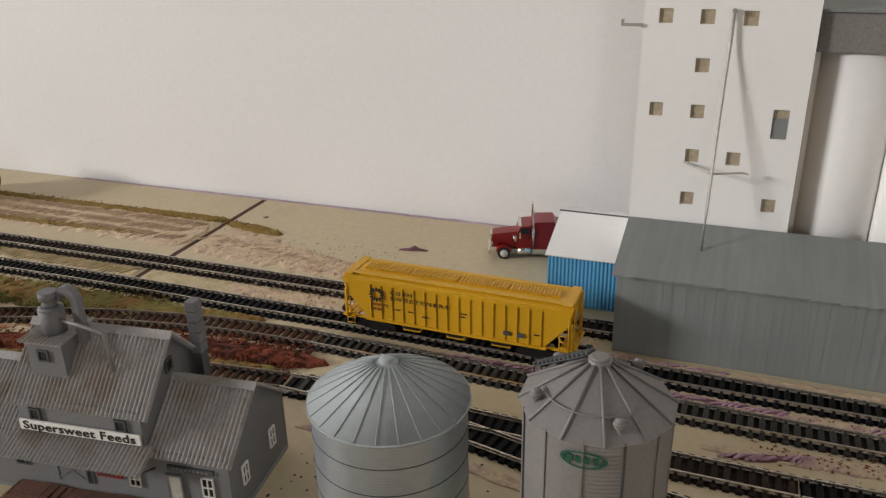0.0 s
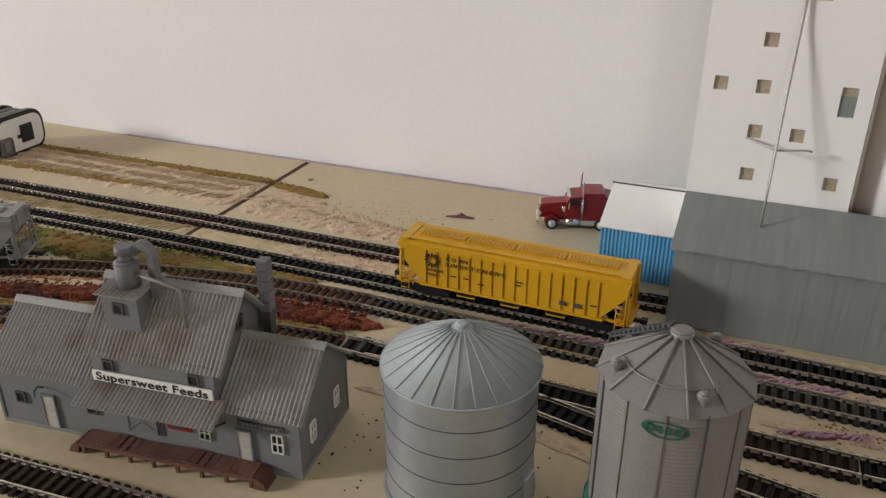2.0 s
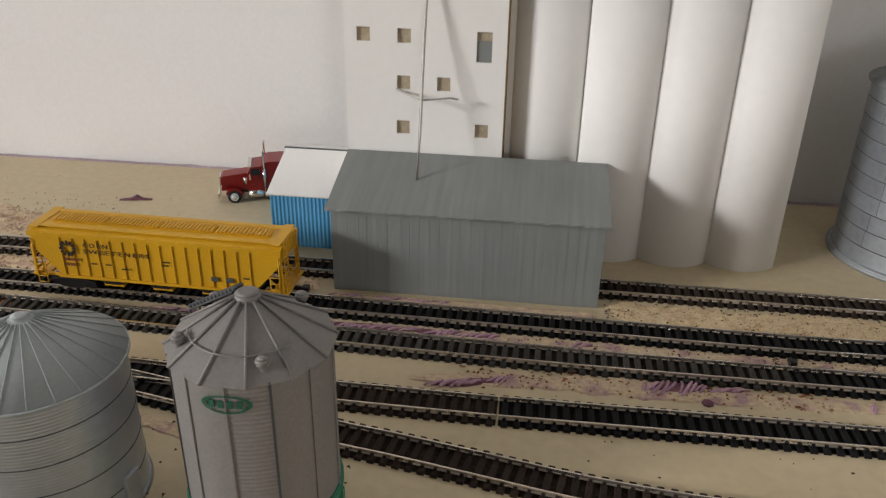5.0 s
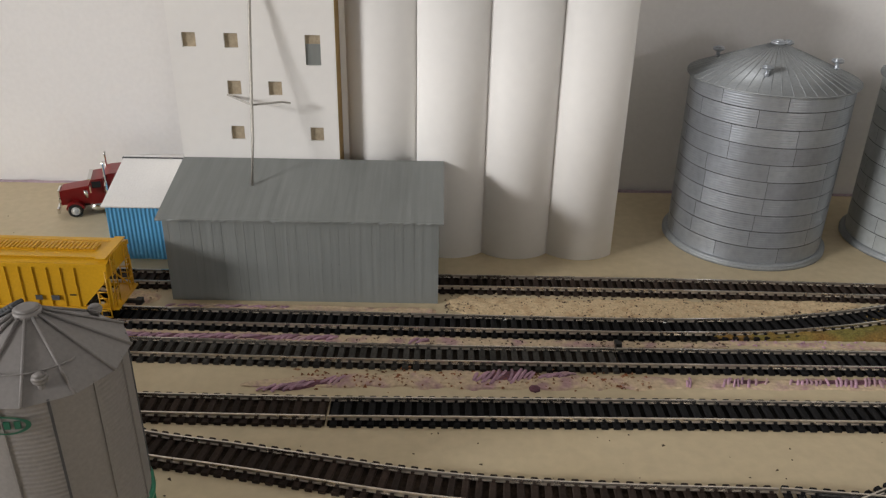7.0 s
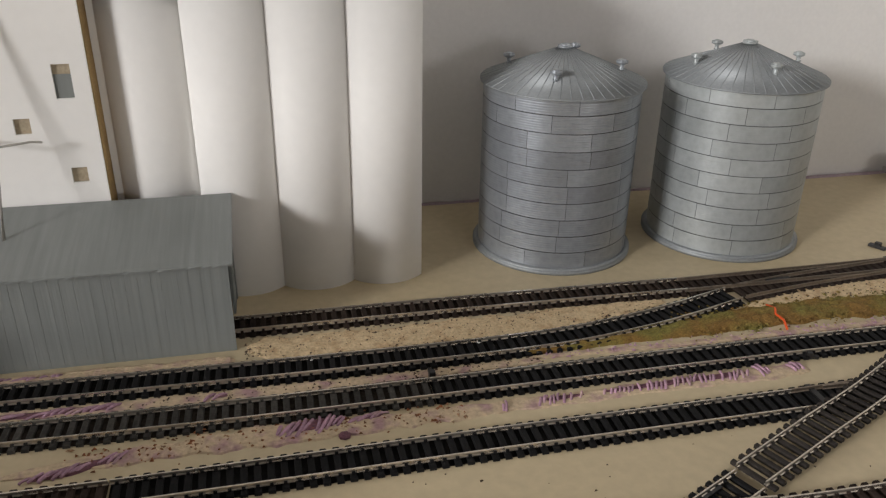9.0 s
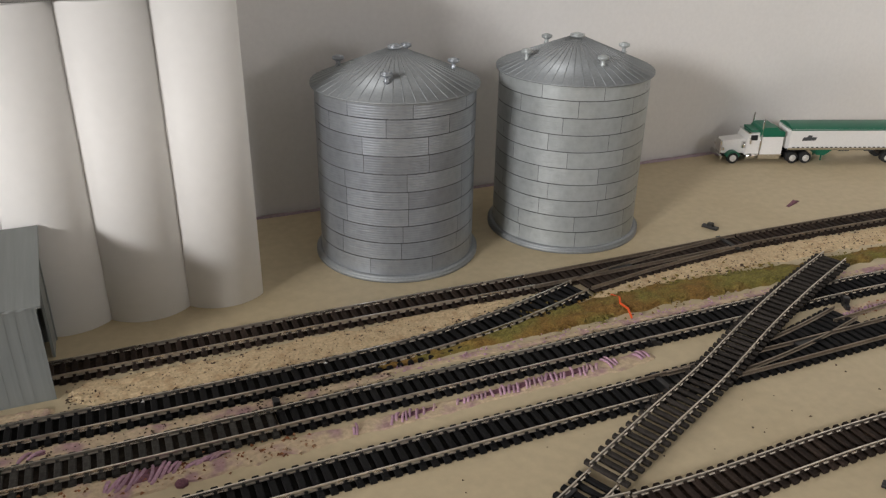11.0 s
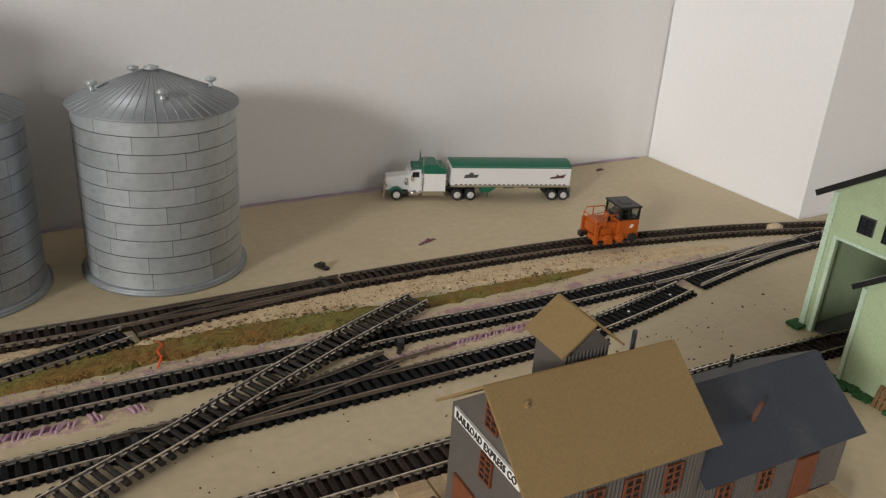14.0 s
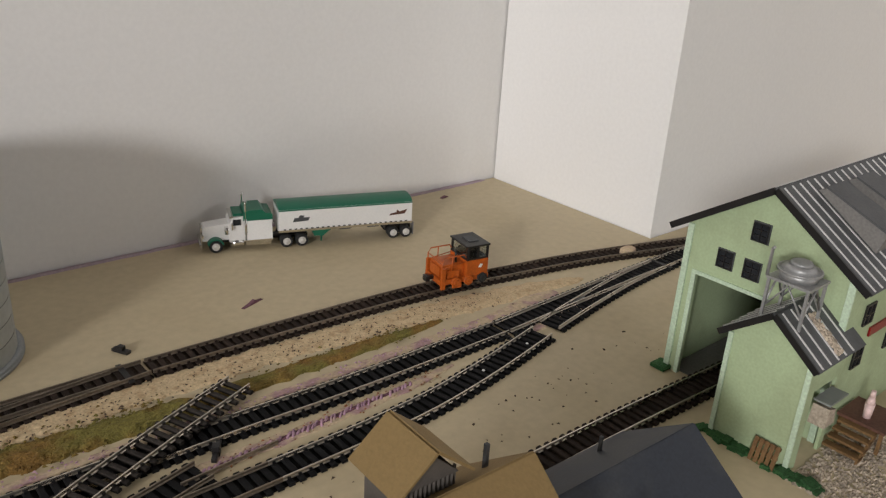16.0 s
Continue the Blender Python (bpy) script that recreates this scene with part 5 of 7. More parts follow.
    if lettered:
        badge = B()
        for i in range(12):
            a = 30 * i
            box(badge, -0.0008, 0.0008, -0.0001, 0.0002, 0.0034, 0.0058, pose(-L + 0.0262, y - 0.0003, 0.0388, 0, a, 0))
            box(badge, -0.0002, 0.0002, -0.0001, 0.0002, 0.0026, 0.0036, pose(-L + 0.0262, y - 0.0003, 0.0388, 0, a, 0))
        part("round_badge", badge, INK, t, "round black spoked badge")
        words("lettering", "CORN", 0.0042, INK, t, pose(-L + 0.0458, y, 0.0420), "black lettering", 0.0001, 1.5, 0.0170)
        words("lettering", "SWEETENERS", 0.0042, INK, t, pose(-L + 0.0597, y, 0.0374), "black lettering", 0.0001, 1.5, 0.0455)
        for x0, z0, w in ((-0.0620, 0.0300, 0.0028), (-0.0580, 0.0300, 0.0028), (-0.0540, 0.0300, 0.0020), (-0.0620, 0.0262, 0.0022), (-0.0590, 0.0262, 0.0040), (-0.0440, 0.0285, 0.0040), (-0.0340, 0.0285, 0.0040), (-0.0230, 0.0262, 0.0050), (0.0060, 0.0340, 0.0050), (0.0060, 0.0315, 0.0040), (0.060, 0.0270, 0.0040)):
            part("stencil_bar", box(B(), x0, x0 + w, y - 0.0002, y + 0.0001, z0, z0 + 0.0009 if x0 > -0.05 else z0 + 0.0020), BROWN if x0 < -0.05 else INK, t)
        for x0, x1 in ((0.0380, 0.0424), (0.0480, 0.0530)):
            part("data_plate", box(B(), x0, x1, y - 0.0002, y + 0.0001, 0.0235, 0.0268), MILLDARK, t, "dark blue data plate")
    return t


GREYCAR = material("light_grey_car_paint", (0.25, 0.245, 0.24), 0.5, spread=0.08, stain=40)
hopper_car(pose(-0.1735, 0.4935, 0.0, 0, 0, -1.2), YELLOW, "yellow covered hopper car standing before the blue shed", True)
hopper_car(pose(-0.6380, 0.3765, 0.0, 0, 0, 24.0), GREYCAR, "light grey covered hopper car on the curved track", False)


def tractor(parent, paint, fender, cabside, low_roof=False):
    """A conventional road tractor, nose towards -x, front axle at x 0, centred on y."""
    W = 0.0130
    part("chassis", box(B(), -0.006, 0.066 if low_roof else 0.083, -0.0050, 0.0050, 0.0065, 0.0090), BLACK, parent)
    hood = B()
    prism(hood, [(-0.0105, 0.0095), (-0.0105, 0.0210), (-0.0090, 0.0225), (0.0125, 0.0250), (0.0125, 0.0095)], 0.0150, pose(0, -0.0075, 0))
    h = part("hood", hood, paint, parent)
    grille = box(B(), -0.0122, -0.0104, -0.0064, 0.0064, 0.0085, 0.0222, None, 0.0005)
    part("grille", grille, CHROME, h, "chrome grille")
    part("bumper", box(B(), -0.0140, -0.0118, -0.0135, 0.0135, 0.0045, 0.0090, None, 0.0006), CHROME, parent, "chrome bumper")
    for s in (-1, 1):
        fd = B()
        arc = [(0.0074 * math.cos(radians(a)), 0.0055 + 0.0078 * math.sin(radians(a))) for a in range(10, 175, 15)]
        inn = [(0.0062 * math.cos(radians(a)), 0.0055 + 0.0063 * math.sin(radians(a))) for a in range(170, 5, -15)]
        prism(fd, arc + inn, 0.0062, pose(0, s * 0.0105 - 0.0031, 0))
        part("fender", fd, fender, parent)
        hl = part("headlight", box(B(), -0.0118, -0.0098, s * 0.0100 - 0.0016, s * 0.0100 + 0.0016, 0.0135, 0.0165, None, 0.0004), CHROME, parent, "chrome headlight")
        part("fuel_tank", cone(B(), 0.0036, 0.0036, 0, 0.012, 20, pose(0.0125, s * 0.0105, 0.0075, 0, 90, 0)), CHROME, parent, "chrome fuel tank")
        part("step", box(B(), 0.0260, 0.0400 if low_roof else 0.0490, s * 0.0110 - 0.0020, s * 0.0110 + 0.0020, 0.0045, 0.0085, None, 0.0004), CHROME, parent)
        st = rod(B(), [(0.0265, s * 0.0125, 0.0085), (0.0265, s * 0.0125, 0.0440), (0.0272, s * 0.0125, 0.0468)], 0.00085, 10)
        stack = part("exhaust_stack", st, CHROME, parent, "chrome exhaust stack")
        part("muffler", cone(B(), 0.0013, 0.0013, 0.015, 0.030, 12, pose(0.0265, s * 0.0125, 0)), CHROME, stack)
        mr = rod(B(), [(0.0150, s * 0.0120, 0.0270), (0.0145, s * 0.0150, 0.0270), (0.0145, s * 0.0150, 0.0215)], 0.0004, 6)
        box(mr, 0.0138, 0.0150, s * 0.0150 - 0.0011, s * 0.0150 + 0.0011, 0.0215, 0.0265)
        part("mirror", mr, CHROME, parent)
        air = cone(B(), 0.0023, 0.0023, 0.0160, 0.0225, 14, pose(0.0105, s * 0.0096, 0))
        part("air_cleaner", air, CHROME, parent)
        part("side_window", box(B(), 0.0155, 0.0225, s * (W - 0.0003) - 0.0005, s * (W - 0.0003) + 0.0005, 0.0245, 0.0300, None, 0.0003), GLASS, parent)
        wheel(0.0058, 0.0046, parent, pose(0, s * 0.0110, 0.0058, 90 if s < 0 else -90, 0, 0))
        for x in (0.0440, 0.0570) if low_roof else (0.0625, 0.0765):
            wheel(0.0058, 0.0075, parent, pose(x, s * 0.0098, 0.0058, 90 if s < 0 else -90, 0, 0))
    cab = B()
    prism(cab, [(0.0120, 0.0090), (0.0120, 0.0250), (0.0150, 0.0312), (0.0245, 0.0322), (0.0245, 0.0090)], 2 * W - 0.001, pose(0, -W + 0.0005, 0))
    part("cab", cab, paint, parent)
    part("windscreen", box(B(), -0.0005, 0.0005, -0.0105, 0.0105, 0.0, 0.0058, pose(0.0129, 0, 0.0253, 0, 26, 0)), GLASS, parent)
    part("sun_visor", box(B(), 0.0128, 0.0158, -0.0120, 0.0120, 0.0312, 0.0322, pose(0, 0, 0)), CHROME, parent)
    sl = B()
    if low_roof:
        prism(sl, [(0.0248, 0.0090), (0.0248, 0.0318), (0.0266, 0.0348), (0.0300, 0.0358), (0.0450, 0.0360), (0.0480, 0.0318), (0.0560, 0.0300), (0.0560, 0.0090)], 2 * W - 0.0004, pose(0, -W + 0.0002, 0))
        part("sleeper", sl, cabside, parent)
        part("sill_trim", box(box(B(), 0.0250, 0.0560, -W - 0.0002, -W + 0.0004, 0.0085, 0.0096), 0.0250, 0.0560, W - 0.0004, W + 0.0002, 0.0085, 0.0096), CHROME, parent)
        return
    prism(sl, [(0.0248, 0.0090), (0.0248, 0.0318), (0.0262, 0.0335), (0.0495, 0.0330), (0.0500, 0.0090)], 2 * W - 0.0004, pose(0, -W + 0.0002, 0))
    part("sleeper", sl, cabside, parent)
    top = B()
    prism(top, [(0.0244, 0.0282), (0.0244, 0.0330), (0.0262, 0.0366), (0.0300, 0.0378), (0.0410, 0.0380), (0.0440, 0.0346), (0.0492, 0.0340), (0.0503, 0.0325), (0.0503, 0.0282)], 2 * W + 0.0006, pose(0, -W - 0.0003, 0))
    part("sleeper_top", top, paint if fender is paint else fender, parent)
    for s in (-1, 1):
        part("sill_trim", box(B(), 0.0250, 0.0500, s * W - 0.0006, s * W + 0.0006, 0.0084, 0.0098), CHROME, parent, "chrome sill strip")
    part("roof_fairing", box(B(), 0.0160, 0.0246, -0.0105, 0.0105, 0.0322, 0.0345, None, 0.0008), fender, parent)


red = thing("semi_tractor", "dark red model semi tractor parked beside the blue shed", "truck", pose(-0.1905, 0.6640, 0, 0, 0, 17))
tractor(red, RED, RED, RED, True)

rig = pose(0.7496, 0.6956, 0, 0, 0, -19.6) @ pose(0, 0.0133, 0)
cabt = thing("semi_tractor", "white and green model semi tractor coupled to a grain trailer", "truck", rig)
tractor(cabt, WHITE, GREEN, WHITE)
tl = thing("grain_trailer", "white model grain trailer with a green roll tarp", "trailer", rig)
T0, T1, TW = 0.0555, 0.1815, 0.0147
part("body", prism(B(), [(-TW, 0.0165), (-TW, 0.0365), (TW, 0.0365), (TW, 0.0165), (TW * 0.6, 0.0145), (-TW * 0.6, 0.0145)], T1 - T0, pose(T1, 0, 0, 0, 0, 90)), WHITE, tl)
for s in (-1, 1):
    part("bottom_rail", box(B(), T0 - 0.0005, T1 + 0.0005, s * TW - 0.0005, s * TW + 0.0007, 0.0150, 0.0170), CHROME, tl)
    lights = B()
    for i in range(24):
        x = T0 + 0.004 + i * 0.0050
        box(lights, x, x + 0.0022, s * (TW + 0.0004) - 0.0005, s * (TW + 0.0004) + 0.0005, 0.0172, 0.0180)
    part("marker_lights", lights, MILLDARK, tl)
    part("side_logo", prism(B(), [(0.0680, 0.0245), (0.0695, 0.0282), (0.0730, 0.0282), (0.0745, 0.0305), (0.0785, 0.0300), (0.0775, 0.0282), (0.0835, 0.0282), (0.0820, 0.0250)], 0.0004, pose(0, s * TW - (0.0004 if s < 0 else 0), 0)), MILLDARK, tl, "dark leaf-shaped mark")
    part("rear_logo", prism(B(), [(0.1590, 0.0240), (0.1605, 0.0258), (0.1660, 0.0268), (0.1665, 0.0295), (0.1690, 0.0272), (0.1765, 0.0292), (0.1740, 0.0250)], 0.0004, pose(0, s * TW - (0.0004 if s < 0 else 0), 0)), RUSTDECK, tl, "thin red and grey mark")
    for x in (0.1640, 0.1766):
        wheel(0.0056, 0.0070, tl, pose(x, s * 0.0098, 0.0056, 90 if s < 0 else -90, 0, 0))
    part("mud_flap", box(B(), 0.1835, 0.1841, s * 0.0098 - 0.0036, s * 0.0098 + 0.0036, 0.0020, 0.0145), ALU, tl)
    part("landing_leg", rod(B(), [(0.0955, s * 0.0080, 0.0150), (0.0955, s * 0.0080, 0.0015)], 0.0009, 8), GREEN, tl)
tarp = B()
prism(tarp, [(TW * math.cos(radians(a)) * 1.03, 0.0352 + 0.0052 * math.sin(radians(a))) for a in range(0, 181, 12)], T1 - T0, pose(T1, 0, 0, 0, 0, 90))
part("tarp", tarp, GREEN, tl, "green roll tarp")
part("frame", box(B(), T0 + 0.004, T1, -0.005, 0.005, 0.0110, 0.0150), BLACK, tl)
for x in (0.118, 0.145):
    part("hopper", prism(B(), [(x - 0.010, 0.0150), (x + 0.010, 0.0150), (x + 0.005, 0.0115), (x - 0.005, 0.0115)], 0.018, pose(0, -0.009, 0)), MILLDARK, tl)
part("axle_frame", box(B(), 0.1580, 0.1830, -0.0065, 0.0065, 0.0070, 0.0110), BLACK, tl)
part("landing_gear_box", prism(B(), [(0.086, 0.0150), (0.106, 0.0150), (0.096, 0.0078), (0.088, 0.0085)], 0.024, pose(0, -0.012, 0)), GREEN, tl, "green hopper flank")

# ---- orange rail mover ----
tm = thing("rail_mover", "orange rail car mover with a black cab on the rear track", "rail mover", pose(0.8850, 0.5275, RAIL_TOP, 0, 0, -10))
part("frame", box(B(), -0.0230, 0.0235, -0.0130, 0.0130, 0.0040, 0.0085, None, 0.0006), ORANGE, tm)
part("hood", box(box(B(), -0.0200, 0.0010, -0.0100, 0.0100, 0.0085, 0.0205, None, 0.0010), -0.0215, -0.0195, -0.0075, 0.0075, 0.0095, 0.0180), ORANGE, tm)
part("engine_cover", box(B(), -0.0165, -0.0040, -0.0118, 0.0118, 0.0085, 0.0150, None, 0.0008), ORANGE, tm)
part("cab_base", box(B(), 0.0010, 0.0220, -0.0138, 0.0138, 0.0085, 0.0225, None, 0.0006), ORANGE, tm)
cabm = part("cab", box(B(), 0.0012, 0.0218, -0.0134, 0.0134, 0.0223, 0.0240), BLACK, tm, "dark glazed cab")
for s in (-1, 1):
    part("pane", box(B(), 0.0030, 0.0205, s * 0.0126 - 0.0002, s * 0.0126 + 0.0002, 0.0240, 0.0338), CLEAR, cabm)
for x in (0.0024, 0.0210):
    part("pane", box(B(), x - 0.0002, x + 0.0002, -0.0118, 0.0118, 0.0240, 0.0338), CLEAR, cabm)
part("seat", box(box(B(), 0.0100, 0.0160, -0.0040, 0.0040, 0.0240, 0.0268, None, 0.0005), 0.0150, 0.0165, -0.0040, 0.0040, 0.0260, 0.0310, None, 0.0004), MILLDARK, cabm)
part("console", box(B(), 0.0035, 0.0060, -0.0080, 0.0060, 0.0240, 0.0290, None, 0.0004), MILLDARK, cabm)
for x in (0.0016, 0.0110, 0.0202):
    for s in (-1, 1):
        part("cab_post", box(B(), x, x + 0.0016, s * 0.0126 - 0.0009, s * 0.0126 + 0.0009, 0.0222, 0.0342), BLACK, cabm)
part("cab_roof", box(B(), 0.0002, 0.0228, -0.0142, 0.0142, 0.0337, 0.0354, None, 0.0006), BLACK, tm, "black cab roof")
part("roof_hatch", box(B(), 0.0070, 0.0160, -0.0060, 0.0060, 0.0354, 0.0361, None, 0.0003), MILLDARK, tm)
rl = B()
for s in (-1, 1):
    rod(rl, [(-0.0215, s * 0.0118, 0.0085), (-0.0215, s * 0.0118, 0.0240), (-0.0190, s * 0.0118, 0.0280), (-0.0010, s * 0.0118, 0.0280), (0.0010, s * 0.0118, 0.0250)], 0.0006, 8)
    rod(rl, [(-0.0120, s * 0.0118, 0.0150), (-0.0120, s * 0.0118, 0.0280)], 0.0005, 8)
    rod(rl, [(-0.0215, s * 0.0118, 0.0185), (0.0005, s * 0.0118, 0.0215)], 0.0004, 8)
rod(rl, [(-0.0215, -0.0118, 0.0240), (-0.0215, 0.0118, 0.0240)], 0.0005, 8)
part("hand_rail", rl, ORANGE, tm)
ex = rod(B(), [(-0.0060, -0.0070, 0.0200), (-0.0060, -0.0070, 0.0310)], 0.0011, 10)
part("exhaust", ex, BLACK, tm)
for x in (-0.0150, 0.0150):
    for s in (-1, 1):
        wheel(0.0048, 0.0022, tm, pose(x, s * 0.0083, 0.0048, 90 if s < 0 else -90, 0, 0), BLACK, MILLDARK)
for x in (-0.0090, 0.0030, 0.0165):
    for s in (-1, 1):
        part("road_wheel", cone(cone(B(), 0.0042, 0.0042, -0.0016, 0.0016, 18), 0.0026, 0.0020, 0.0016, 0.0022, 14), ORANGE if x < 0.01 else RUBBER, tm, m=pose(x, s * 0.0138, 0.0058, 90 if s < 0 else -90, 0, 0))
for s in (-1, 1):
    part("front_arm", box(B(), -0.0222, -0.0185, s * 0.0125 - 0.0014, s * 0.0125 + 0.0014, 0.0005, 0.0190, None, 0.0004), ORANGE, tm)
    part("side_step", box(B(), -0.0120, -0.0040, s * 0.0142 - 0.0010, s * 0.0142 + 0.0010, 0.0010, 0.0045), ORANGE, tm)
part("coupler", box(box(B(), -0.0285, -0.0228, -0.0016, 0.0016, 0.0060, 0.0090), -0.0310, -0.0270, -0.0030, 0.0030, 0.0050, 0.0100, None, 0.0006), BLACK, tm, "black coupler")
part("headlamp", box(B(), -0.0010, 0.0010, -0.0120, -0.0090, 0.0255, 0.0285, None, 0.0003), MILLDARK, tm)
part("side_mark", prism(B(), [(0.0120, 0.0155), (0.0140, 0.0185), (0.0165, 0.0180), (0.0150, 0.0150)], 0.0003, pose(0, -0.0142, 0)), WHITE, tm, "small white mark")

# ---- tape measure ----
def rounded(w, h, r, n=7):
    """A rounded rectangle outline in x and z, standing on z 0."""
    pts = []
    for cx, cz, a0 in ((w / 2 - r, r, -90), (w / 2 - r, h - r, 0), (-w / 2 + r, h - r, 90), (-w / 2 + r, r, 180)):
        pts += [(cx + r * math.cos(radians(a0 + 90 * k / n)), cz + r * math.sin(radians(a0 + 90 * k / n))) for k in range(n + 1)]
    return pts


tape = thing("tape_measure", "black and white tape measure lying on the bench", "tape measure", pose(-0.8213, 0.6285, 0, 0, 0, 92))
part("case", prism(B(), rounded(0.066, 0.045, 0.014), 0.036, pose(0, -0.016, 0)), BLACK, tape, "black rubber case")
part("case_rim", prism(B(), rounded(0.070, 0.047, 0.016), 0.006, pose(0, -0.020, 0)), BLACK, tape)
part("case_rim", prism(B(), rounded(0.070, 0.047, 0.016), 0.006, pose(0, 0.017, 0)), BLACK, tape)
part("face_plate", prism(B(), rounded(0.060, 0.037, 0.011), 0.003, pose(0.001, -0.0215, 0.005)), SIGN, tape, "off-white face plate")
part("face_mark", box(box(B(), -0.001, 0.016, -0.0226, -0.0214, 0.013, 0.033), -0.006, -0.001, -0.0226, -0.0214, 0.019, 0.023), BLACK, tape, "black block mark")
part("lock_button", box(B(), -0.032, -0.015, -0.0240, -0.0214, 0.005, 0.024, None, 0.003), DARKCARD, tape)
part("button_plate", box(B(), -0.029, -0.018, -0.0250, -0.0238, 0.008, 0.021, None, 0.002), ALU, tape)
part("belt_clip", box(B(), -0.018, 0.018, 0.0232, 0.0252, 0.010, 0.038, None, 0.0008), CHROME, tape)
part("top_stripe", box(box(B(), -0.016, 0.012, -0.008, -0.003, 0.0448, 0.0456), -0.012, 0.014, 0.004, 0.009, 0.0448, 0.0456), DARKCARD, tape)


# ---- small building pieces ----
def sash(name, parent, m, w, h, frame_mat, cols=2, rows=2, pane=GLASS, bar=0.0009, deep=0.0012):
    """A window in the x-z plane of m, facing -y: frame with bars, and panes behind."""
    xs = [-w / 2 + w * i / cols for i in range(cols + 1)]
    zs = [-h / 2 + h * i / rows for i in range(rows + 1)]
    k, rim = bar * 0.45, bar * 0.6
    cut = [(xs[i] + k, xs[i + 1] - k, zs[j] + k, zs[j + 1] - k) for i in range(cols) for j in range(rows)]
    bm = holed_panel(-w / 2 - rim, w / 2 + rim, -h / 2 - rim, h / 2 + rim, cut, deep)
    bmesh.ops.translate(bm, verts=bm.verts, vec=(0, -deep, 0))
    f = part(name, bm, frame_mat, parent, m=m)
    for i in range(cols):
        for j in range(rows):
            part("pane", box(B(), xs[i] + k, xs[i + 1] - k, -0.0004, -0.0001, zs[j] + k, zs[j + 1] - k), pane, f)
    return f


def gable(bm, half, wall, ridge, thick, m, base=0.0):
    """A gable wall in the x-z plane of m: width 2 * half."""
    return prism(bm, [(-half, base), (half, base), (half, wall), (0, ridge), (-half, wall)], thick, m)


def lapped(bm, wide, high, pitch, m, lip=0.00022):
    """Clapboards: a wall face with stepped boards, facing -y."""
    n = int(high / pitch)
    prev = None
    for i in range(n):
        z0, z1 = high * i / n, high * (i + 1) / n
        a = [bm.verts.new(m @ Vector(p)) for p in ((0, -lip, z0), (wide, -lip, z0), (wide, 0, z1), (0, 0, z1))]
        bm.faces.new(a)
        b = prev or [bm.verts.new(m @ Vector(p)) for p in ((0, 0, z0), (wide, 0, z0))]
        bm.faces.new((b[0], b[1], a[1], a[0]))
        prev = [a[3], a[2]]
    return bm


# ---- feed mill ----
mill = thing("feed_mill", "grey plastic feed mill with corrugated roofs and a brown loading dock", "feed mill", pose(-0.4144, 0.2541, 0, 0, 0, 6.4))
ML, MD, MW, MR = 0.191, 0.066, 0.0400, 0.0665
part("body_wall", lapped(box(B(), 0, ML, 0.0004, MD, 0, MW), ML, MW, 0.0016, I4), MILLWALL, mill)
part("gable_wall", prism(B(), [(0.0004, MW), (MD, MW), (MD / 2, MR - 0.0012)], 0.002, pose(ML, 0, 0, 0, 0, 90)), MILLWALL, mill)
part("gable_wall", prism(B(), [(0.0004, MW), (MD, MW), (MD / 2, MR - 0.0012)], 0.002, pose(0.002, 0, 0, 0, 0, 90)), MILLWALL, mill)
part("foundation", box(B(), -0.0006, ML + 0.0006, -0.0006, MD + 0.0006, 0, 0.0030), SHEDGREY, mill)
run, rise_m = MD / 2 + 0.003, (MR - MW) * (MD / 2 + 0.003) / (MD / 2)
for x0, x1 in ((-0.0035, 0.0700), (0.1450, 0.1945)):
    part("roof_sheet", ribbed(B(), x1 - x0, run, rise_m, 0.0025, 0.0006, 0.0008, pose(x0, -0.003, MR - rise_m)), MILLROOF, mill)
part("roof_sheet", ribbed(B(), 0.198, -run, rise_m, 0.0025, 0.0006, 0.0008, pose(-0.0035, MD + 0.003, MR - rise_m)), MILLROOF, mill)
for x0, x1 in ((-0.0040, 0.0700), (0.1450, 0.1950)):
    part("ridge_cap", prism(B(), [(MD / 2 - 0.0035, MR - 0.0020), (MD / 2, MR + 0.0012), (MD / 2 + 0.0035, MR - 0.0020), (MD / 2, MR - 0.0006)], x1 - x0, pose(x1, 0, 0, 0, 0, 90)), MILLROOF, mill)
for x in (-0.0005, ML - 0.0012):
    for y in (-0.0008, MD - 0.0009):
        part("corner_board", box(B(), x, x + 0.0017, y, y + 0.0017, 0.003, MW), MILLWALL, mill)
# tower
TU0, TU1, TV, TW1, TR = 0.0705, 0.1446, 0.0600, 0.0630, 0.0940
part("tower_wall", lapped(box(B(), TU0, TU1, -0.0002, TV, MW, TW1), TU1 - TU0, TW1 - MW, 0.0016, pose(TU0, -0.0004, MW)), MILLWALL, mill)
for x in (TU0, TU1 - 0.002):
    part("tower_gable", prism(B(), [(0, TW1), (TV, TW1), (TV / 2, TR - 0.0012)], 0.002, pose(x + 0.002, 0, 0, 0, 0, 90)), MILLWALL, mill)
trun, trise = TV / 2 + 0.003, (TR - TW1) * (TV / 2 + 0.003) / (TV / 2)
part("tower_roof", ribbed(B(), 0.0850, trun, trise, 0.0025, 0.0006, 0.0008, pose(0.0655, -0.003, TR - trise)), MILLROOF, mill)
part("tower_roof", ribbed(B(), 0.0850, -trun, trise, 0.0025, 0.0006, 0.0008, pose(0.0655, TV + 0.003, TR - trise)), MILLROOF, mill)
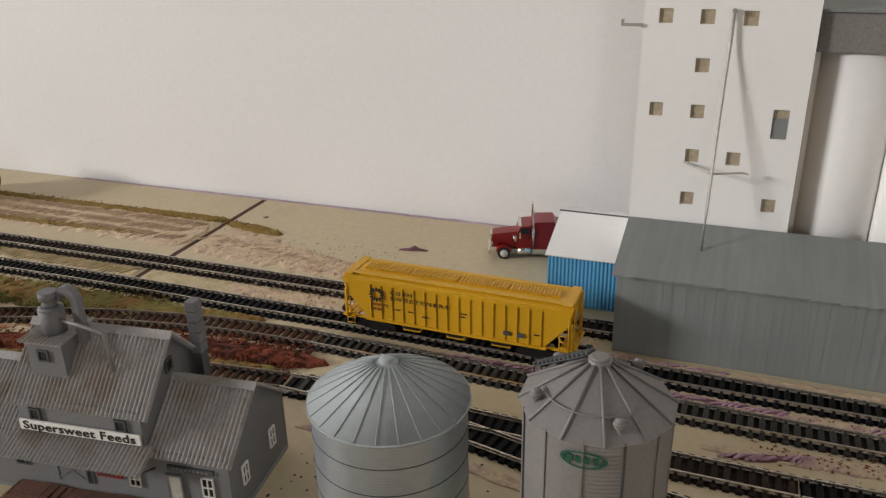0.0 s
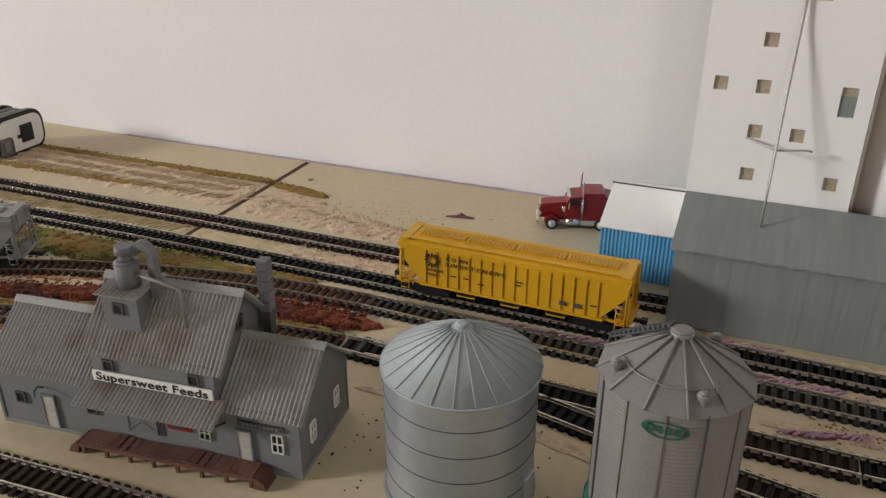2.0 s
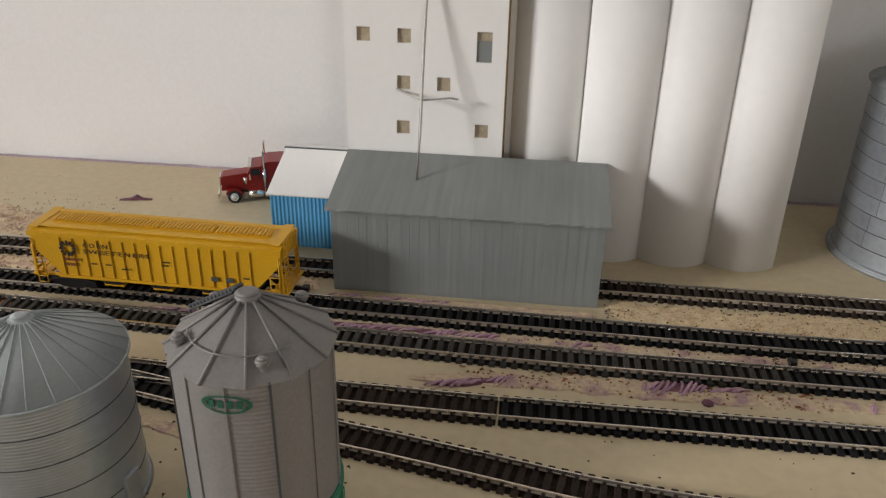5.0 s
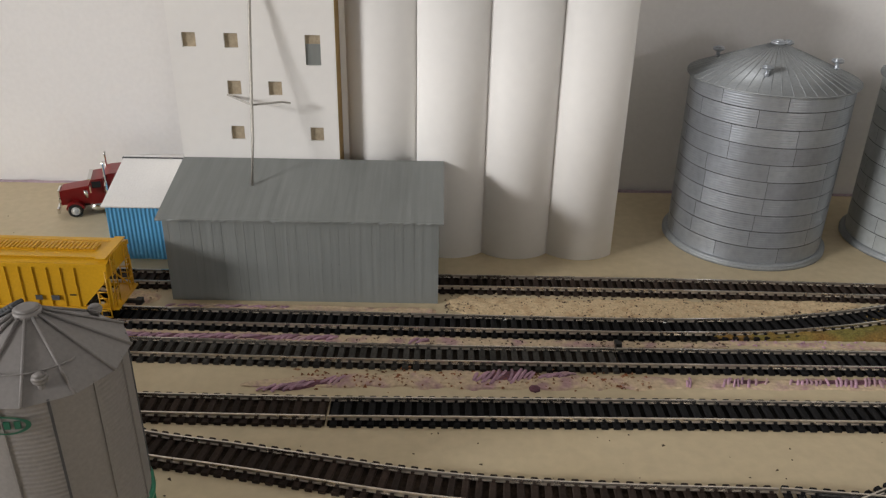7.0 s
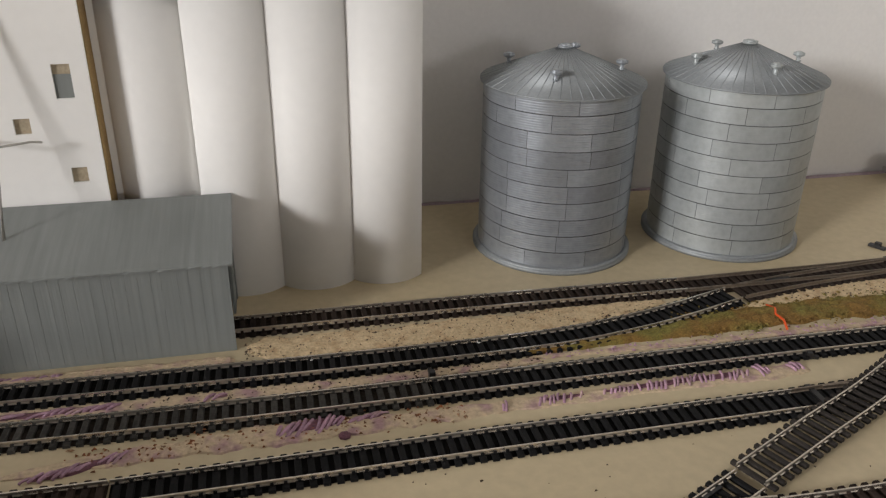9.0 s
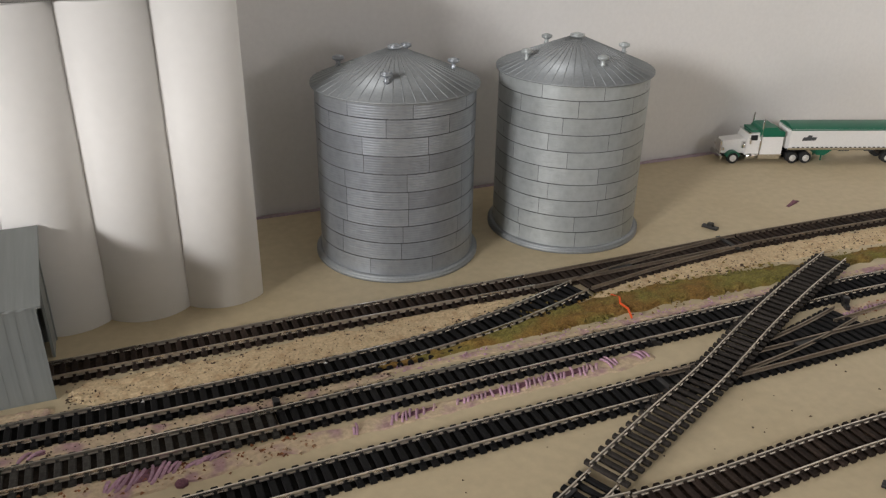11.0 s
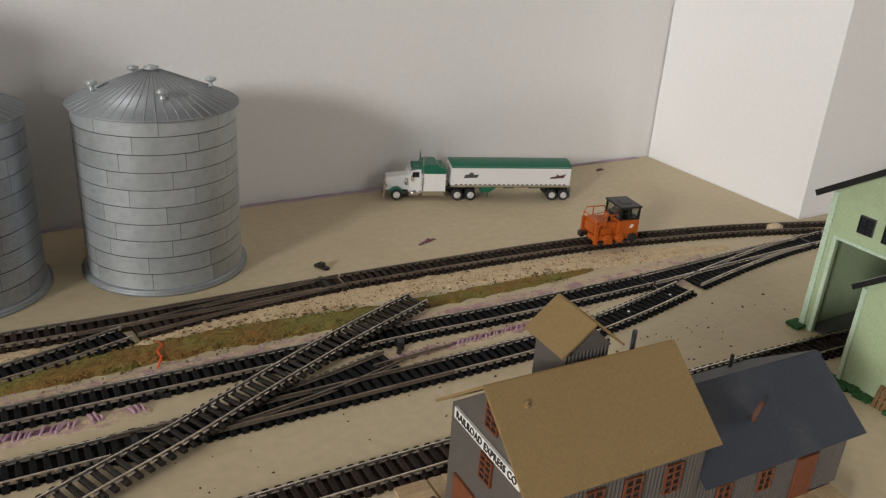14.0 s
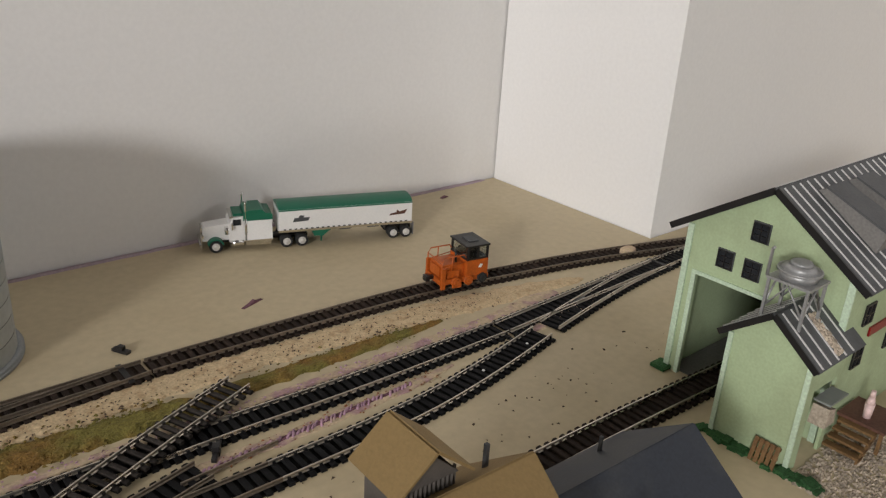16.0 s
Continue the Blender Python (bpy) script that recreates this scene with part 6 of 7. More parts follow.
part("ridge_cap", prism(B(), [(TV / 2 - 0.0035, TR - 0.0024), (TV / 2, TR + 0.0012), (TV / 2 + 0.0035, TR - 0.0024), (TV / 2, TR - 0.0006)], 0.086, pose(0.151, 0, 0, 0, 0, 90)), MILLROOF, mill)
for x in (0.0812, 0.1330):
    sash("window", mill, pose(x, -0.0008, 0.0540), 0.0056, 0.0060, MILLDARK, 1, 1)
sash("window", mill, pose(TU1 + 0.0003, 0.030, 0.0740, 0, 0, 90), 0.0056, 0.0066, MILLDARK, 1, 1)
# cupola on the tower roof
part("cupola_wall", box(B(), 0.0768, 0.0985, 0.0085, 0.0330, 0.0700, 0.0930), MILLWALL, mill)
sash("window", mill, pose(0.0868, 0.0085, 0.0850), 0.0056, 0.0058, MILLDARK, 1, 1)
part("cupola_roof", ribbed(B(), 0.0262, 0.0300, 0.0012, 0.0024, 0.0004, 0.0008, pose(0.0746, 0.0055, 0.0938)), MILLROOF, mill)
cyc = part("cyclone", cone(cone(B(), 0.0062, 0.0066, 0.0946, 0.1085, 24, pose(0.0885, 0.0185, 0)), 0.0066, 0.0045, 0.1085, 0.1095, 24, pose(0.0885, 0.0185, 0)), MILLWALL, mill, "grey dust cyclone")
part("cyclone_cap", cone(cone(B(), 0.0036, 0.0036, 0.1090, 0.1135, 20, pose(0.0885, 0.0185, 0)), 0.0050, 0.0048, 0.1135, 0.1180, 20, pose(0.0885, 0.0185, 0)), MILLWALL, cyc)
arch = B()
for k in range(10):
    a0, a1 = radians(180 - 18 * k), radians(180 - 18 * (k + 1))
    vs = [arch.verts.new((0.0975 + r * math.cos(a), y, 0.1120 + r * math.sin(a) * 1.15)) for a in (a0, a1) for r in (0.0030, 0.0072) for y in (0.0195, 0.0245)]
    for f in ((0, 1, 3, 2), (4, 6, 7, 5), (0, 4, 5, 1), (2, 3, 7, 6), (0, 2, 6, 4), (1, 5, 7, 3)):
        arch.faces.new([vs[i] for i in f])
part("duct_arch", arch, MILLWALL, mill)
part("duct_leg", box(B(), 0.1006, 0.1046, 0.0195, 0.0245, 0.0880, 0.1122), MILLWALL, mill)
part("duct_stay", rod(B(), [(0.1030, 0.0200, 0.1060), (0.1110, 0.0200, 0.0960)], 0.0006, 6), MILLWALL, mill)
part("down_pipe", rod(B(), [(0.0930, 0.0170, 0.1030), (0.1080, 0.0160, 0.1005), (0.1205, 0.0150, 0.0985), (0.1215, 0.0148, 0.0972), (0.1250, 0.0120, 0.0775)], 0.0011, 10), ALU, mill, "pale bent pipe")
# dust chimney at the back
ch = part("chimney", box(B(), 0.1478, 0.1530, 0.0505, 0.0570, 0.0, 0.0975), MILLDARK, mill)
for i in range(5):
    part("chimney_band", box(B(), 0.1473, 0.1535, 0.0500, 0.0575, 0.0700 + 0.0065 * i, 0.0758 + 0.0065 * i, None, 0.0003), MILLWALL, ch)
# canopy over the dock, sign
part("canopy", ribbed(B(), 0.0850, 0.0170, 0.0070, 0.0025, 0.0006, 0.0008, pose(0.0655, -0.0170, 0.0362)), MILLROOF, mill)
for x in (0.067, 0.1085, 0.148):
    part("canopy_bracket", rod(B(), [(x, -0.0005, 0.0290), (x, -0.0150, 0.0358)], 0.0006, 6), MILLDARK, mill)
sb = part("sign_board", box(B(), 0.0708, 0.1440, -0.0026, -0.0012, 0.0438, 0.0502, None, 0.0004), SIGN, mill, "white sign board with black letters")
words("sign_letters", "Supersweet Feeds", 0.0070, INK, sb, pose(0.1074, -0.0028, 0.0470), "black lettering", 0.0002, 1.05, 0.068)
# front openings
def plank_door(parent, m, w, h, mat, frame_mat, cross=False):
    d = part("door", box(B(), -w / 2, w / 2, -0.0008, 0, 0, h), mat, parent, m=m)
    fr = B()
    for x in (-w / 2, w / 2):
        box(fr, x - 0.0005, x + 0.0005, -0.0013, 0, 0, h)
    box(fr, -w / 2 - 0.0005, w / 2 + 0.0005, -0.0014, 0, h - 0.0008, h + 0.0003)
    if cross:
        a = math.degrees(math.atan2(h * 0.8, w))
        for s in (-1, 1):
            box(fr, -math.hypot(w, h * 0.8) / 2, math.hypot(w, h * 0.8) / 2, -0.0012, -0.0002, -0.0005, 0.0005, pose(0, 0, h / 2, 0, s * a, 0))
    part("door_frame", fr, frame_mat, d)
    return d


plank_door(mill, pose(0.1590, -0.0004, 0.0045), 0.0085, 0.0225, PALEDOOR, MILLWALL)
plank_door(mill, pose(0.0350, -0.0004, 0.0030), 0.0085, 0.0225, PALEDOOR, MILLWALL)
plank_door(mill, pose(0.0960, -0.0006, 0.0120), 0.0180, 0.0165, MILLWALL, MILLWALL, True)
# dark strip on the uncut wall for the shade in the door gap
part("doorway_dark_plate", box(B(), 0.1070, 0.1090, -0.0008, 0.0002, 0.0120, 0.0285), MILLDARK, mill)
part("red_plaque", box(B(), 0.1120, 0.1270, -0.0012, -0.0002, 0.0185, 0.0230), RED, mill, "red plaque under the canopy")
pb = B()
for i in range(5):
    box(pb, 0.1145 + 0.0019 * i, 0.1157 + 0.0019 * i, -0.0015, -0.0011, 0.0198, 0.0216)
part("plaque_bars", pb, MILLDARK, mill)
part("name_plaque", box(B(), 0.1560, 0.1830, -0.0014, -0.0002, 0.0300, 0.0330), MILLDARK, mill, "dark name plaque over the door")
pb = B()
for i in range(9):
    box(pb, 0.1590 + 0.0024 * i, 0.1606 + 0.0024 * i, -0.0017, -0.0013, 0.0308, 0.0321)
part("plaque_bars", pb, ALU, mill)
sash("window", mill, pose(0.1785, -0.0004, 0.0218), 0.0062, 0.0115, SIGN, 2, 2, bar=0.00055)
sash("window", mill, pose(0.1350, -0.0004, 0.0200), 0.0062, 0.0090, PALEDOOR, 2, 2, bar=0.00055)
sash("window", mill, pose(0.0160, -0.0004, 0.0205), 0.0058, 0.0062, MILLDARK, 1, 1)
sash("window", mill, pose(0.0640, -0.0004, 0.0220), 0.0058, 0.0062, MILLDARK, 1, 1)
for v in (0.0150, 0.0480):
    sash("window", mill, pose(ML + 0.0004, v, 0.0215, 0, 0, 90), 0.0058, 0.0115, SIGN, 2, 2, bar=0.00055)
part("gooseneck_lamp", rod(B(), [(0.0330, -0.0005, 0.0300), (0.0330, -0.0040, 0.0330), (0.0330, -0.0070, 0.0320), (0.0330, -0.0080, 0.0285)], 0.0006, 8), LEGGREEN, mill, "dark green gooseneck lamp")
part("roof_knob", cone(B(), 0.0030, 0.0016, 0.0630, 0.0690, 14, pose(0.0540, 0.040, 0)), MILLWALL, mill)

dock = thing("loading_dock", "sagging red-brown wooden dock along the mill front", "loading dock", pose(-0.4144, 0.2541, 0, 0, 0, 6.4) @ Matrix.Diagonal((1, 1, 0.78, 1)))
for i in range(22):
    x = 0.0620 + 0.00485 * i
    part("plank", box(B(), x, x + 0.00475, -0.0130, -0.0016, 0.0085, 0.0100), RUSTDECK, dock, m=pose(0, 0, 0.0006 * math.sin(i * 0.6), 1.5 * math.sin(i * 1.3), 0, 0))
part("front_beam", box(B(), 0.0610, 0.1690, -0.0138, -0.0126, 0.0060, 0.0090), RUSTDECK, dock)
for i in range(8):
    x = 0.0630 + i * 0.0148
    part("post", box(B(), x, x + 0.0018, -0.0137, -0.0122, 0, 0.0085), RUSTDECK, dock)
    part("post", box(B(), x, x + 0.0018, -0.0040, -0.0022, 0, 0.0085), RUSTDECK, dock)
part("ramp_end", prism(B(), [(0.1692, 0.0), (0.1692, 0.0098), (0.1750, 0.0060), (0.1765, 0.0)], 0.012, pose(0, -0.0140, 0)), RUSTDECK, dock)
part("ramp_end", prism(B(), [(0.0610, 0.0), (0.0610, 0.0098), (0.0560, 0.0050), (0.0545, 0.0)], 0.012, pose(0, -0.0140, 0)), RUSTDECK, dock)

# ---- freight depot ----
DM = pose(0.5620, 0.2405, 0, 0, 0, -2.0)
dep = thing("freight_depot", "charcoal freight depot with a tan card roof and slate-blue wing", "freight depot", DM)
FL = 0.0120
part("gable_wall", gable(B(), 0.0335, 0.0730 - FL, 0.1005 - FL, 0.003, pose(0.0070, 0, FL, 0, 0, 90)), DEPOTWALL, dep)
part("gable_wall", gable(B(), 0.0335, 0.0730 - FL, 0.1005 - FL, 0.003, pose(0.0985, 0, FL, 0, 0, 90)), DEPOTWALL, dep)
for s in (-1, 1):
    part("side_wall", ribbed(B(), 0.0885, 0.0, 0.0730 - FL, 0.0022, 0.00028, 0.0014, pose(0.0070, s * 0.0335, FL) if s < 0 else pose(0.0955, s * 0.0335, FL, 0, 0, 180)), DEPOTWALL, dep)
    part("roof_slope", box(B(), -0.0020, 0.1010, -0.0005, 0.0500, 0, 0.0014, pose(0, 0, 0.1022) @ (pose(0, 0, 0, -39.0, 0, 0) if s > 0 else pose(0, 0, 0, 39.0, 0, 0) @ pose(0, -0.0495, 0))), TANROOF, dep)
part("roof_stub", cone(cone(B(), 0.0016, 0.0013, 0, 0.0012, 12, pose(0.0140, -0.0095, 0.0955)), 0.0009, 0.0008, 0.0012, 0.0026, 10, pose(0.0140, -0.0095, 0.0955)), TANROOF, dep)
part("roof_post", box(B(), 0.0875, 0.0892, 0.0120, 0.0137, 0.0900, 0.1045), MILLDARK, dep)
part("sign_board", box(B(), -0.0285, 0.0270, -0.0012, 0.0002, -0.0028, 0.0028, pose(0.0034, 0, 0.0712, 0, 0, -90)), SIGN, dep, "white sign board with black letters")
words("sign_letters", "RAILROAD EXPRESS CO", 0.0052, INK, dep, pose(0.0034, 0, 0.0712, 0, 0, -90) @ pose(-0.0007, -0.0014, 0), "black lettering", 0.0002, 1.05, 0.051)
for y, z in ((-0.0012, 0.0870), (0.0, 0.0592)):
    sash("window", dep, pose(0.0038, y, z, 0, 0, -90), 0.0090, 0.0125, BROWN, 2, 4, bar=0.0007)
part("sliding_door", box(B(), -0.0015, 0, 0.0070, 0.0255, FL, 0.0385, pose(0.0040, 0, 0)), BROWN, dep, "red-brown sliding door")
# gable wall is uncut: a black plate gives the doorway's inner shade
part("doorway_dark_plate", box(B(), -0.0004, 0, -0.0080, 0.0070, FL, 0.0375, pose(0.0040, 0, 0)), BLACK, dep, "black plate for the shade inside the open doorway")
part("door_hasp", box(B(), 0.0022, 0.0040, -0.0165, -0.0150, 0.036, 0.040), MILLWALL, dep)
for x in (0.017, 0.036, 0.057, 0.080):
    sash("window", dep, pose(x, -0.0340, 0.0560), 0.0088, 0.0150, BROWN, 2, 4, bar=0.0007)
plank_door(dep, pose(0.0470, -0.0340, FL), 0.0140, 0.0230, BROWN, BROWN)
part("awning", box(B(), 0.0300, 0.0640, -0.0105, 0.0, -0.0004, 0.0004, pose(0, -0.0342, 0.0400, 22, 0, 0)), MILLWALL, dep, "small grey door awning")
# cupola
part("cupola_wall", box(B(), 0.0452, 0.0695, 0.0090, 0.0315, 0.0700, 0.1040), DEPOTWALL, dep)
for y in (0.0092, 0.0335):
    part("cupola_gable", gable(B(), 0.0121, 0.0002, 0.0115, 0.0022, pose(0.05735, y - 0.0022, 0.1040)), DEPOTWALL, dep)
part("cupola_siding", ribbed(B(), 0.0243, 0.0, 0.0300, 0.0020, 0.0004, 0.0008, pose(0.0452, 0.0084, 0.0760)), DEPOTWALL, dep)
for s in (-1, 1):
    part("cupola_roof", box(B(), 0, 0.0222, 0.0040, 0.0345, 0, 0.0011, pose(0.05735, 0, 0.1180) @ (pose(0, 0, 0, 0, 40.0, 0) if s > 0 else pose(0, 0, 0, 0, -40.0, 0) @ pose(-0.0222, 0, 0))), TANROOF, dep)
# wing
WL0, WL1 = 0.0990, 0.2065
part("wing_wall", ribbed(B(), WL1 - WL0, 0.0, 0.0495 - FL, 0.0022, 0.00028, 0.0014, pose(WL0, -0.0325, FL)), DEPOTWALL, dep)
part("wing_wall", box(B(), WL0, WL1, 0.0311, 0.0325, FL, 0.0495), DEPOTWALL, dep)
part("wing_gable", gable(B(), 0.0325, 0.0490 - FL, 0.0715 - FL, 0.0016, pose(WL1, 0, FL, 0, 0, 90)), DEPOTWALL, dep)
for s in (-1, 1):
    part("wing_roof", box(B(), 0.0992, 0.2105, -0.0005, 0.0472, 0, 0.0012, pose(0, 0, 0.0728) @ (pose(0, 0, 0, -35.8, 0, 0) if s > 0 else pose(0, 0, 0, 35.8, 0, 0) @ pose(0, -0.0467, 0))), NAVYROOF, dep, "slate-blue wing roof")
part("stove_pipe", rod(B(), [(0.1440, -0.0195, 0.0550), (0.1450, -0.0200, 0.0620), (0.1470, -0.0205, 0.0700)], 0.0015, 12), RUSTDECK, dep, "rusty brown stove pipe")
part("wing_post", box(B(), 0.1775, 0.1790, 0.0265, 0.0280, 0.0500, 0.0630), MILLDARK, dep)
for x in (0.118, 0.146):
    sash("window", dep, pose(x, -0.0330, 0.0330), 0.0085, 0.0120, BROWN, 2, 3, bar=0.0007)
plank_door(dep, pose(0.1760, -0.0330, FL), 0.0130, 0.0260, BROWN, BROWN)
part("base", box(B(), 0.0060, WL1 - 0.002, -0.0315, 0.0315, 0, FL), DEPOTWALL, dep)

deck = thing("depot_platform", "pale wood platform on splayed legs round the depot", "platform", DM)
for i in range(16):
    y = -0.0600 + i * 0.0072
    part("plank", box(B(), -0.0140, 0.0035, y, y + 0.0069, 0.0095, 0.0118), DECKWOOD, deck)
part("edge_beam", box(B(), 0.0045, 0.0988, -0.0372, -0.0346, 0.0085, 0.0118, None, 0.0004), DECKWOOD, deck)
part("edge_beam", box(B(), 0.0992, 0.1725, -0.0352, -0.0330, 0.0085, 0.0118, None, 0.0004), DECKWOOD, deck)
for i in range(4):
    x = 0.1730 + i * 0.0072
    part("plank", box(B(), x, x + 0.0069, -0.0475, -0.0332, 0.0095, 0.0118), DECKWOOD, deck)
for i in range(10):
    x = 0.0050 + i * 0.0076
    part("plank", box(B(), x, x + 0.0073, 0.0345, 0.0545, 0.0095, 0.0118), DECKWOOD, deck)
for y in (-0.055, -0.028, 0.0, 0.028, 0.050):
    part("leg", prism(B(), [(-0.0015, 0), (0.0015, 0), (0.0024, 0.0095), (-0.0024, 0.0095)], 0.0022, pose(-0.0120, y, 0)), DECKWOOD, deck)
for i in range(9):
    x = 0.012 + i * 0.024
    if i < 7:
        part("leg", prism(B(), [(-0.0015, 0), (0.0015, 0), (0.0026, 0.0095), (-0.0026, 0.0095)], 0.0022, pose(x, -0.0370 if i < 4 else -0.0351, 0)), DECKWOOD, deck)
        part("skid", box(B(), x + 0.002, x + 0.020, -0.0366 if i < 4 else -0.0348, -0.0350 if i < 4 else -0.0332, 0, 0.0018), RUSTDECK, deck, "dark brown skid under the platform")
    if i < 4:
        part("leg", prism(B(), [(-0.0015, 0), (0.0015, 0), (0.0026, 0.0095), (-0.0026, 0.0095)], 0.0022, pose(x, 0.0500, 0)), DECKWOOD, deck)
for x, y in ((0.1748, -0.0468), (0.1985, -0.0468), (0.1985, -0.0358)):
    part("leg", prism(B(), [(-0.0015, 0), (0.0015, 0), (0.0026, 0.0095), (-0.0026, 0.0095)], 0.0022, pose(x, y, 0)), DECKWOOD, deck)
for y in (-0.0415, -0.014, 0.014, 0.039):
    part("skid", box(B(), -0.0010, 0.0010, -0.0125, 0.0125, 0, 0.0018, pose(-0.0085, y, 0.0022, 9, 0, 0)), RUSTDECK, deck, "dark brown skid under the platform")
solid("crate", box(box(B(), -0.0035, 0.0035, -0.0030, 0.0030, 0, 0.0050, None, 0.0006), -0.0025, 0.0025, -0.0022, 0.0022, 0.005, 0.0062), RUSTDECK, "small brown crate on the depot platform", "crate", DM @ pose(-0.0030, 0.0330, 0.0118, 0, 0, 20))

# ---- mint green shop ----
SM = pose(0.9220, 0.2867, 0)
shop = thing("green_shop", "mint green engine shop with a striped charcoal roof", "engine shop", SM)
HW, WZ, RZ, LEN = 0.0560, 0.1120, 0.1490, 0.2000
bm = B()
prism(bm, [(-HW, 0), (-0.0445, 0), (-0.0445, 0.0770), (0.0050, 0.0770), (0.0050, 0), (HW, 0), (HW, WZ), (0.0, RZ), (-HW, WZ)], 0.0025, pose(0, 0, 0, 0, 0, -90))
part("front_wall", bm, MINT, shop)
part("side_wall", box(B(), 0.0026, LEN, HW - 0.0025, HW, 0, WZ), MINT, shop)
part("side_wall", box(B(), 0.0026, LEN, -HW, -HW + 0.0025, 0, WZ), MINT, shop)
part("back_wall", prism(B(), [(-HW, 0), (HW, 0), (HW, WZ), (0.0, RZ), (-HW, WZ)], 0.0025, pose(LEN, 0, 0, 0, 0, -90)), MINT, shop)
part("floor_slab", box(B(), 0.003, LEN, -HW + 0.003, HW - 0.003, 0, 0.0006), DARKCARD, shop)
for y in (HW - 0.0042, -HW):
    part("corner_trim", box(B(), -0.0014, 0.0, y, y + 0.0042, 0, WZ - 0.002), MINTTRIM, shop)
part("door_trim", box(box(B(), -0.0012, 0, 0.0445, 0.0475, 0, 0.0795), -0.0012, 0, -0.0080, 0.0445, 0.0770, 0.0795), MINTTRIM, shop)
ang = math.degrees(math.atan2(RZ - WZ, HW))
slope = 0.0790
for s in (-1, 1):
    q = pose(0, 0, RZ + 0.0006) @ (pose(0, 0, 0, -ang, 0, 0) if s > 0 else pose(0, 0, 0, ang, 0, 0) @ pose(0, -slope, 0))
    part("rake_board", box(B(), -0.0074, -0.0061, 0.0005, slope, -0.0022, 0.0022, q), BLACK, shop, "black roof edge board")
    rf = part("roof_slope", box(B(), -0.0060, LEN + 0.004, 0, slope, 0, 0.0018, q), CHARROOF, shop)
    for i in range(22):
        x = -0.002 + i * 0.0092
        part("seam", box(B(), x, x + 0.0010, 0.001, slope - 0.001, 0.0017, 0.0024, q), RIM, rf, "pale standing seam")
for (y, z) in ((0.0064, 0.1192), (0.0261, 0.0941), (0.0072, 0.0933)):
    part("window_frame", box(B(), -0.0010, 0.0002, y - 0.0060, y + 0.0060, z - 0.0066, z + 0.0066), MILLDARK, shop)
    sash("window", shop, pose(-0.0008, y, z, 0, 0, -90), 0.0100, 0.0112, BLACK, 2, 3, bar=0.0006)
for x, z in ((0.028, 0.082), (0.028, 0.052), (0.075, 0.082), (0.075, 0.052)):
    sash("window", shop, pose(x, -HW - 0.0002, z), 0.0120, 0.0130, BLACK, 2, 2)
part("red_sign", box(B(), 0.036, 0.066, -HW - 0.0014, -HW - 0.0002, 0.0640, 0.0700), RED, shop, "red sign on the side wall")
for x0 in (0.030, 0.070):
    # long low dormers: a sloping lid over cheeks, seated on the roof slope
    dq = pose(0, 0, RZ + 0.0006) @ pose(0, 0, 0, ang, 0, 0) @ pose(0, -slope, 0)
    dorm = part("dormer", prism(B(), [(0.020, 0.0016), (0.070, 0.0016), (0.066, 0.0075), (0.024, 0.0155)], 0.020, dq @ pose(x0 + 0.020, 0, 0, 0, 0, 90)), DARKCARD, shop, "dark grey dormer")
    part("dormer_lid", prism(B(), [(0.0200, 0.0160), (0.0672, 0.0072), (0.0676, 0.0084), (0.0204, 0.0174)], 0.024, dq @ pose(x0 + 0.022, 0, 0, 0, 0, 90)), CHARROOF, dorm)
part("foot_turf", box(B(), -0.009, 0.004, HW - 0.006, HW + 0.006, 0, 0.0032, None, 0.0012), TURF, shop)
# annex
AX, AC, AH, AW, AR = -0.0420, -0.0342, 0.0262, 0.0725, 0.0925
part("annex_front", gable(B(), AH, AW, AR, 0.002, pose(AX, AC, 0, 0, 0, -90)), MINT, shop)
part("annex_side", box(B(), AX + 0.002, 0, AC + AH - 0.002, AC + AH, 0, AW), MINT, shop)
part("annex_side", box(box(box(B(), AX + 0.002, AX + 0.008, AC - AH, AC - AH + 0.002, 0, AW), AX + 0.008, 0, AC - AH, AC - AH + 0.002, 0.052, AW), -0.006, 0, AC - AH, AC - AH + 0.002, 0, 0.052), MINT, shop)
part("annex_inner", box(B(), AX + 0.008, -0.006, AC - AH + 0.012, AC - AH + 0.014, 0, 0.052), MINTTRIM, shop)
for y in (AC + AH - 0.0030, AC - AH):
    part("corner_trim", box(B(), AX - 0.0014, AX - 0.0002, y, y + 0.0030, 0, AW - 0.002), MINTTRIM, shop)
a2 = math.degrees(math.atan2(AR - AW, AH))
for s in (-1, 1):
    q = pose(0, AC, AR + 0.0004) @ (pose(0, 0, 0, -a2, 0, 0) if s > 0 else pose(0, 0, 0, a2, 0, 0) @ pose(0, -0.0385, 0))
    part("rake_board", box(B(), AX - 0.0062, AX - 0.0051, 0.0005, 0.0385, -0.0018, 0.0020, q), BLACK, shop, "black roof edge board")
    rf = part("annex_roof", box(B(), AX - 0.0050, 0.0 if s > 0 else 0.010, 0, 0.0385, 0, 0.0016, q), CHARROOF, shop)
    for i in range(5):
        x = AX - 0.001 + i * 0.0092
        part("seam", box(B(), x, x + 0.0010, 0.001, 0.0375, 0.0015, 0.0022, q), RIM, rf, "pale standing seam")
part("awning", box(B(), AX + 0.010, -0.010, AC - AH - 0.0100, AC - AH, 0, 0.0012, pose(0, 0, 0) @ pose(0, 0, 0.0460) @ pose(0, 0, 0)), SHEDGREY, shop)
part("feed_box", prism(B(), [(0, 0.030), (0.012, 0.030), (0.010, 0.040), (0.002, 0.042)], 0.010, pose(AX + 0.012, AC - AH - 0.009, 0)), STONE, shop)
gravel = B()
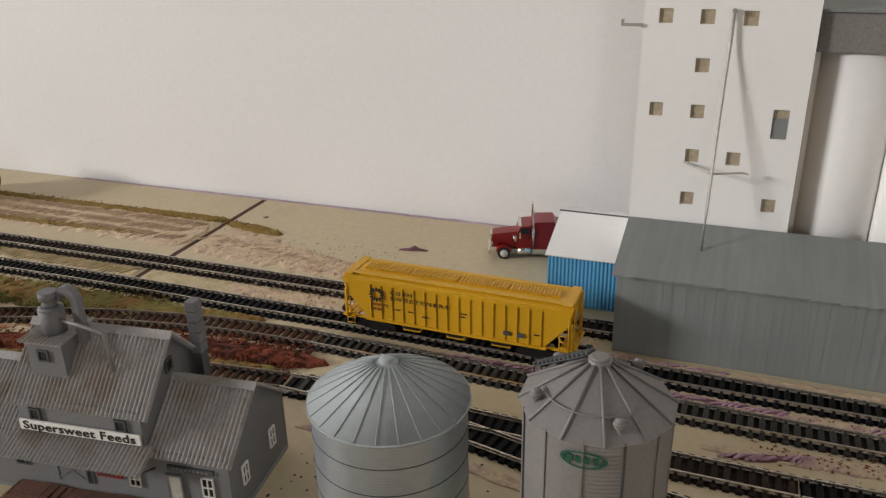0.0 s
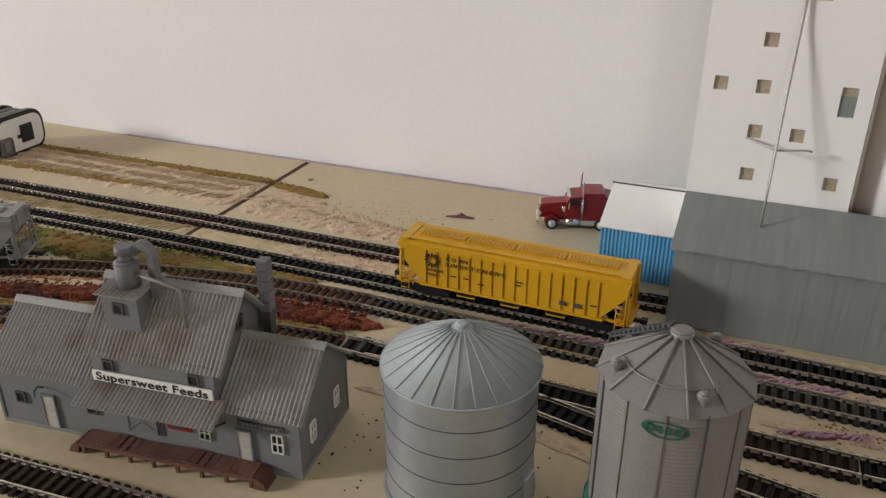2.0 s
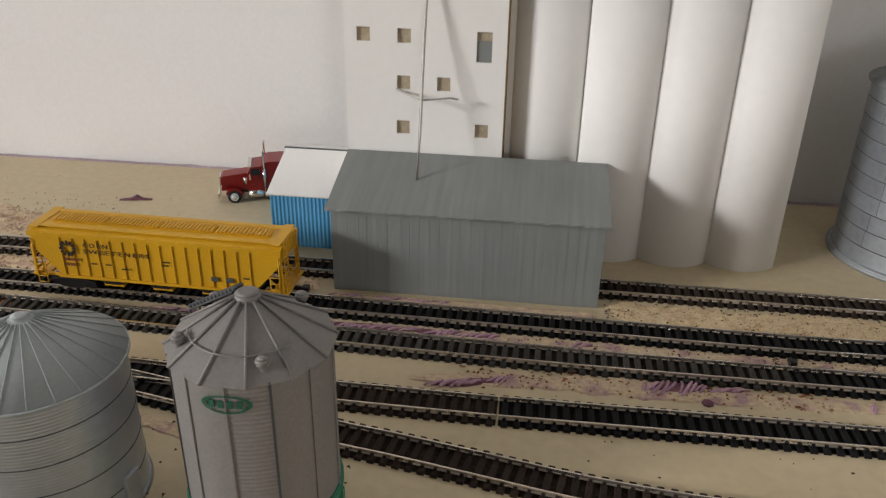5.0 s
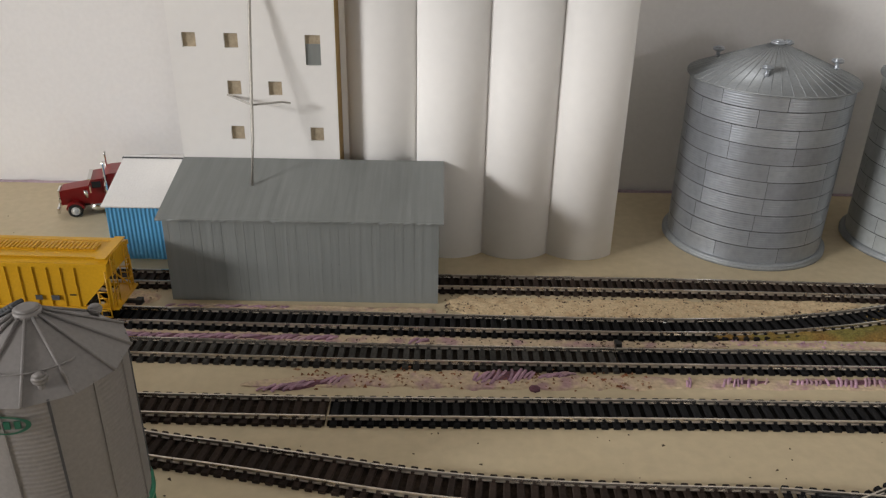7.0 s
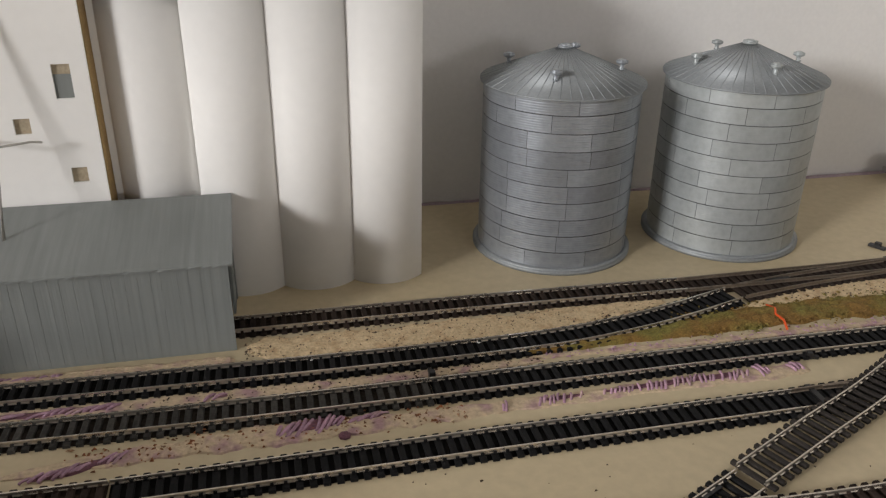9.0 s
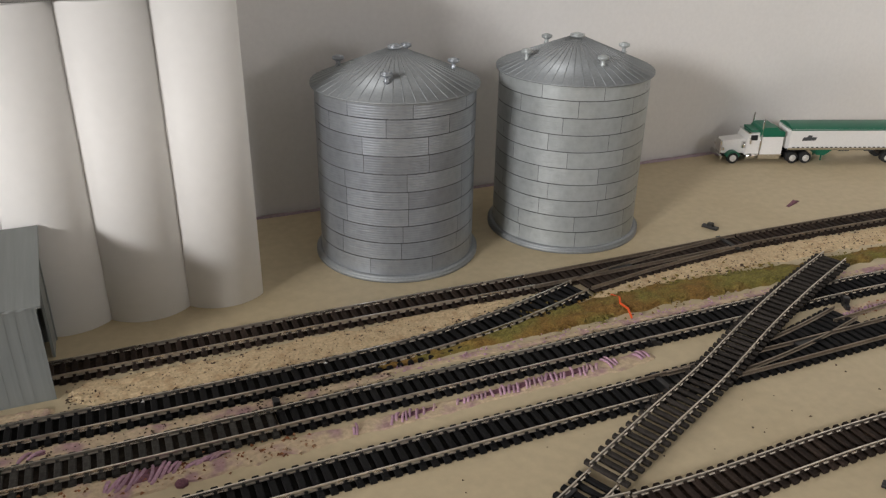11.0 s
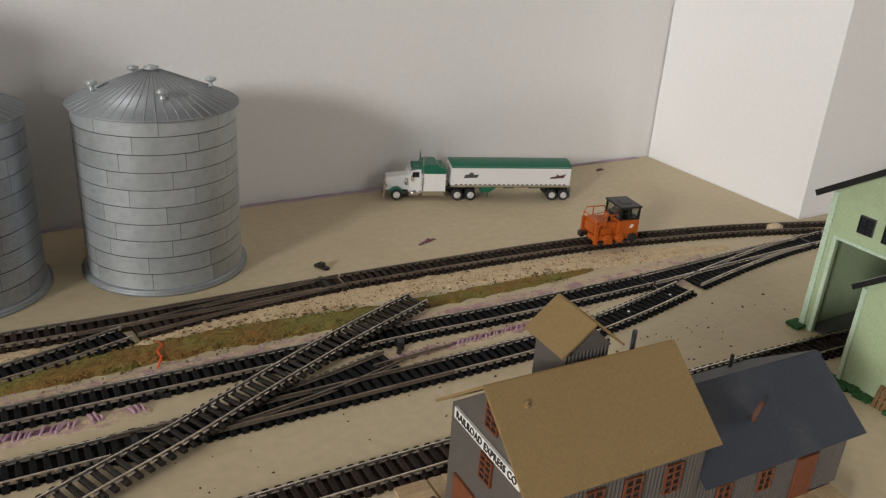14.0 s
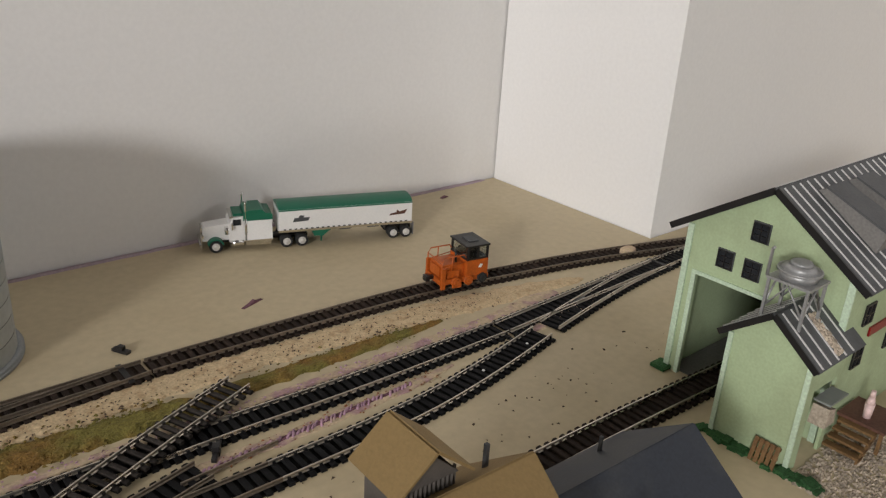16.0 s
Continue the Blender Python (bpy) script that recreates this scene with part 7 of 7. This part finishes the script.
rr = random.Random(7)
q = pose(0, AC, AR + 0.0004) @ pose(0, 0, 0, a2, 0, 0) @ pose(0, -0.0385, 0)
for i in range(160):
    s = rr.uniform(0.0006, 0.0012)
    box(gravel, -s, s, -s, s, 0, s * 1.4, q @ pose(AX + 0.0225 + rr.uniform(-0.0030, 0.0030), rr.uniform(0.004, 0.030), 0.0014, rr.uniform(0, 40), rr.uniform(0, 40), rr.uniform(0, 90)))
part("roof_gravel", gravel, STONE, shop, "pale gravel between two roof seams")

tank = thing("water_tank", "small silver water tank on a grey truss stand", "water tank", SM @ pose(-0.0290, AC, AR - 0.0040))
for sx in (-1, 1):
    for sy in (-1, 1):
        part("leg", box(B(), sx * 0.0105 - 0.0008, sx * 0.0105 + 0.0008, sy * 0.0115 - 0.0008, sy * 0.0115 + 0.0008, -0.0045, 0.0220), TANKGREY, tank)
    part("brace", rod(B(), [(sx * 0.0105, -0.0115, 0.0040), (sx * 0.0105, 0.0, 0.0205), (sx * 0.0105, 0.0115, 0.0040)], 0.0007, 6), TANKGREY, tank)
    part("brace", rod(B(), [(-0.0105, sx * 0.0115, 0.0040), (0, sx * 0.0115, 0.0205), (0.0105, sx * 0.0115, 0.0040)], 0.0007, 6), TANKGREY, tank)
part("stand_top", box(B(), -0.0120, 0.0120, -0.0130, 0.0130, 0.0215, 0.0230), TANKGREY, tank)
part("tank_shell", cone(cone(cone(B(), 0.0105, 0.0112, 0.0230, 0.0275, 32), 0.0125, 0.0122, 0.0275, 0.0288, 32), 0.0112, 0.0060, 0.0288, 0.0318, 32), TANKGREY, tank)
part("tank_lid", cone(B(), 0.0068, 0.0055, 0.0318, 0.0332, 24), TANKGREY, tank)
part("fill_pipe", rod(B(), [(-0.0110, 0.0130, 0.0230), (-0.0110, 0.0130, 0.0390), (-0.0110, 0.0120, 0.0402)], 0.0010, 8), TANKGREY, tank)

turf = B()
rr = random.Random(9)
for i in range(26):
    x, y = 0.8770 + rr.uniform(-0.003, 0.002), 0.2820 - i * 0.0030
    box(turf, -0.004, 0.004, -0.0028, 0.0028, 0, rr.uniform(0.0015, 0.0032), pose(x, y, 0, 0, 0, rr.uniform(-25, 25)))
solid("turf_edge", turf, TURF, "dark green turf edging along the shop annex", "turf", kind="stuff")
scatter("shop_gravel", rect(0.872, 0.965, 0.150, 0.224), 2600, 0.0013, STONE, "pale gravel yard beside the shop", 72)
pal = thing("pallet", "small brown wooden pallet leaning on the annex wall", "pallet", SM @ pose(AX - 0.0062, AC - 0.0130, 0, 0, -72, 0) @ pose(0, 0, 0))
for i in range(5):
    part("slat", box(B(), 0.0, 0.0150, -0.0080 + 0.0034 * i, -0.0056 + 0.0034 * i, 0.0012, 0.0022), TANWOOD, pal)
for x in (0.0005, 0.0065, 0.0125):
    part("bearer", box(B(), x, x + 0.0018, -0.0080, 0.0080, 0, 0.0012), TANWOOD, pal)
steps = thing("wood_steps", "small brown wooden stair and landing at the shop side", "steps", SM @ pose(-0.002, -HW - 0.001, 0))
for i in range(4):
    part("tread", box(B(), 0.0 + 0.005 * i, 0.0055 + 0.005 * i, -0.026, -0.004, 0.003 + 0.0035 * i, 0.0045 + 0.0035 * i), TANWOOD, steps)
part("landing", box(B(), 0.0200, 0.0500, -0.030, -0.001, 0.0150, 0.0170), RUSTDECK, steps)
for x in (0.021, 0.047):
    for y in (-0.029, -0.004):
        part("post", box(B(), x, x + 0.002, y, y + 0.002, 0, 0.0150), TANWOOD, steps)
part("stringer", prism(B(), [(0, 0), (0.004, 0), (0.022, 0.013), (0.020, 0.015), (0, 0.003)], 0.0014, pose(0, -0.026, 0)), TANWOOD, steps)
solid("figurine", cone(cone(cone(B(), 0.0024, 0.0030, 0, 0.0100, 12), 0.0030, 0.0016, 0.0100, 0.0150, 12), 0.0018, 0.0014, 0.0150, 0.0190, 12), PINK, "plain pale pink peg-like miniature on the landing", "figurine", SM @ pose(0.0270, -HW - 0.016, 0.0170))
